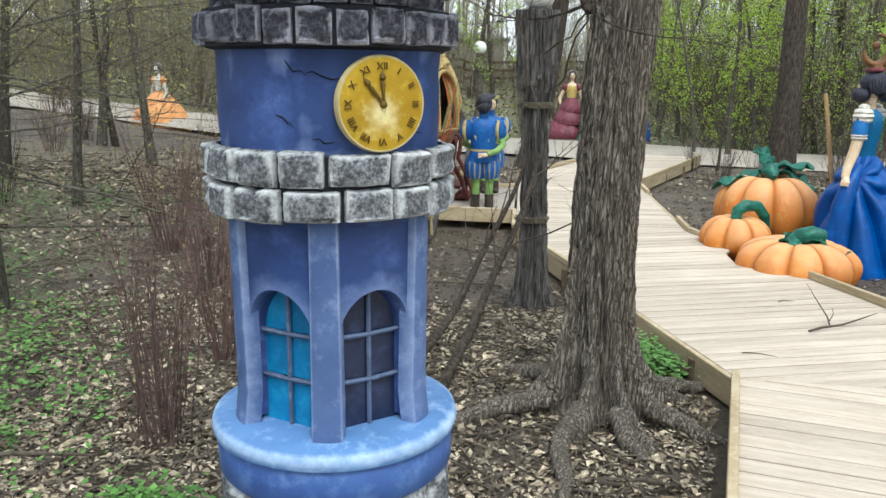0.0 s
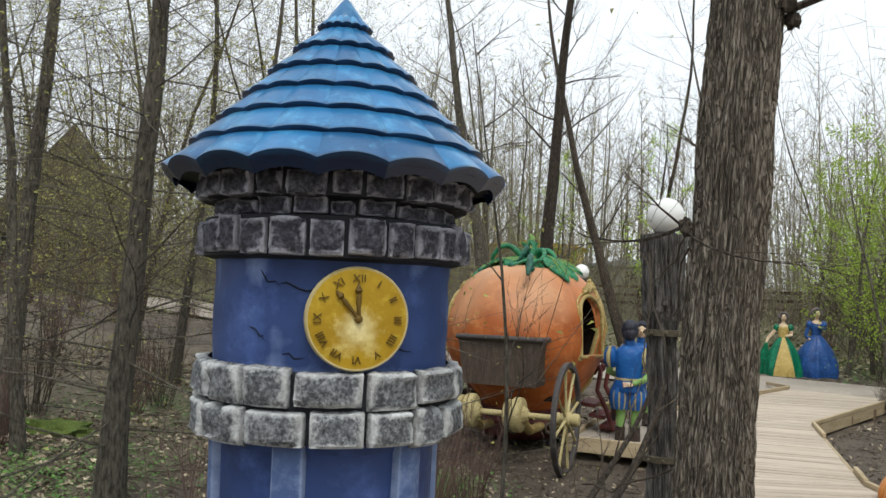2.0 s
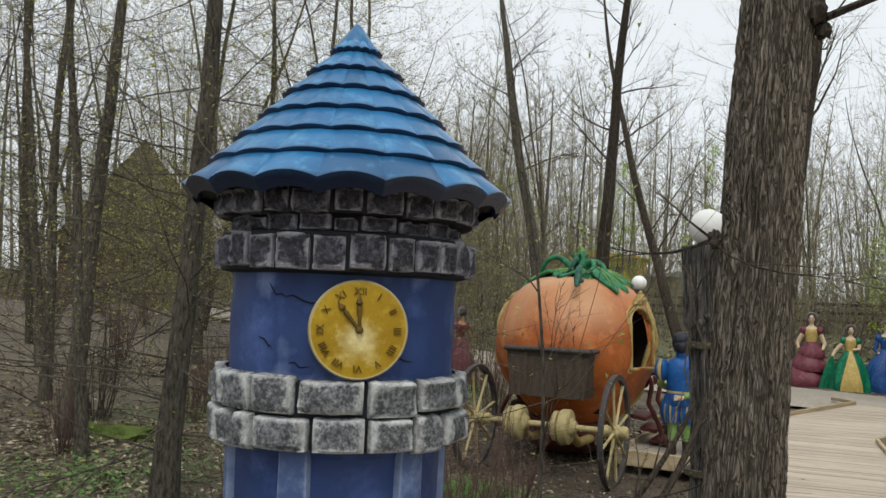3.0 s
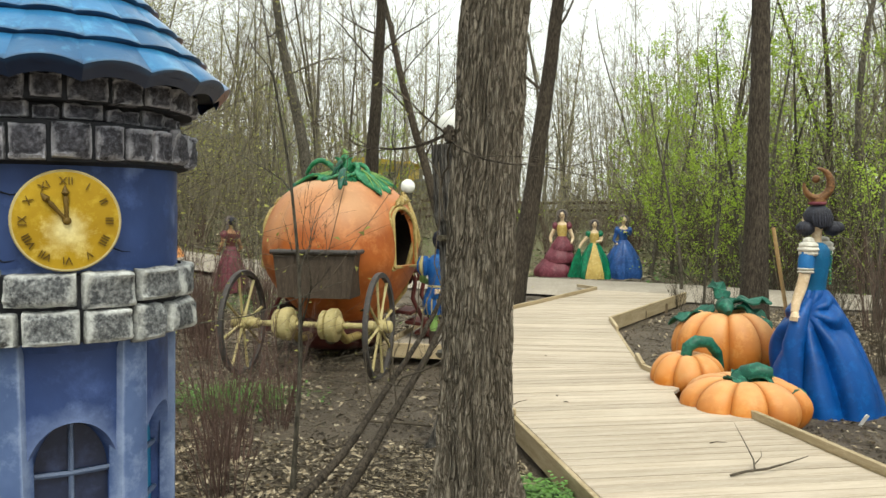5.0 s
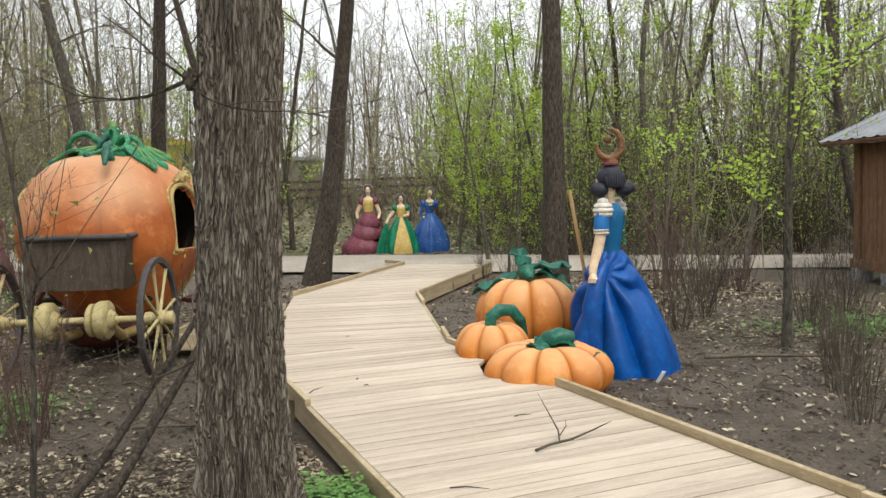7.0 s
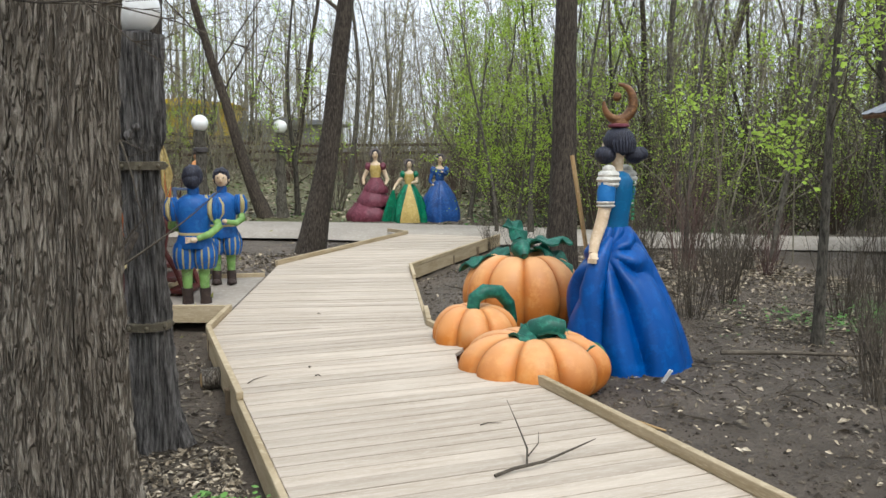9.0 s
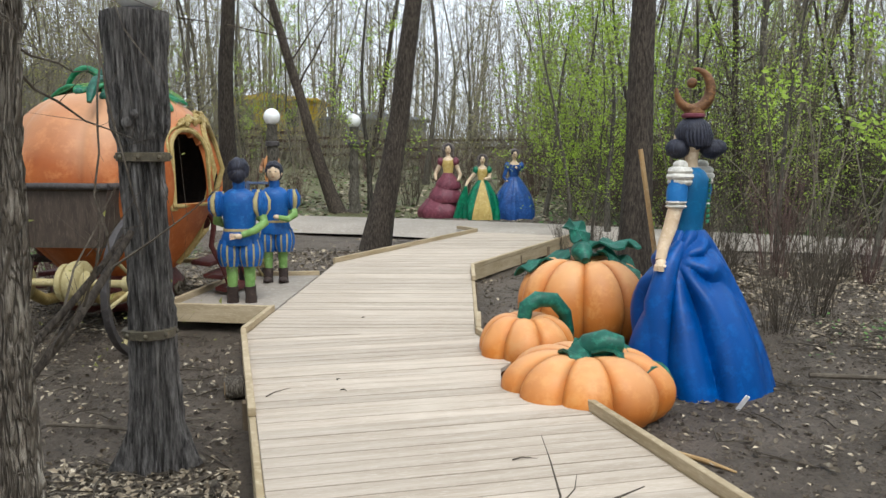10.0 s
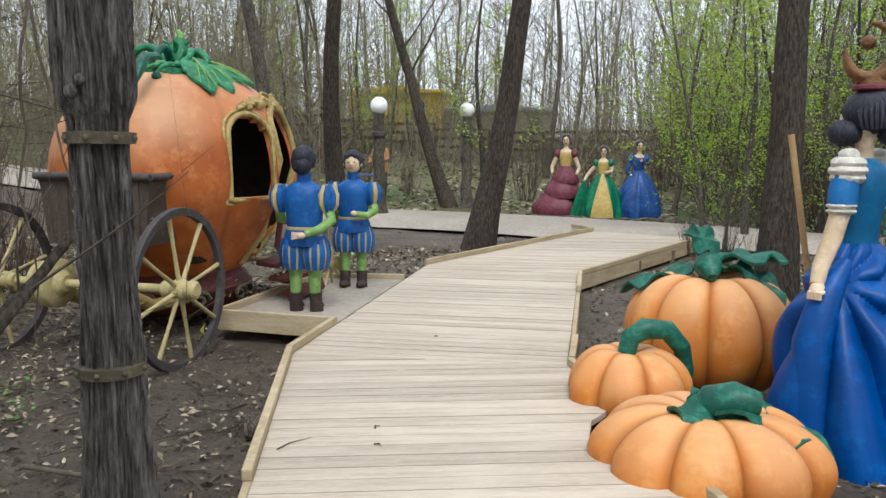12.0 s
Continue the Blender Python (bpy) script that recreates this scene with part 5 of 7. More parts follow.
def puff(m, c, r, material, squash=0.8, rolls=5, turn=None):
    """A gathered puff sleeve, as stacked rolls."""
    for k in range(rolls):
        f = k / (rolls - 1) * 2 - 1
        m.ball((c[0], c[1], c[2] + f * r * squash), (r * math.sqrt(max(0.25, 1 - f * f * 0.7)), r * math.sqrt(max(0.25, 1 - f * f * 0.7)), r * squash * 0.52), material, 22, 8, 0.12)


def build_lady():
    """Lady in royal blue, seen from behind her left shoulder: local +y is her front."""
    m = Mesh()
    # skirt and bodice
    skirt(m, (0, 0), 0.50, 0.46, 0.0, 1.09, 0.115, 9, ROYAL, 3.3, 0.055, trail=(0.0, -0.13), gather=(radians(186), 0.2))
    m.tube([(-0.16, -0.02, 1.0), (-0.30, 0.0, 0.85), (-0.36, 0.02, 0.62), (-0.36, 0.0, 0.3), (-0.38, -0.02, 0.02)], [0.04, 0.075, 0.10, 0.12, 0.13], ROYAL, 18)
    m.lathe([(0.118, 1.05), (0.112, 1.09), (0.12, 1.18), (0.142, 1.30), (0.15, 1.38), (0.145, 1.44), (0.11, 1.49), (0.06, 1.515)], TEAL, 40, squash=0.78)
    m.lathe([(0.045, 1.50), (0.042, 1.56), (0.05, 1.62)], SKIN, 18)
    for z in range(9):
        m.tube([(0.03, -0.112 - 0.01 * (z > 4), 1.14 + z * 0.035), (0.075, -0.108, 1.155 + z * 0.035)], 0.006, VINE, 6)
        m.tube([(0.075, -0.108, 1.14 + z * 0.035), (0.03, -0.112 - 0.01 * (z > 4), 1.155 + z * 0.035)], 0.006, VINE, 6)
    # arms: left forward-down holding the skirt, right to the broom
    for s in (-1, 1):
        puff(m, (s * 0.165, 0.0, 1.455), 0.092, WHITE)
        if s < 0:
            m.tube([(s * 0.17, 0, 1.45), (s * 0.20, 0.0, 1.36), (s * 0.205, 0.0, 1.28)], [0.06, 0.07, 0.068], AZURE, 16)
            puff(m, (s * 0.208, 0.0, 1.27), 0.074, WHITE, 0.55, 4)
            m.tube([(s * 0.21, 0.0, 1.26), (s * 0.24, 0.02, 1.12), (s * 0.30, 0.04, 0.98), (s * 0.345, 0.03, 0.90)], [0.048, 0.047, 0.04, 0.034], SKIN, 14)
            m.ball((s * 0.355, 0.02, 0.875), (0.045, 0.038, 0.042), SKIN, 12, 8)
            for k in range(4):
                m.tube([(s * 0.36, -0.015 + k * 0.018, 0.87), (s * 0.40, -0.015 + k * 0.018, 0.865), (s * 0.395, -0.012 + k * 0.018, 0.835)], 0.011, SKIN, 6)
        else:
            m.tube([(s * 0.17, 0, 1.45), (s * 0.21, 0.01, 1.36), (s * 0.21, 0.02, 1.28)], [0.06, 0.07, 0.064], AZURE, 16)
            puff(m, (s * 0.21, 0.02, 1.27), 0.07, WHITE, 0.55, 4)
            m.tube([(s * 0.21, 0.02, 1.25), (s * 0.22, 0.05, 1.12), (0.20, 0.09, 1.0)], [0.046, 0.04, 0.03], SKIN, 12)
            m.ball((0.2, 0.1, 0.97), 0.04, SKIN, 10, 7)
    # head and hair
    m.ball((0, 0.03, 1.70), (0.085, 0.10, 0.115), SKIN, 20, 14)
    m.ball((0, -0.005, 1.745), (0.118, 0.122, 0.115), HAIR, 26, 16, 0.08)
    for k in range(16):
        a = math.pi * (k + 0.5) / 16 + math.pi
        m.tube([(0.03 * math.cos(a), -0.005 + 0.03 * math.sin(a), 1.858), (0.09 * math.cos(a), -0.005 + 0.1 * math.sin(a), 1.80), (0.118 * math.cos(a), -0.005 + 0.124 * math.sin(a), 1.73), (0.105 * math.cos(a), -0.02 + 0.1 * math.sin(a), 1.66)], [0.006, 0.012, 0.014, 0.01], HAIR, 6)
    for s in (-1, 1):
        m.ball((s * 0.085, -s * 0.085 - 0.02, 1.64), (0.082, 0.082, 0.066), HAIR, 18, 12, 0.15)
        m.ball((s * 0.1, -s * 0.11 - 0.03, 1.65), (0.06, 0.06, 0.055), HAIR, 14, 10, 0.15)
    m.lathe([(0.07, 1.85), (0.08, 1.858), (0.08, 1.872), (0.066, 1.88)], ROSE, 24)
    # carved crescent with a ball on the head
    pts, rad = [], []
    for k in range(17):
        t = k / 16
        a = radians(lerp(178, 452, t))
        px = 0.115 * math.cos(a) - 0.005
        pts.append((px * 0.64, -px * 0.77, 2.045 + 0.135 * math.sin(a)))
        rad.append(0.012 + 0.038 * math.sin(math.pi * min(1, t * 1.02)) ** 0.8)
    m.tube(pts, rad, WOODBROWN, 12, flat=0.8)
    m.tube([(0.02, 0, 1.86), (0.01, 0, 1.93)], [0.075, 0.06], WOODBROWN, 14)
    m.ball((-0.01, 0.012, 2.085), 0.036, WOODBROWN, 14, 10)
    solid("statue", m, "life-size lady statue in a royal blue gown, crescent on her head", "statue", m=pose(3.62, 7.95, -0.22, 0, 0, 50))
    b = Mesh()
    b.tube([(0, 0, 0), (-0.08, 0.03, 0.5), (-0.16, 0.05, 1.0), (-0.26, 0.08, 1.62)], [0.02, 0.019, 0.018, 0.018], STICK, 12)
    solid("broomstick", b, "pale wooden broomstick leaning behind the lady statue", "broomstick", m=pose(3.62, 8.30, -0.2))


build_lady()


def build_page(name_label, m4, back_hand):
    m = Mesh()
    for s in (-1, 1):
        m.tube([(s * 0.085, 0.02, 0.0), (s * 0.085, 0.01, 0.06), (s * 0.082, 0, 0.16)], [0.058, 0.052, 0.056], BOOT, 14)
        m.ball((s * 0.085, 0.06, 0.035), (0.05, 0.09, 0.035), BOOT, 12, 8)
        m.tube([(s * 0.082, 0, 0.15), (s * 0.08, 0, 0.28), (s * 0.085, 0, 0.40)], [0.044, 0.052, 0.06], LEGGREEN, 14)
        n = 12
        for k in range(n):
            a0, a1 = 2 * math.pi * k / n, 2 * math.pi * (k + 0.72) / n
            for (b0, b1, mt, rr) in ((a0, a1, PAGEBLUE, 0.112), (a1 - 0.05, a0 + 2 * math.pi / n + 0.05, CREAM, 0.104)):
                verts, faces = [], []
                for j in range(7):
                    f = j / 6
                    z = lerp(0.35, 0.60, f)
                    r = rr * (0.74 + 0.42 * math.sin(math.pi * (0.12 + 0.76 * f)))
                    for i in range(4):
                        a = lerp(b0, b1, i / 3)
                        verts.append((s * 0.088 + r * math.cos(a), r * 0.95 * math.sin(a), z))
                for j in range(6):
                    for i in range(3):
                        q = j * 4 + i
                        faces.append((q, q + 1, q + 5, q + 4))
                m.add(verts, faces, mt)
    m.lathe([(0.178, 0.545), (0.188, 0.56), (0.165, 0.64), (0.145, 0.69)], PAGEBLUE, 36, squash=0.72, wave=lambda a, i, r: r * (1 + 0.05 * math.sin(9 * a) * (i < 2)))
    m.lathe([(0.150, 0.675), (0.153, 0.685), (0.15, 0.70)], CREAM, 30, squash=0.74)
    m.lathe([(0.145, 0.695), (0.15, 0.78), (0.172, 0.92), (0.165, 1.0), (0.10, 1.05), (0.06, 1.07)], PAGEBLUE, 36, squash=0.70)
    m.lathe([(0.055, 1.05), (0.058, 1.12), (0.052, 1.14)], PAGEBLUE, 18)
    for s in (-1, 1):
        for k in range(9):
            a = 2 * math.pi * k / 9
            mt = CREAM if k % 3 == 0 else PAGEBLUE
            c = Vector((s * 0.195, 0, 0.93))
            pts = [c + Vector((0.03 * math.cos(a), 0.03 * math.sin(a), 0.10)), c + Vector((0.068 * math.cos(a), 0.068 * math.sin(a), 0.03)), c + Vector((0.066 * math.cos(a), 0.066 * math.sin(a), -0.05)), c + Vector((0.03 * math.cos(a), 0.03 * math.sin(a), -0.11))]
            m.tube(pts, [0.024, 0.028, 0.027, 0.02], mt, 7)
        if s > 0:
            m.tube([(s * 0.2, 0, 0.84), (s * 0.235, -0.04, 0.755), (s * 0.16, -0.12, 0.69), (s * 0.05, -0.155, 0.65)], [0.043, 0.042, 0.036, 0.027], LEGGREEN, 12)
            m.ball((0.015, -0.16, 0.64), (0.04, 0.02, 0.027), SKIN, 10, 7)
            for k in range(4):
                m.tube([(-0.005, -0.163, 0.622 + k * 0.012), (-0.06, -0.168, 0.612 + k * 0.016)], 0.0068, SKIN, 5)
        else:
            m.tube([(s * 0.2, 0, 0.84), (s * 0.22, 0.05, 0.76), (s * 0.16, 0.14, 0.72), (s * 0.06, 0.17, 0.74)], [0.043, 0.042, 0.036, 0.027], LEGGREEN, 12)
            m.ball((s * 0.04, 0.175, 0.745), (0.035, 0.025, 0.026), SKIN, 10, 7)
    m.ball((0, 0.015, 1.225), (0.078, 0.088, 0.10), SKIN, 18, 12)
    m.ball((0, 0.105, 1.215), (0.012, 0.014, 0.02), SKIN, 8, 6)
    m.ball((0, -0.012, 1.262), (0.092, 0.098, 0.092), HAIR, 20, 14, 0.12)
    m.ball((0, -0.045, 1.20), (0.082, 0.07, 0.085), HAIR, 16, 10, 0.15)
    for s in (-1, 1):
        m.ball((s * 0.07, -0.005, 1.235), (0.03, 0.06, 0.065), HAIR, 12, 8, 0.2)
    for k in range(7):
        m.ball((-0.06 + k * 0.02, 0.07 - 0.01 * abs(k - 3), 1.308 - 0.006 * abs(k - 3)), (0.02, 0.028, 0.022), HAIR, 8, 6, 0.2)
    m.ball((0, 0.098, 1.178), (0.02, 0.008, 0.006), TAN, 8, 5)
    for s in (-1, 1):
        m.ball((s * 0.082, 0.02, 1.215), (0.014, 0.02, 0.028), SKIN, 8, 6)
        m.ball((s * 0.03, 0.092, 1.235), (0.012, 0.008, 0.006), HAIR, 8, 5)
    solid("statue", m, name_label, "statue", "page boy statues", m=m4)


build_page("boy page statue in blue tunic, seen from his back", pose(-0.03, 9.72, -0.01, 0, 0, 4), True)
build_page("boy page statue in blue tunic facing the boardwalk", pose(0.0, 10.95, -0.01, 0, 0, 186) @ Matrix.Scale(0.97, 4), False)


def build_court_lady(m4, gown, front, top, hair, rx, h, label, seed, tiers=False, arms=((0.26, 0.1, 0.84), (-0.26, 0.1, 0.84)), sleeve=None, lift=None, flesh=SKIN):
    """A court lady with a gathered gown, puffed sleeves and piled hair; arms gives her two hands."""
    m = Mesh()
    if tiers:
        for k, (z0, z1, r0, r1, off) in enumerate(((0.0, 0.42, rx, rx * 0.72, 0.16), (0.34, 0.72, rx * 0.78, rx * 0.5, 0.05), (0.64, 1.0, rx * 0.56, 0.12, 0.0))):
            prof = []
            for q in range(9):
                f = q / 8
                prof.append((lerp(r0, r1, f ** 1.5) * (0.9 + 0.14 * math.sin(math.pi * min(1, 0.15 + f))), lerp(z0, z1, f)))
            m.lathe(prof, gown, 56, centre=(off, 0), wave=lambda a, i, r, k=k: r * (1 + 0.025 * math.sin(9 * a + 2 * k) + 0.05 * noise.noise(Vector((math.cos(a) * 2, math.sin(a) * 2, k + i * 0.2)))))
    else:
        skirt(m, (0, 0), rx, rx * 0.92, 0, 1.0, 0.11, 9, gown, seed, 0.10)
        if front is not None:
            verts, faces = [], []
            for i in range(12):
                f = i / 11
                for k in range(13):
                    a = math.pi / 2 + (k / 12 - 0.5) * lerp(0.5, 1.05, f)
                    g = math.sin(min(1, f * 1.08) * math.pi / 2) ** 0.85
                    r = lerp(0.11, rx, g) * (1.13 + 0.035 * math.sin(k * 2.1) * f)
                    verts.append((r * math.cos(a), r * 0.94 * math.sin(a), lerp(1.0, 0.0, f)))
            for i in range(11):
                for k in range(12):
                    q = i * 13 + k
                    faces.append((q, q + 13, q + 14, q + 1))
            m.add(verts, faces, front)
    m.lathe([(0.115, 0.95), (0.105, 1.0), (0.122, 1.1), (0.148, 1.2), (0.14, 1.27), (0.10, 1.33)], top, 30, squash=0.75)
    m.lathe([(0.13, 1.27), (0.115, 1.32), (0.06, 1.36), (0.042, 1.38), (0.04, 1.44)], flesh, 18, squash=0.8)
    for s, hand in zip((1, -1), arms):
        m.ball((s * 0.17, 0, 1.25), (0.078, 0.082, 0.10), sleeve or gown, 16, 10, 0.25)
        sh, hd = Vector((s * 0.19, 0.0, 1.18)), Vector(hand)
        el = sh.lerp(hd, 0.5) + Vector((s * 0.06, -0.05, -0.05))
        m.tube([sh, sh.lerp(el, 0.6), el, el.lerp(hd, 0.5), hd], [0.05, 0.046, 0.042, 0.036, 0.027], (sleeve if sleeve is gown else None) or flesh, 10)
        m.ball(hd, (0.034, 0.034, 0.03), flesh, 8, 6)
    if lift is not None:
        hd = Vector(arms[lift])
        for q in range(4):
            sp = (q - 1.5) * 0.1
            m.tube([hd, hd + Vector((0.05 + sp * 0.4, -0.03, -0.3)), hd + Vector((0.10 + sp, -0.08, -hd.z + 0.02))], [0.025, 0.06, 0.085], gown, 10)
    m.ball((0, 0.03, 1.52), (0.068, 0.078, 0.098), flesh, 18, 12)
    m.ball((0, 0.108, 1.505), (0.012, 0.014, 0.018), flesh, 8, 6)
    m.ball((0, 0.098, 1.468), (0.022, 0.01, 0.008), MAROON, 8, 6)
    for s in (-1, 1):
        m.ball((s * 0.028, 0.097, 1.53), (0.013, 0.008, 0.008), HAIR, 8, 5)
        m.tube([(s * 0.012, 0.104, 1.553), (s * 0.03, 0.102, 1.558), (s * 0.046, 0.09, 1.55)], 0.004, HAIR, 4)
    m.ball((0, -0.015, 1.56), (0.098, 0.098, 0.095), HAIR, 18, 12, 0.2)
    for k in range(11):
        a = math.pi * (k / 10) * 1.24 - 0.38
        m.ball((0.108 * math.cos(a), 0.0, 1.545 + 0.09 * math.sin(a)), (0.042, 0.05, 0.042), hair, 9, 7, 0.4)
    for s in (-1, 1):
        for k in range(3):
            m.ball((s * (0.085 + 0.01 * k), -0.02, 1.49 - 0.05 * k), (0.03, 0.035, 0.035), hair, 8, 6, 0.4)
    solid("statue", m, label, "statue", "court lady statues", m=m4 @ Matrix.Scale(h / 1.68, 4))


build_court_lady(pose(1.62, 20.45, -0.02, 0, 0, 175), ROSE, None, STRAW, GREYHAIR, 0.52, 1.66, "lady statue in a tiered dusty rose gown beside the path", 1, tiers=True, flesh=SKIN, arms=((0.27, 0.06, 0.86), (-0.24, 0.08, 0.84)))
build_court_lady(pose(2.38, 20.0, -0.02, 0, 0, 180), EMERALD, STRAW, STRAW, GREYHAIR, 0.47, 1.42, "curtseying lady statue in an emerald gown with straw front", 2, arms=((0.42, 0.12, 0.86), (-0.06, 0.2, 1.04)), lift=0, flesh=SKIN)
build_court_lady(pose(3.08, 20.2, -0.02, 0, 0, 195), BLUEDRESS, None, BLUEDRESS, GREYHAIR, 0.50, 1.54, "lady statue in a steel blue gown beside the path", 3, arms=((0.2, 0.08, 0.9), (0.0, 0.17, 1.22)), sleeve=BLUEDRESS, flesh=SKIN)
build_court_lady(pose(-8.8, 20.2, ground_height(-8.8, 20.2) + 0.02, 0, 0, 150), PEACH, None, WHITE, GREYHAIR, 0.72, 1.75, "lady statue in a wide peach ruffled gown far off", 4, flesh=WHITE)
build_court_lady(pose(-4.9, 15.4, ground_height(-4.9, 15.4), 0, 0, 60), ROSE, None, MAROON, GREYHAIR, 0.36, 1.5, "lady statue in a maroon gown behind the coach", 5, flesh=TAN)


def build_far_man():
    m = Mesh()
    for s in (-1, 1):
        m.tube([(s * 0.09, 0, 0), (s * 0.09, 0, 0.4), (s * 0.09, 0, 0.8)], [0.06, 0.07, 0.09], BOOT, 10)
    m.lathe([(0.17, 0.75), (0.18, 0.95), (0.2, 1.25), (0.12, 1.38), (0.05, 1.42)], PEACH, 20, squash=0.7)
    m.tube([(-0.2, 0, 1.3), (-0.28, 0.05, 1.1), (-0.15, 0.2, 1.0)], [0.055, 0.05, 0.04], TAN, 8)
    m.tube([(0.2, 0, 1.3), (0.28, 0.05, 1.1), (0.15, 0.2, 1.0)], [0.055, 0.05, 0.04], TAN, 8)
    m.ball((0, 0, 1.52), (0.085, 0.09, 0.11), TAN, 12, 8)
    m.ball((0, -0.01, 1.58), (0.1, 0.1, 0.08), BOOT, 12, 8, 0.2)
    solid("statue", m, "statue of a man in an ochre waistcoat by the lamp", "statue", m=pose(-2.65, 21.6, ground_height(-2.65, 21.6) + 0.08, 0, 0, 150))


build_far_man()


# ---- lamps by the far path ----
def path_lamp(x, y, top):
    z0 = max(ground_height(x, y), -0.05) - 0.05
    lamp = thing("path_lamp", pose(x, y, z0), "rustic log lamp post with a white globe by the path", "lamp post", "path lamps")
    h = top - z0 - 0.16
    t = Mesh()
    n = 22
    pts = [(0.015 * math.sin(k * 0.9), 0.015 * math.cos(k * 0.7), h * k / n) for k in range(n + 1)]
    t.tube(pts, [0.13 + 0.06 * math.exp(-k / 2) + 0.012 * math.sin(k * 1.7) - 0.02 * k / n for k in range(n + 1)], BARKMID, 14)
    part("post", t, lamp)
    b = Mesh()
    b.lathe([(0.12, h * 0.78), (0.15, h * 0.78 + 0.01), (0.15, h * 0.82), (0.12, h * 0.83)], IRON, 18)
    part("band", b, lamp)
    g = Mesh()
    g.ball((0, 0, h + 0.15), 0.175, GLOBE, 24, 16)
    part("globe", g, lamp, "white opal globe")


path_lamp(-2.06, 19.33, 2.16)
path_lamp(-0.75, 22.25, 2.2)


def build_railing():
    z0 = ground_height(-2.9, 20.6)
    r = thing("railing", pose(-2.95, 20.6, z0), "pale blue-grey metal railing frame by the path lamp", "railing")
    for x in (-0.55, 0.0, 0.55):
        p = Mesh()
        p.box((0.07, 0.07, 0.95), pose(x, 0, 0.47), BARGREY, 0.01)
        part("post", p, r, smooth=False)
    for z in (0.45, 0.9):
        p = Mesh()
        p.box((1.1, 0.05, 0.06), pose(0, 0, z), BARGREY, 0.01)
        part("rail", p, r, smooth=False)


build_railing()


# ---- buildings ----
def build_hut():
    hut = thing("hut", pose(10.9, 11.84, -0.03, 0, 0, -4), "small brown timber hut with a grey ribbed metal roof", "hut")
    for i in range(3):
        b = Mesh()
        b.box((0.235, 0.05, 1.95), Matrix.Identity(4), HUTWOOD, 0.006)
        part("wall_board", b, hut, at=pose(-1.5, 0.62 + i * 0.245, 1.05, 0, 0, 90), smooth=False)
    for i in range(4):
        b = Mesh()
        b.box((0.235, 0.05, 1.95), Matrix.Identity(4), HUTWOOD, 0.006)
        part("wall_board", b, hut, at=pose(-1.42 + i * 0.24, 1.25, 1.05), smooth=False)
    for x, y in ((-1.5, -1.35), (1.5, -1.35), (1.5, 1.25), (-1.5, 1.25), (-1.54, 0.36), (-0.75, -1.35)):
        b = Mesh()
        b.box((0.16, 0.16, 2.05), Matrix.Identity(4), HUTWOOD, 0.015)
        part("post", b, hut, at=pose(x, y, 1.02), smooth=False)
    for z in (0.35, 0.85):
        b = Mesh()
        b.box((0.7, 0.05, 0.12), Matrix.Identity(4), HUTWOOD, 0.01)
        part("rail", b, hut, at=pose(-1.12, -1.35, z), smooth=False)
    fl = Mesh()
    fl.box((3.2, 2.8, 0.16), pose(0, 0, 0.08), HUTWOOD, 0.01)
    part("floor", fl, hut, smooth=False)
    for x, y in ((-1.5, -1.3), (-1.5, 1.2), (1.5, -1.3), (1.5, 1.2), (-1.5, 0.36)):
        ft = Mesh()
        ft.box((0.24, 0.24, 0.32), pose(x, y, -0.15), FARGREY, 0.015)
        part("footing", ft, hut, "pale concrete footing block", smooth=False)
    inner = Mesh()
    inner.box((2.6, 0.06, 1.95), pose(0.2, 1.2, 1.05), INSIDE, 0.01)
    inner.box((0.06, 2.3, 1.95), pose(1.45, 0, 1.05), INSIDE, 0.01)
    part("inner_wall", inner, hut, smooth=False)
    for s in (-1, 1):
        r = Mesh()
        verts, faces = [], []
        n = 60
        for k in range(n + 1):
            y = -1.75 + 3.5 * k / n
            w = 0.02 * (1 if (k // 2) % 3 == 0 else 0)
            for (x, z) in ((0.0, 2.93), (s * 1.95, 2.08)):
                verts.append((x, y, z + w))
        for k in range(n):
            faces.append((2 * k, 2 * k + 1, 2 * k + 3, 2 * k + 2))
        r.add(verts, faces, ROOFGREY)
        sheet = part("roof_sheet", r, hut, smooth=False)
        sol = Mesh()
        sol.box((2.13, 3.4, 0.06), pose(s * 0.97, 0, 2.455, 0, s * 23.5, 0), HUTWOOD, 0.01)
        part("roof_deck", sol, hut, smooth=False)
        f = Mesh()
        f.box((2.15, 0.04, 0.14), pose(s * 0.97, -1.74, 2.42, 0, s * 23.5, 0), HUTWOOD, 0.01)
        part("barge_board", f, hut, smooth=False)


build_hut()


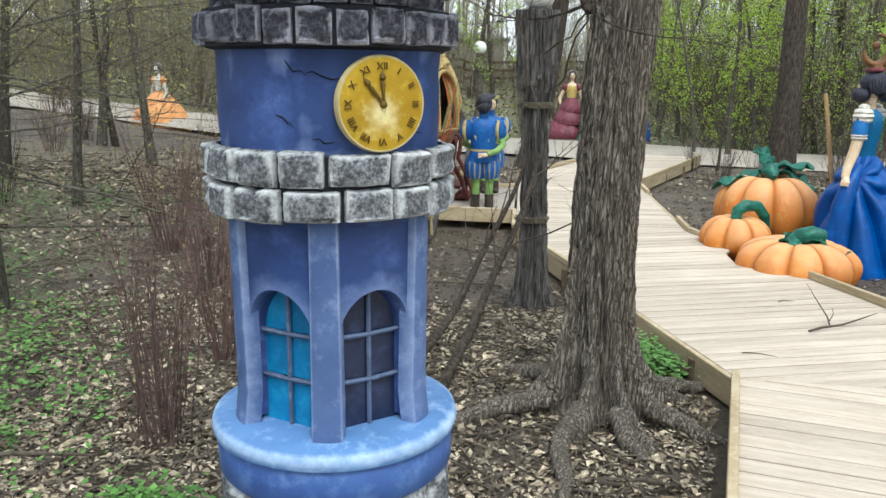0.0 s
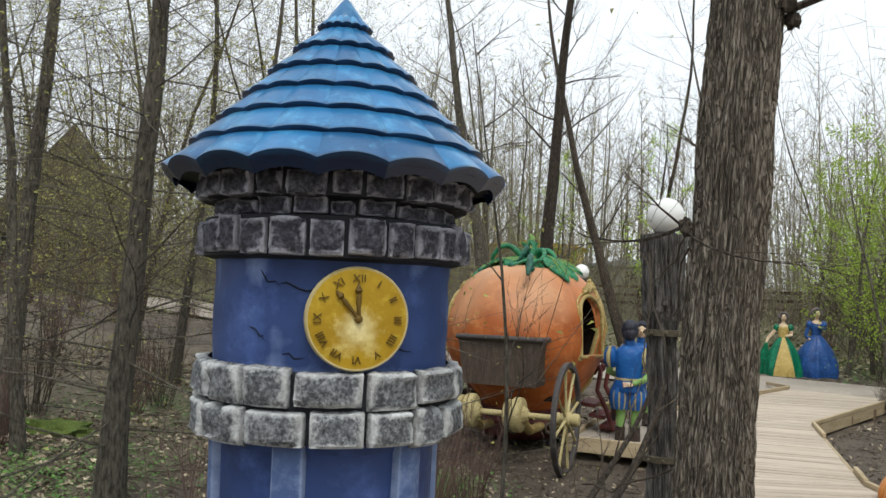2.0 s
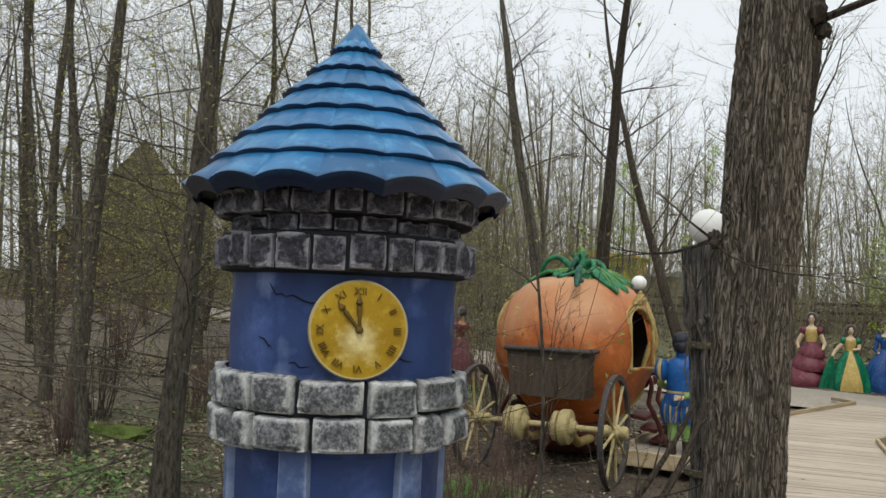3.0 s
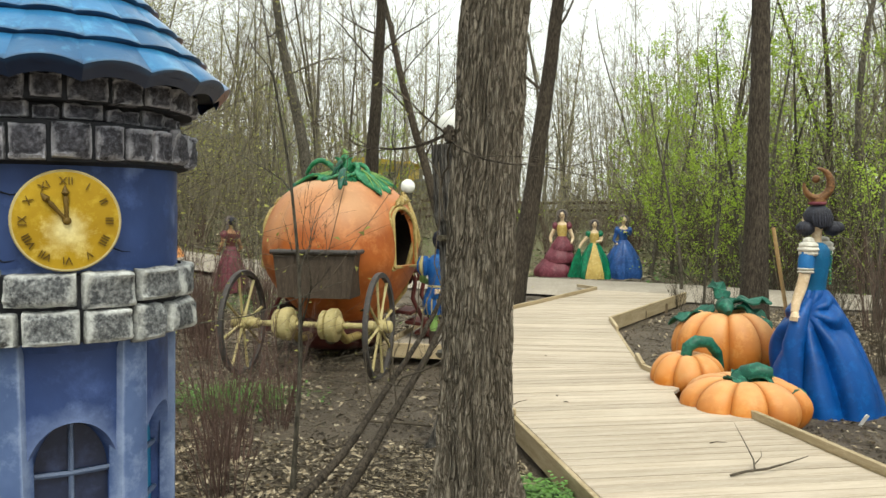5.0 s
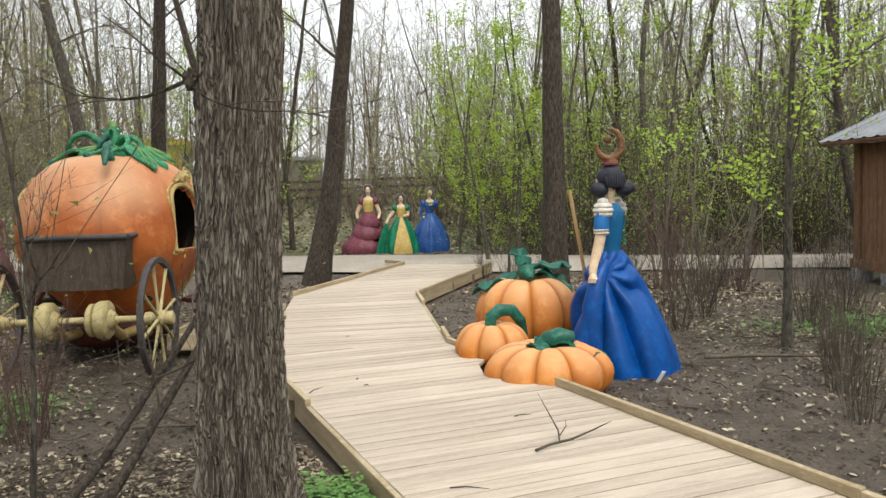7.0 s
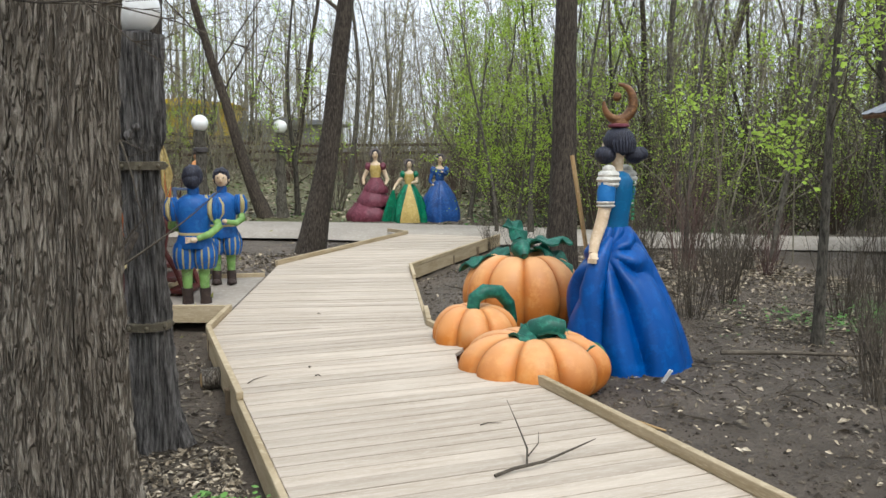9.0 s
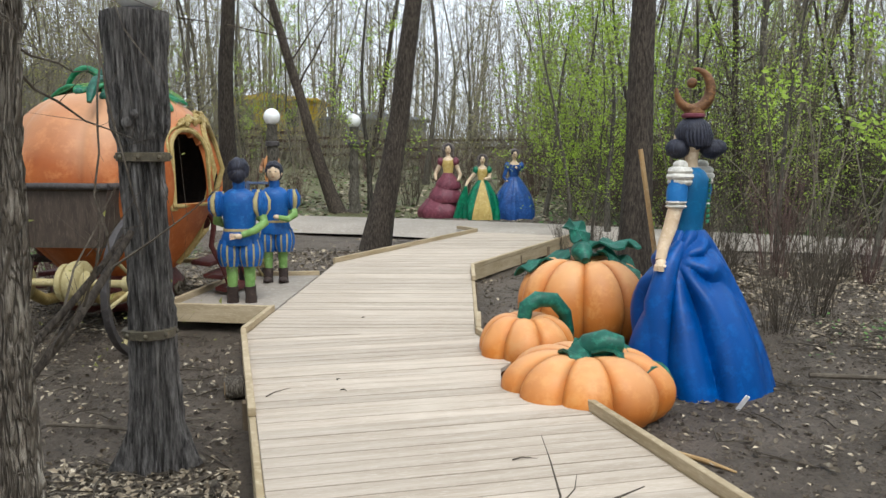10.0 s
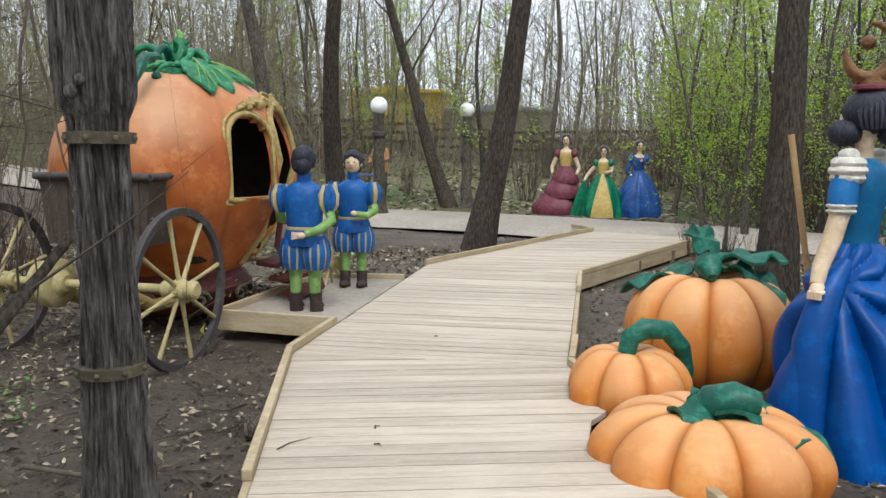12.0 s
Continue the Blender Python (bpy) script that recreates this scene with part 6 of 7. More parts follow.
def build_house(x, y, rz, w, d, h, rh, wall, roof, label):
    z0 = ground_height(x, y) - 0.1
    hs = thing("house", pose(x, y, z0, 0, 0, rz), label, "house")
    b = Mesh()
    b.box((w, d, h), pose(0, 0, h / 2), wall, 0.02)
    part("wall", b, hs, smooth=False)
    r = Mesh()
    o = 0.5
    v = [(-w / 2 - o, -d / 2 - o, h - 0.2), (w / 2 + o, -d / 2 - o, h - 0.2), (w / 2 + o, d / 2 + o, h - 0.2), (-w / 2 - o, d / 2 + o, h - 0.2), (0, -d / 2 - o, h + rh), (0, d / 2 + o, h + rh)]
    r.add(v, [(0, 4, 5, 3), (4, 1, 2, 5), (0, 1, 4), (2, 3, 5), (3, 2, 1, 0)], roof)
    part("roof", r, hs, smooth=False)
    for k in range(max(2, int(w / 2.2))):
        wn_ = Mesh()
        cx = -w / 2 + (k + 0.5) * w / max(2, int(w / 2.2))
        wn_.box((1.0, 0.1, 1.2), pose(0, 0, 0), FARGREY, 0.02)
        win = part("window", wn_, hs, smooth=False, at=pose(cx, -d / 2 - 0.02, h * 0.55))
        g = Mesh()
        g.box((0.85, 0.06, 1.05), pose(0, -0.05, 0), GLASSDARK, 0.01)
        part("pane", g, win, smooth=False)


build_house(-29.5, 33, 38, 7, 8, 1.9, 5.0, HUTWOOD, ROOFRED, "steep mossy-roofed brown house half hidden behind the trees")
build_house(-11.6, 60, 4, 6.4, 6, 3.0, 0.3, YELLOW, YELLOW, "long yellow pavilion far behind the trees")
build_house(-4.6, 61, 2, 7, 6, 2.4, 0.3, FARGREY, ROOFGREY, "long grey building far behind the trees")
build_house(-26, 62, 20, 8, 8, 4.5, 1.0, FARGREY, ROOFGREY, "pale grey building seen through the branches")


def build_fence():
    f = thing("fence", pose(0, 0, 0), "weathered rail fence on the bank behind the path", "fence")
    post = Mesh()
    post.box((0.1, 0.1, 1.3), Matrix.Identity(4), FENCE, 0.01)
    pme = post.data("post", False)
    rail = Mesh()
    rail.box((2.2, 0.05, 0.12), Matrix.Identity(4), FENCE, 0.01)
    rme = rail.data("rail", False)
    for k in range(18):
        x = -22 + k * 2.2
        y = 37 + 0.12 * x
        z = ground_height(x, y)
        part("post", pme, f, at=pose(x, y, z + 0.55))
        for dz in (0.4, 0.75, 1.1):
            part("rail", rme, f, at=pose(x + 1.1, y + 0.13, z + dz, 0, 0, 6.8))


build_fence()


# ---- woodland ----
def woodland_tree(seed, height, r, lean, first, count, leafy=0, fork=False, bark=BARKMID, level=2, buds=0.5, dead=False, wander=0.06):
    """Trunk and crown meshes of a bare spring tree."""
    rng = random.Random(seed)
    trunk, crown = Mesh(), Mesh()
    crown.leafmat = LEAF if leafy else BUD
    n = 14
    pts, p, d = [], Vector((0, 0, -0.15)), Vector((lean[0], lean[1], 1)).normalized()
    for k in range(n + 1):
        pts.append(p.copy())
        d = (d + Vector((rng.uniform(-1, 1), rng.uniform(-1, 1), 0)) * wander + Vector((0, 0, 0.03))).normalized()
        p = p + d * (height / n)
    rad = [r * (1 + 0.5 * math.exp(-k * 1.1)) * (1 - 0.82 * (k / n) ** 1.1) for k in range(n + 1)]
    trunk.tube(pts, rad, bark, 9)
    if fork:
        q = path_point(pts, 0.3)
        dd = Vector((rng.choice((-1, 1)) * 0.35, rng.uniform(-0.2, 0.2), 1)).normalized()
        fp = [q]
        for k in range(8):
            dd = (dd + Vector((rng.uniform(-1, 1), rng.uniform(-1, 1), 0.4)) * 0.06).normalized()
            fp.append(fp[-1] + dd * height * 0.08)
        trunk.tube(fp, [r * 0.6 * (1 - 0.09 * k) for k in range(9)], bark, 8)
    for k in range(count):
        f = lerp(first, 0.98, (k + rng.random()) / count)
        a = rng.uniform(0, 2 * math.pi)
        o = path_point(pts, f)
        ln = height * lerp(0.36 if dead else 0.30, 0.10, f) * rng.uniform(0.6, 1.2)
        dd = Vector((math.cos(a), math.sin(a), rng.uniform(-0.35, 0.4) if dead else rng.uniform(0.3, 1.1))).normalized()
        limb(crown, o, dd, ln, max(0.006, r * (0.10 if dead else 0.24) * (1.1 - f)), level, rng, bark, TWIG, crown, 0.05 if leafy else 0.034, 2.3 if leafy else buds)
    return trunk.data("trunk"), crown.data("crown", False)


def plant(name, meshes, x, y, rz, s, label, category="tree", group="woodland trees"):
    t = thing(name, pose(x, y, ground_height(x, y), 0, 0, rz) @ Matrix.Scale(s, 4), label, category, group)
    t.matrix_basis = pose(x, y, ground_height(x, y), 0, 0, rz) @ Matrix.Scale(s, 4)
    part("trunk", meshes[0], t)
    part("crown", meshes[1], t)
    return t


# trees that stand close enough to know
plant("tree", woodland_tree(11, 10, 0.095, (0.03, 0), 0.06, 120, bark=BARKMID, buds=0.3, dead=True), -3.5, 5.5, 0, 1, "grey tree with many dead side branches near the tower")
plant("tree", woodland_tree(12, 9, 0.10, (0.12, 0.02), 0.08, 56, bark=BARKMID, buds=0.3, dead=True), -6.35, 7.1, 0, 1, "curved grey tree with low crooked branches")
twiggy = woodland_tree(21, 9.5, 0.065, (-0.06, 0.03), 0.07, 60, bark=BARKMID, buds=0.6, dead=True)
for x, y, rz, sc in ((-5.4, 6.5, 40, 0.9), (-7.9, 8.2, 160, 1.05), (-6.6, 10.4, 280, 1.0), (-9.6, 9.6, 70, 1.1), (-4.9, 9.2, 200, 0.8), (-8.6, 12.0, 330, 1.1), (-11.5, 11.0, 120, 1.15), (-5.6, 12.8, 15, 1.0), (-7.4, 14.5, 250, 1.1), (-10.4, 14.0, 180, 1.2)):
    plant("tree", twiggy, x, y, rz, sc, "thin grey tree with a tangle of level dead twigs")
plant("tree", woodland_tree(13, 11, 0.19, (0.22, 0.05), 0.35, 14, bark=BARKDARK), 0.55, 15.2, 0, 1, "dark leaning tree beyond the boardwalk bend")
plant("tree", woodland_tree(14, 13, 0.165, (0.06, 0), 0.4, 14, bark=BARKDARK), 3.98, 11.5, 0, 1, "thick dark trunk behind the pumpkins")
plant("tree", woodland_tree(15, 12, 0.18, (-0.13, 0), 0.4, 14, bark=BARKDARK), -2.65, 18.6, 0, 1, "straight dark tree behind the coach")
plant("tree", woodland_tree(16, 12, 0.17, (-0.10, 0), 0.4, 12, bark=BARKMID), -4.25, 19.5, 0, 1, "leaning dark tree behind the coach")
plant("tree", woodland_tree(17, 11, 0.15, (-0.42, 0.0), 0.3, 14, bark=BARKDARK), -1.1, 22.2, 0, 1, "strongly leaning tree behind the path lamps")
plant("sapling", woodland_tree(18, 5.2, 0.045, (0.06, 0.0), 0.22, 18, leafy=1, bark=BARKMID, level=1), 5.47, 8.25, 0, 1, "slim young tree with fresh green leaves", "sapling", "saplings")
plant("sapling", woodland_tree(19, 3.6, 0.016, (0.04, 0.0), 0.2, 8, bark=BARKMID, level=2, buds=0), -0.36, 5.05, 0, 1, "thin bare sapling in front of the coach", "sapling", "saplings")

rng = random.Random(77)
bare = [woodland_tree(100 + k, rng.uniform(9, 13), rng.uniform(0.05, 0.11), (rng.uniform(-0.12, 0.12), rng.uniform(-0.1, 0.1)), rng.uniform(0.1, 0.25), 24, buds=0.55, wander=0.1, fork=k % 2 == 0, bark=BARKMID if k % 3 else BARKDARK) for k in range(7)]
green = [woodland_tree(200 + k, rng.uniform(5.5, 8), rng.uniform(0.04, 0.07), (rng.uniform(-0.15, 0.15), 0), 0.12, 20, leafy=1, bark=BARKMID, level=1, wander=0.1) for k in range(4)]


def shrub_mesh(seed, h, spread, stems, material):
    rr = random.Random(seed)
    m, tw = Mesh(), Mesh()
    for _ in range(stems):
        a, d0 = rr.uniform(0, 6.28), rr.uniform(0, 0.18)
        p = Vector((d0 * math.cos(a), d0 * math.sin(a), -0.05))
        d = Vector((math.cos(a) * spread * rr.random(), math.sin(a) * spread * rr.random(), 1)).normalized()
        hh = h * rr.uniform(0.5, 1.1)
        pts = [p]
        for k in range(5):
            d = (d + Vector((rr.uniform(-1, 1), rr.uniform(-1, 1), 0.3)) * 0.13).normalized()
            pts.append(pts[-1] + d * hh / 5)
        m.tube(pts, [0.006, 0.0055, 0.005, 0.004, 0.003, 0.0015], material, 3, cap=False)
        for _k in range(7):
            o = path_point(pts, rr.uniform(0.25, 1))
            dd = (d + Vector((rr.uniform(-1, 1), rr.uniform(-1, 1), rr.uniform(-0.2, 0.8))) * 0.8).normalized()
            e = o + dd * rr.uniform(0.08, 0.35) * h * 0.6
            tw.ribbon(o, e, 0.003, 0, material)
            tw.ribbon(o.lerp(e, 0.5), o.lerp(e, 0.5) + (dd + Vector((rr.uniform(-1, 1), rr.uniform(-1, 1), 0.3))).normalized() * 0.12 * h, 0.002, 0, material)
    return m.data("stems", False), tw.data("twigs", False)


shrubs = [shrub_mesh(300 + k, 1.35, 0.38, 36, REDTWIG if k != 4 else TWIG) for k in range(5)]


def in_clear(x, y):
    """Keep the boardwalk, paths, props and the sight lines between them open."""
    if -0.9 < x < 4.4 and y < 22:
        return True
    if x < -0.9 and y < 14.5 and x > -3.6:
        return True
    if abs(y - 17.8 + 0.33 * x) < 2.2 and x < 5:
        return True
    if x > 4 and 13.2 < y - 0 < 17.2 and x < 20:
        return abs(y - (16.6 - 0.32 * (x - 6))) < 1.3
    if 7.4 < x < 13.5 and 10 < y < 14.6:
        return True
    if 4 <= x < 7 and y < 12:
        return True
    return y < 1 and abs(x) < 4


def in_vista(x, y):
    """The open slope behind the path, up to the fence and the yellow pavilion."""
    return y > 19 and -0.30 < (x - 2.2) / (y - 3.0) < -0.05


count = 0
while count < 112:
    x, y = (rng.uniform(-30, 30), rng.uniform(-6, 46)) if count < 96 else (rng.uniform(5, 28), rng.uniform(16, 38))
    if in_clear(x, y) or (x > -3 and y < 9 and x < 7) or (-9 < x < 5 and 17 < y < 22) or (-10.5 < x < -3 and y < 13.5):
        continue
    if (1 < x < 4 and y < 24) or (in_vista(x, y) and (y < 27 or rng.random() < 0.35)):
        continue
    plant("tree", bare[rng.randrange(7)], x, y, rng.uniform(0, 360), rng.uniform(0.75, 1.25), "bare grey woodland tree in early spring")
    count += 1
count = 0
while count < 84:
    x, y = (rng.uniform(4, 26), rng.uniform(10, 40)) if count < 78 else (rng.uniform(-25, 2), rng.uniform(22, 40))
    if in_clear(x, y):
        continue
    plant("sapling", green[rng.randrange(4)], x, y, rng.uniform(0, 360), rng.uniform(0.7, 1.2), "slender tree breaking into pale green leaf", "sapling", "saplings")
    count += 1
for x, y, s in ((4.0, 17.2, 0.8), (4.6, 16.9, 0.9), (5.3, 17.6, 1.0), (3.9, 21.5, 0.9), (5.6, 20.5, 1.0), (4.1, 15.6, 0.55), (6.2, 18.8, 1.0), (7.2, 19.5, 1.1), (4.6, 22.5, 1.0)):
    plant("sapling", green[rng.randrange(4)], x, y, rng.uniform(0, 360), s, "slender tree breaking into pale green leaf", "sapling", "saplings")


def shrub(x, y, s, k):
    ob = thing("shrub", pose(x, y, ground_height(x, y), 0, 0, rng.uniform(0, 360)) @ Matrix.Scale(s, 4), "leggy bare shrub with thin " + ("grey" if k % 5 == 4 else "reddish-brown") + " stems", "shrub", "bare shrubs")
    for name, me in zip(("stem_clump", "twig_spray"), shrubs[k % 5]):
        tagged(part(name, me, ob), kind="stuff")


for k, (x, y, s) in enumerate(((-1.28, 3.55, 0.82), (-1.4, 4.7, 0.9), (-1.0, 5.6, 0.85), (-0.75, 4.9, 0.7), (-2.1, 6.4, 0.9), (-3.0, 7.6, 1.0), (-0.95, 6.6, 0.75), (-2.8, 9.3, 1.0), (-3.4, 10.5, 1.1), (-3.0, 12.0, 1.1),
                              (5.0, 6.6, 0.8), (5.35, 7.2, 0.8), (4.7, 5.9, 0.65), (5.9, 5.3, 0.9), (6.9, 7.4, 0.9), (4.9, 9.6, 0.9), (5.6, 10.4, 1.0), (6.4, 9.4, 0.9), (7.2, 10.0, 1.0), (4.6, 11.0, 0.8), (5.2, 12.2, 1.0), (6.2, 12.0, 1.0), (7.0, 13.0, 0.9),
                              (3.9, 14.2, 0.7), (4.2, 13.4, 0.7), (3.6, 15.4, 0.6), (5.6, 13.7, 0.9), (6.8, 4.6, 1.0))):
    shrub(x, y, s * (0.85 if x > 3 else 1), 4 if x > 3 else k % 4)
n = 0
while n < 72:
    x, y = rng.uniform(-16, 18), rng.uniform(3, 32)
    if in_clear(x, y) or (-9.5 < x < 4.5 and 16.5 < y < 21.5) or (x < 6 and x > -1.5 and y < 17):
        continue
    shrub(x, y, rng.uniform(0.7, 1.3), n)
    n += 1

# two dark stems that lean across in front of the lamp post
for k, (a, b, r) in enumerate((((-0.1, 4.45, 0.02), (0.46, 6.05, 0.98), 0.026), ((0.08, 4.5, 0.0), (0.56, 5.95, 1.02), 0.03))):
    m = Mesh()
    A, B = Vector(a), Vector(b)
    pts = [A.lerp(B, f) + Vector((0, 0, -0.12 * math.sin(f * math.pi))) + Vector((0.015 * math.sin(f * 9 + k), 0, 0)) for f in [q / 10 for q in range(11)]]
    pts.insert(0, A + Vector((-0.12, -0.4, -0.25)))
    m.tube(pts, [r * 1.2] + [r * (1 - 0.45 * q / 10) for q in range(11)], BARKDARK, 10)
    rr = random.Random(60 + k)
    for q in range(5):
        o = path_point(pts, 0.5 + 0.1 * q)
        limb(m, o, Vector((rr.uniform(-1, 1), rr.uniform(-0.4, 0.4), 0.8)).normalized(), rr.uniform(0.3, 0.7), 0.007, 1, rr, BARKDARK, TWIG)
    solid("fallen_branch", m, "dark dead branch leaning against the lamp post", "branch", "leaning branches")

# ground cover
def scatter(name, label, category, count, region, make, material):
    rr = random.Random(name)
    m = Mesh()
    m.leafmat = material
    for _ in range(count):
        x, y = region(rr)
        make(m, x, y, rr)
    solid(name, m, label, category, kind="stuff", smooth=False)


def on_deck(x, y):
    if y < 4.28:
        return x > -0.3 + (y + 3.2) * 0.258 - 0.1 and x < 5.9 - (y + 1.4) * 0.38
    if y < 8.4:
        return 1.63 - (y - 4.28) * 0.304 - 0.1 < x < 3.65 - (y - 4.2) * 0.34
    if y < 12.4:
        return (-0.7 if 9.2 < y < 11.6 else 0.3) < x < 2.25
    return 0.3 + (y - 12.4) * 0.42 < x < 2.3 + (y - 12.1) * 0.42 and y < 17


def litter_spot(rr):
    while True:
        k = rr.random()
        x, y = (rr.uniform(-3.2, 1.6), rr.uniform(1.5, 6.2)) if k < 0.3 else (rr.uniform(-7, 8), rr.uniform(0.8, 15)) if k < 0.65 else (rr.uniform(-10, -1), rr.uniform(2, 13)) if k < 0.84 else (rr.uniform(3.4, 8), rr.uniform(4, 14)) if k < 0.92 else (rr.uniform(-14, 14), rr.uniform(2, 30))
        dens = 0.35 + 0.65 * smooth01(noise.noise(Vector((x * 0.5, y * 0.5, 5))) * 1.6 + 0.45)
        muddy = (2 < x < 5.2 and 4 < y < 13) or (-1.2 < x < 0.9 and 5.6 < y < 9)
        if on_deck(x, y) or rr.random() > dens or (muddy and rr.random() < (0.75 if x > 1.5 else 0.2)):
            continue
        return x, y


def make_litter(m, x, y, rr):
    s = rr.uniform(0.008, 0.028) * (1.6 if rr.random() < 0.14 else 1) * (1.5 if x < -4 or y > 11 else 1)
    p = Vector((x, y, ground_height(x, y) + rr.uniform(0.004, 0.02)))
    u = Vector((rr.gauss(0, 1), rr.gauss(0, 1), rr.gauss(0, 0.35))).normalized()
    w = u.cross(Vector((rr.gauss(0, 0.4), rr.gauss(0, 0.4), 1))).normalized() * s * 0.5
    u = u * s
    m.add([p - u, p + w + Vector((0, 0, s * 0.25)), p + u, p - w + Vector((0, 0, s * 0.2))], [(0, 1, 2), (0, 2, 3)], LITTER)


scatter("leaf_litter", "curled dry brown leaves strewn over the woodland soil", "leaf litter", 92000, litter_spot, make_litter, LITTER)


def bank_spot(rr):
    while True:
        x, y = rr.uniform(-14, 12), 19 + 17 * rr.random() ** 1.5
        if not on_deck(x, y) and abs(y - 17.8 + 0.33 * x) > 1.7 and noise.noise(Vector((x * 0.5, y * 0.5, 11))) > -0.3:
            return x, y


def make_bank_litter(m, x, y, rr):
    s = rr.uniform(0.03, 0.09)
    p = Vector((x, y, ground_height(x, y) + rr.uniform(0.01, 0.05)))
    a = rr.uniform(0, 6.28)
    u = Vector((math.cos(a), math.sin(a), rr.uniform(-0.3, 0.5))) * s
    w = u.cross(Vector((rr.gauss(0, 0.5), rr.gauss(0, 0.5), 1))).normalized() * s * 0.5
    m.add([p - u, p + w, p + u, p - w], [(0, 1, 2, 3)], LITTER if rr.random() < 0.72 else HERB if rr.random() < 0.45 else CLOD)


scatter("bank_litter", "old leaves and grass tufts covering the far slope", "leaf litter", 15000, bank_spot, make_bank_litter, LITTER)


def make_stick(m, x, y, rr):
    a, ln = rr.uniform(0, 6.28), rr.uniform(0.06, 0.4)
    d = Vector((math.cos(a), math.sin(a), 0))
    p = Vector((x, y, ground_height(x, y) + 0.012))
    q = p + d * ln
    q.z = ground_height(q.x, q.y) + 0.015
    if not on_deck(q.x, q.y):
        m.tube([p, p.lerp(q, 0.5) + Vector((rr.gauss(0, 0.02), rr.gauss(0, 0.02), 0.012)), q], [0.006, 0.005, 0.002], TWIG, 3)


scatter("fallen_twigs", "small fallen twigs lying on the soil", "twigs", 6400, litter_spot, make_stick, TWIG)


def clod_spot(rr):
    while True:
        x, y = rr.uniform(-5, 7), rr.uniform(1.2, 15.5)
        if not on_deck(x, y) and math.hypot(x - TX, y - TY) > 0.36:
            return x, y


def make_clod(m, x, y, rr):
    s = rr.uniform(0.005, 0.022) * (0.5 + 0.9 * rr.random() ** 2)
    c = Vector((x, y, ground_height(x, y) + s * 0.2))
    p = [c + Vector((s * rr.uniform(0.6, 1.4), 0, rr.uniform(-0.2, 0.2) * s)), c + Vector((0, s * rr.uniform(0.6, 1.4), 0)), c - Vector((s * rr.uniform(0.6, 1.4), 0, 0)), c - Vector((0, s * rr.uniform(0.6, 1.4), 0)), c + Vector((rr.gauss(0, 0.3) * s, rr.gauss(0, 0.3) * s, s * rr.uniform(0.5, 1.0)))]
    m.add(p, [(0, 1, 4), (1, 2, 4), (2, 3, 4), (3, 0, 4)], CLOD)


scatter("soil_clods", "loose dark clods of trodden soil", "soil", 34000, clod_spot, make_clod, CLOD)


def herb_spot(rr):
    while True:
        c = rr.choice(((-2.6, 3.4, 0.9), (-3.4, 4.6, 1.0), (-2.2, 2.2, 0.5), (-4.6, 6.0, 1.2), (1.2, 4.9, 0.28), (-1.6, 7.2, 0.5), (6.8, 8.8, 1.0), (-3.5, 14, 1.5), (-3.2, 23.5, 1.2), (5.5, 22, 2), (-5.5, 9, 1.6), (8.0, 18.4, 2.0), (-1.0, 2.7, 0.2)))
        x, y = rr.gauss(c[0], c[2] * 0.55), rr.gauss(c[1], c[2] * 0.55)
        if not on_deck(x, y) and math.hypot(x - TX, y - TY) > 0.4:
            return x, y


def make_herb(m, x, y, rr):
    z = ground_height(x, y)
    for _ in range(8):
        p = Vector((x + rr.gauss(0, 0.045), y + rr.gauss(0, 0.045), z + rr.uniform(0.02, 0.15)))
        s = rr.uniform(0.018, 0.045)
        a = rr.uniform(0, 6.28)
        u = Vector((math.cos(a), math.sin(a), rr.uniform(-0.2, 0.5))) * s
        w = u.cross(Vector((0, 0, 1))).normalized() * s * 0.4
        m.add([p, p + u * 0.5 + w, p + u, p + u * 0.5 - w], [(0, 1, 2, 3)], HERB)


scatter("ground_herbs", "fresh green low herbs in patches on the soil", "herbs", 4200, herb_spot, make_herb, HERB)


def far_spot(rr):
    a = rr.uniform(0, 2 * math.pi)
    d = rr.uniform(42, 85)
    return 1 + d * math.cos(a), 8 + d * math.sin(a)


def make_far_tree(m, x, y, rr):
    z = ground_height(x, y) - 0.2
    h, r = rr.uniform(11, 19), rr.uniform(0.07, 0.17)
    top = Vector((x + rr.gauss(0, 0.8), y + rr.gauss(0, 0.8), z + h))
    a = Vector((x, y, z))
    m.ribbon(a, top, r, 0, FARTWIG)
    for _ in range(34):
        f = rr.uniform(0.12, 1)
        o = a.lerp(top, f)
        ang = rr.uniform(0, 6.28)
        ln = h * 0.26 * (1.15 - f) * rr.uniform(0.5, 1.3) + 0.4
        e = o + Vector((math.cos(ang), math.sin(ang), rr.uniform(0.3, 1.4))) * ln * 0.7
        m.ribbon(o, e, r * 0.22, 0, FARTWIG)
        for _k in range(2):
            o2 = o.lerp(e, rr.uniform(0.3, 0.9))
            m.ribbon(o2, o2 + Vector((rr.gauss(0, 0.5), rr.gauss(0, 0.5), rr.uniform(0.2, 1))) * 0.9, r * 0.16, 0, BUD if rr.random() < 0.45 else FARTWIG)


scatter("far_woods", "dense bare grey woods closing the distance", "woods", 980, far_spot, make_far_tree, FARTWIG)


def brush_spot(rr):
    while True:
        a, d = rr.uniform(0.0, math.pi), rr.uniform(27, 46)
        x, y = 1 + d * math.cos(a), 8 + d * math.sin(a)
        if not in_vista(x, y) or (y > 34 and rr.random() < 0.7):
            return x, y


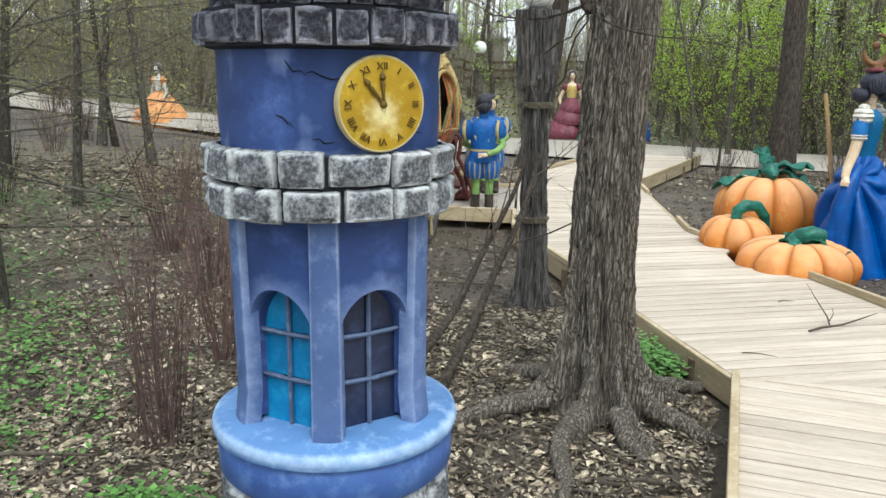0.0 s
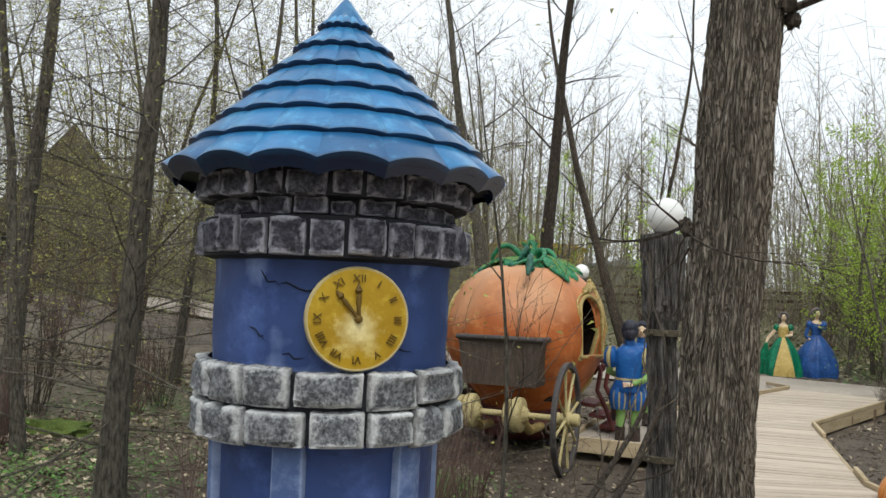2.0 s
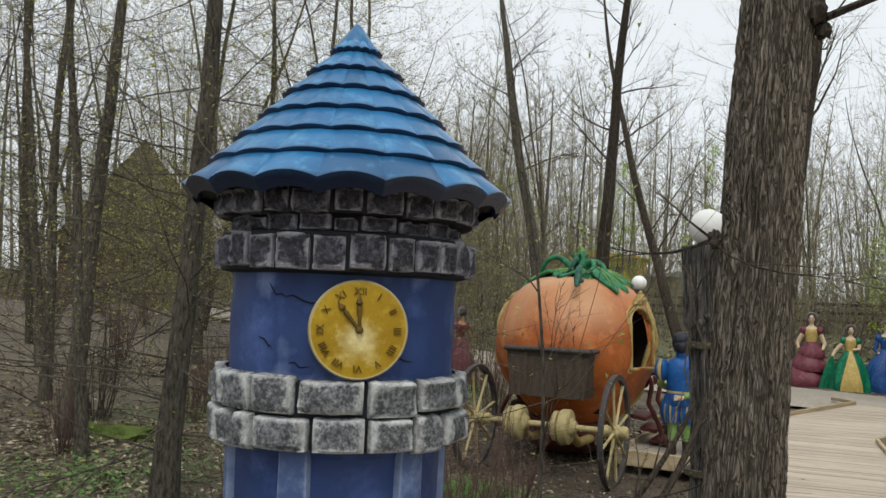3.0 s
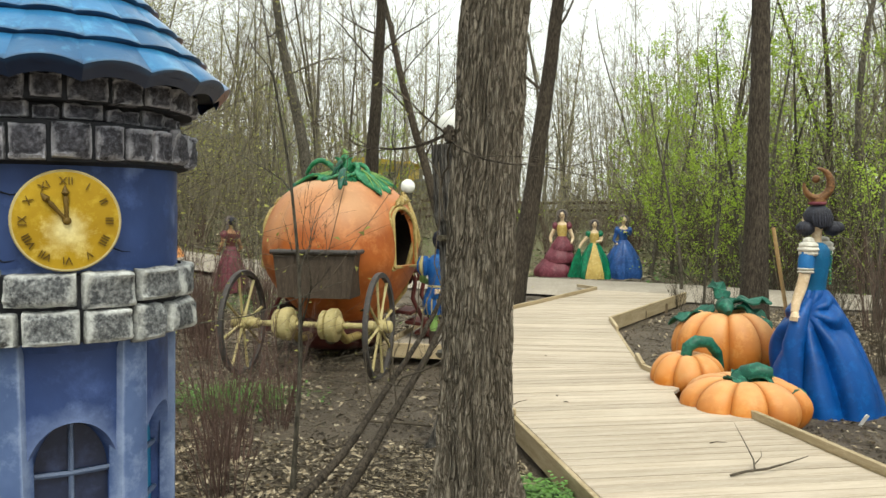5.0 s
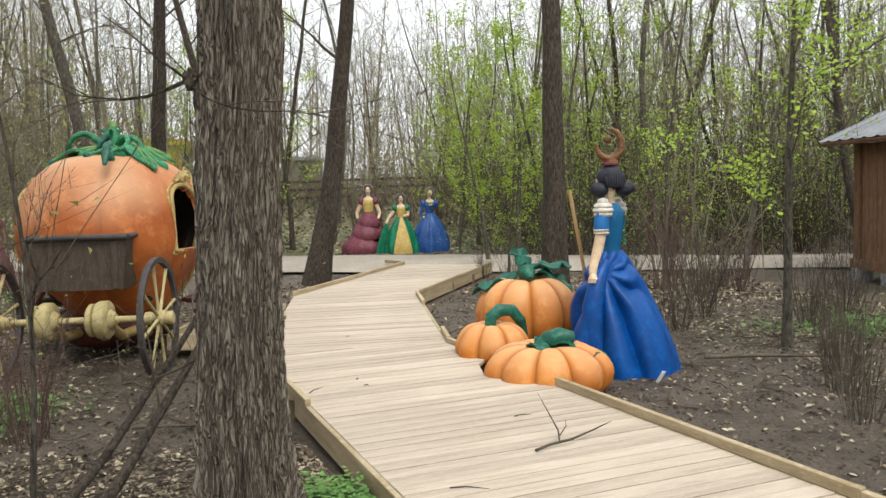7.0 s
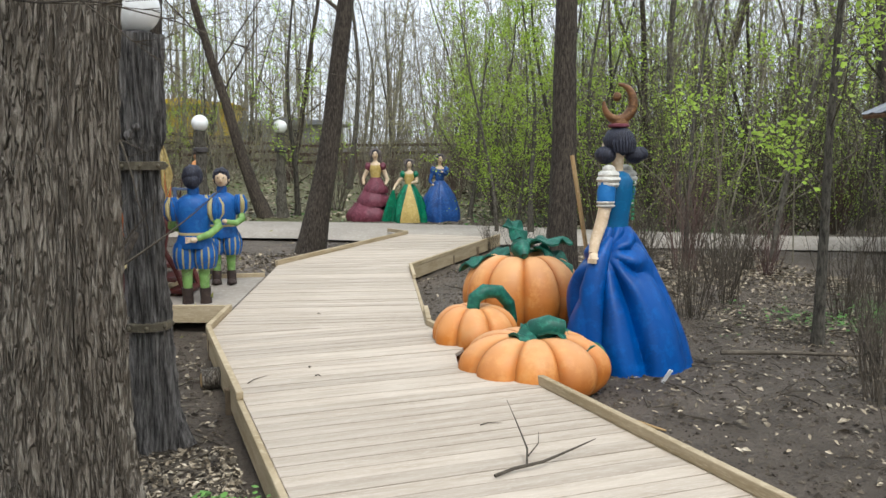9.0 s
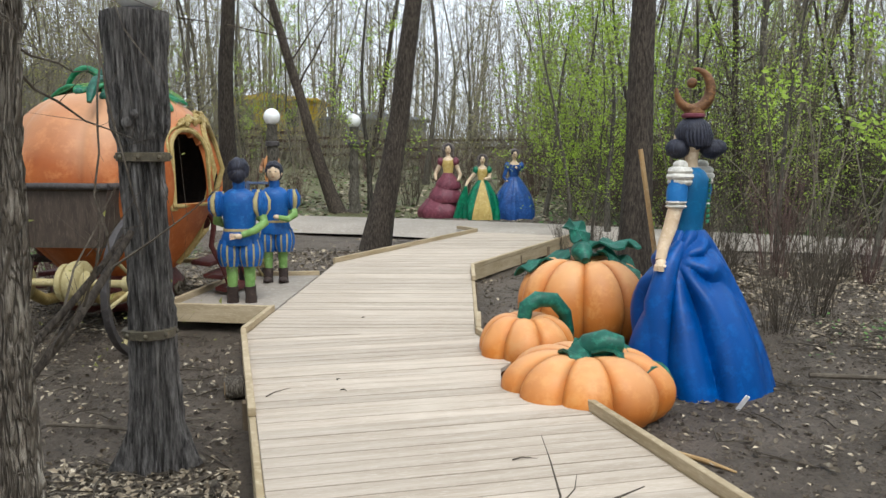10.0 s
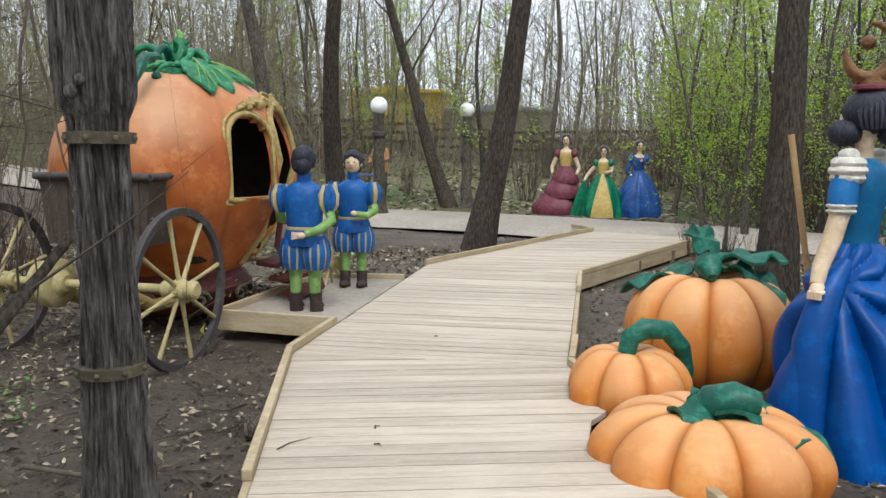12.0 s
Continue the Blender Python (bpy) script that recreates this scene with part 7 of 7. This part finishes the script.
def make_brush(m, x, y, rr):
    z = ground_height(x, y)
    for _ in range(8):
        o = Vector((x + rr.gauss(0, 0.3), y + rr.gauss(0, 0.3), z))
        e = o + Vector((rr.gauss(0, 0.6), rr.gauss(0, 0.6), rr.uniform(0.4, 3.2) * rr.random() + 0.3))
        m.ribbon(o, e, 0.013, 0, REDTWIG if rr.random() < 0.15 else FARTWIG)
        for _k in range(1):
            p = o.lerp(e, rr.uniform(0.3, 0.9))
            m.ribbon(p, p + Vector((rr.gauss(0, 0.5), rr.gauss(0, 0.5), rr.uniform(-0.1, 0.5))), 0.007, 0, BUD if rr.random() < 0.4 else FARTWIG)


scatter("far_brush", "tangled bare undergrowth among the distant trees", "undergrowth", 3600, brush_spot, make_brush, FARTWIG)


def green_spot(rr):
    while True:
        x, y = rr.uniform(4.4, 16), rr.uniform(15.5, 30)
        if not in_clear(x, y) and noise.noise(Vector((x * 0.4, y * 0.4, 9))) > -0.15:
            return x, y


def make_green(m, x, y, rr):
    z = ground_height(x, y)
    for _ in range(3):
        o = Vector((x + rr.gauss(0, 0.2), y + rr.gauss(0, 0.2), z - 0.03))
        e = o + Vector((rr.gauss(0, 1.3), rr.gauss(0, 1.2), rr.uniform(1.0, 5.0)))
        k = o.lerp(e, rr.uniform(0.3, 0.6)) + Vector((rr.gauss(0, 0.3), rr.gauss(0, 0.3), 0))
        m.tube([o, k, e], [0.009, 0.007, 0.002], TWIG, 3, cap=False)
        for _k in range(7):
            p = k.lerp(e, rr.uniform(0.0, 1.0)) if rr.random() < 0.7 else o.lerp(k, rr.uniform(0.3, 1.0))
            w = p + Vector((rr.gauss(0, 0.55), rr.gauss(0, 0.55), rr.uniform(-0.1, 0.2)))
            m.ribbon(p, w, 0.004, 0, TWIG)
            for _j in range(5):
                leaf(m, p.lerp(w, rr.uniform(0.2, 1.05)) + Vector((rr.gauss(0, 0.03), rr.gauss(0, 0.03), rr.gauss(0, 0.03))), rr.uniform(0.025, 0.05), rr)


scatter("green_undergrowth", "thin understorey stems hazed with small fresh green leaves", "undergrowth", 430, green_spot, make_green, LEAF)



def haze_spot(rr):
    while True:
        x, y = (rr.uniform(-26, 9), rr.uniform(21.5, 44)) if rr.random() < 0.62 else (rr.uniform(6, 34), rr.uniform(13, 42))
        if (x > 5 and in_clear(x, y)) or (in_vista(x, y) and (y < 30 or rr.random() < 0.35)):
            continue
        if noise.noise(Vector((x * 0.3, y * 0.3, 4))) > -0.25 and not (-4 < x < 5 and y < 25):
            return x, y


def make_haze(m, x, y, rr):
    """A slender understorey clump whose twigs end in opening buds."""
    z = ground_height(x, y)
    for _ in range(3):
        o = Vector((x + rr.gauss(0, 0.25), y + rr.gauss(0, 0.25), z - 0.03))
        e = o + Vector((rr.gauss(0, 1.9), rr.gauss(0, 1.4), rr.uniform(2.0, 10.5)))
        k = o.lerp(e, rr.uniform(0.3, 0.6)) + Vector((rr.gauss(0, 0.55), rr.gauss(0, 0.4), 0))
        m.tube([o, k, e], [0.014, 0.010, 0.002], FARTWIG, 3, cap=False)
        for _k in range(8):
            p = k.lerp(e, rr.uniform(0.0, 1.0)) if rr.random() < 0.75 else o.lerp(k, rr.uniform(0.4, 1.0))
            w = p + Vector((rr.gauss(0, 0.7), rr.gauss(0, 0.7), rr.uniform(-0.05, 0.7)))
            m.ribbon(p, w, 0.007, 0, FARTWIG)
            for _j in range(5):
                leaf(m, p.lerp(w, rr.uniform(0.2, 1.05)) + Vector((rr.gauss(0, 0.05), rr.gauss(0, 0.05), rr.gauss(0, 0.05))), rr.uniform(0.035, 0.075), rr)


scatter("budding_understorey", "slender understorey stems hazed with opening buds", "undergrowth", 1250, haze_spot, make_haze, BUD)

# small things on and by the boardwalk
tw = Mesh()
tw.tube([(0, 0, 0.012), (0.1, 0.05, 0.02), (0.24, 0.08, 0.03), (0.42, 0.2, 0.035), (0.55, 0.25, 0.06)], [0.008, 0.008, 0.007, 0.005, 0.002], TWIG, 6)
tw.tube([(0.16, 0.06, 0.022), (0.2, 0.2, 0.05), (0.19, 0.38, 0.13), (0.17, 0.48, 0.2)], [0.006, 0.005, 0.003, 0.001], TWIG, 5)
tw.tube([(0.19, 0.14, 0.04), (0.27, 0.26, 0.05), (0.3, 0.36, 0.07)], [0.004, 0.003, 0.001], TWIG, 5)
solid("twig", tw, "forked dry twig lying on the planks", "twig", m=pose(2.28, 5.15, 0, 0, 0, 5))
for x, y, rz, ln in ((0.95, 6.75, 60, 0.2), (2.3, 5.85, 10, 0.12), (1.35, 6.9, -30, 0.05), (1.3, 7.1, 70, 0.04), (1.75, 4.7, -15, 0.2), (1.2, 9.0, 20, 0.03)):
    b = Mesh()
    b.tube([(0, 0, 0.006), (ln * 0.4, 0.015, 0.009), (ln, 0, 0.006)], [0.004, 0.0035, 0.001], TWIG, 5)
    solid("twig", b, "short dry twig on the planks", "twig", m=pose(x, y, 0.0, 0, 0, rz))
for pts, r, mt, lab in (([(4.5, 7.95, -0.16), (5.0, 7.86, -0.15), (5.75, 7.75, -0.17)], [0.02, 0.018, 0.008], TWIG, "long grey dead branch lying on the mud"),
                        ([(3.12, 6.5, -0.17), (3.3, 6.3, -0.16), (3.42, 6.18, -0.17)], [0.012, 0.014, 0.006], STICK, "pale stripped stick lying on the mud"),
                        ([(-2.6, 3.0, -0.17), (-1.9, 3.3, -0.15), (-1.5, 3.35, -0.16)], [0.014, 0.012, 0.005], TWIG, "grey dead branch lying among the leaves"),
                        ([(-2.9, 2.6, -0.16), (-2.2, 2.75, -0.14), (-1.75, 2.7, -0.16)], [0.02, 0.018, 0.01], TWIG, "grey dead branch lying among the leaves"),
                        ([(0.1, 3.6, -0.17), (0.45, 3.9, -0.14), (0.62, 4.0, -0.15)], [0.007, 0.006, 0.003], TWIG, "grey weathered stick lying on the mud"),
                        ([(-0.3, 6.7, -0.16), (0.0, 6.65, -0.15), (0.3, 6.62, -0.16)], [0.012, 0.012, 0.01], TWIG, "grey weathered stick lying on the mud")):
    b = Mesh()
    b.tube(pts, r, mt, 8)
    solid("fallen_stick", b, lab, "stick", "fallen sticks")
for k, (a, b_, sag) in enumerate((((0.73, 4.15, 1.93), (0.42, 6.02, 1.75), 0.12), ((0.72, 4.17, 1.95), (0.60, 6.0, 1.4), 0.1), ((0.36, 6.1, 1.95), (0.62, 6.04, 0.9), -0.05), ((0.42, 6.05, 1.9), (0.50, 5.98, 0.5), -0.08), ((0.2, 5.0, 0.55), (0.95, 4.2, 1.0), 0.06))):
    v = Mesh()
    A, B = Vector(a), Vector(b_)
    rr = random.Random(500 + k)
    pts = [A.lerp(B, q / 9) + Vector((rr.gauss(0, 0.02), rr.gauss(0, 0.02) - (0.1 if k > 1 else 0), -sag * math.sin(math.pi * q / 9) + rr.gauss(0, 0.015))) for q in range(10)]
    v.tube(pts, [0.005] * 6 + [0.004, 0.003, 0.002, 0.001], TWIG, 5)
    for q in range(3, 9):
        v.ribbon(pts[q], pts[q] + Vector((rr.gauss(0, 0.12), rr.gauss(0, 0.12), rr.uniform(-0.05, 0.18))), 0.002, 0, TWIG)
    solid("dead_vine", v, "thin dead twining stem between tree and lamp post", "vine", "dead vines")
lt = Mesh()
lt.box((0.07, 0.035, 0.025), pose(0, 0, 0.0, 8, 4, 0), PAPER, 0.004)
solid("litter", lt, "crumpled scrap of white paper on the soil", "litter", m=pose(0.38, 3.05, -0.17, 0, 0, 20))
tg = Mesh()
tg.box((0.03, 0.006, 0.12), pose(0, 0, 0, 20, 25, 0), PAPER, 0.002)
solid("tag", tg, "white plastic strip at the hem of the blue gown", "tag", m=pose(3.78, 7.18, -0.13, 0, 0, 0))
mo = Mesh()
mo.ball((0, 0, 0), (0.5, 0.22, 0.14), MOSS, 24, 12, 0.5)
solid("mossy_log", mo, "moss-covered rotten log on the forest floor", "log", m=pose(-5.9, 7.4, -0.1, 0, 0, 15))
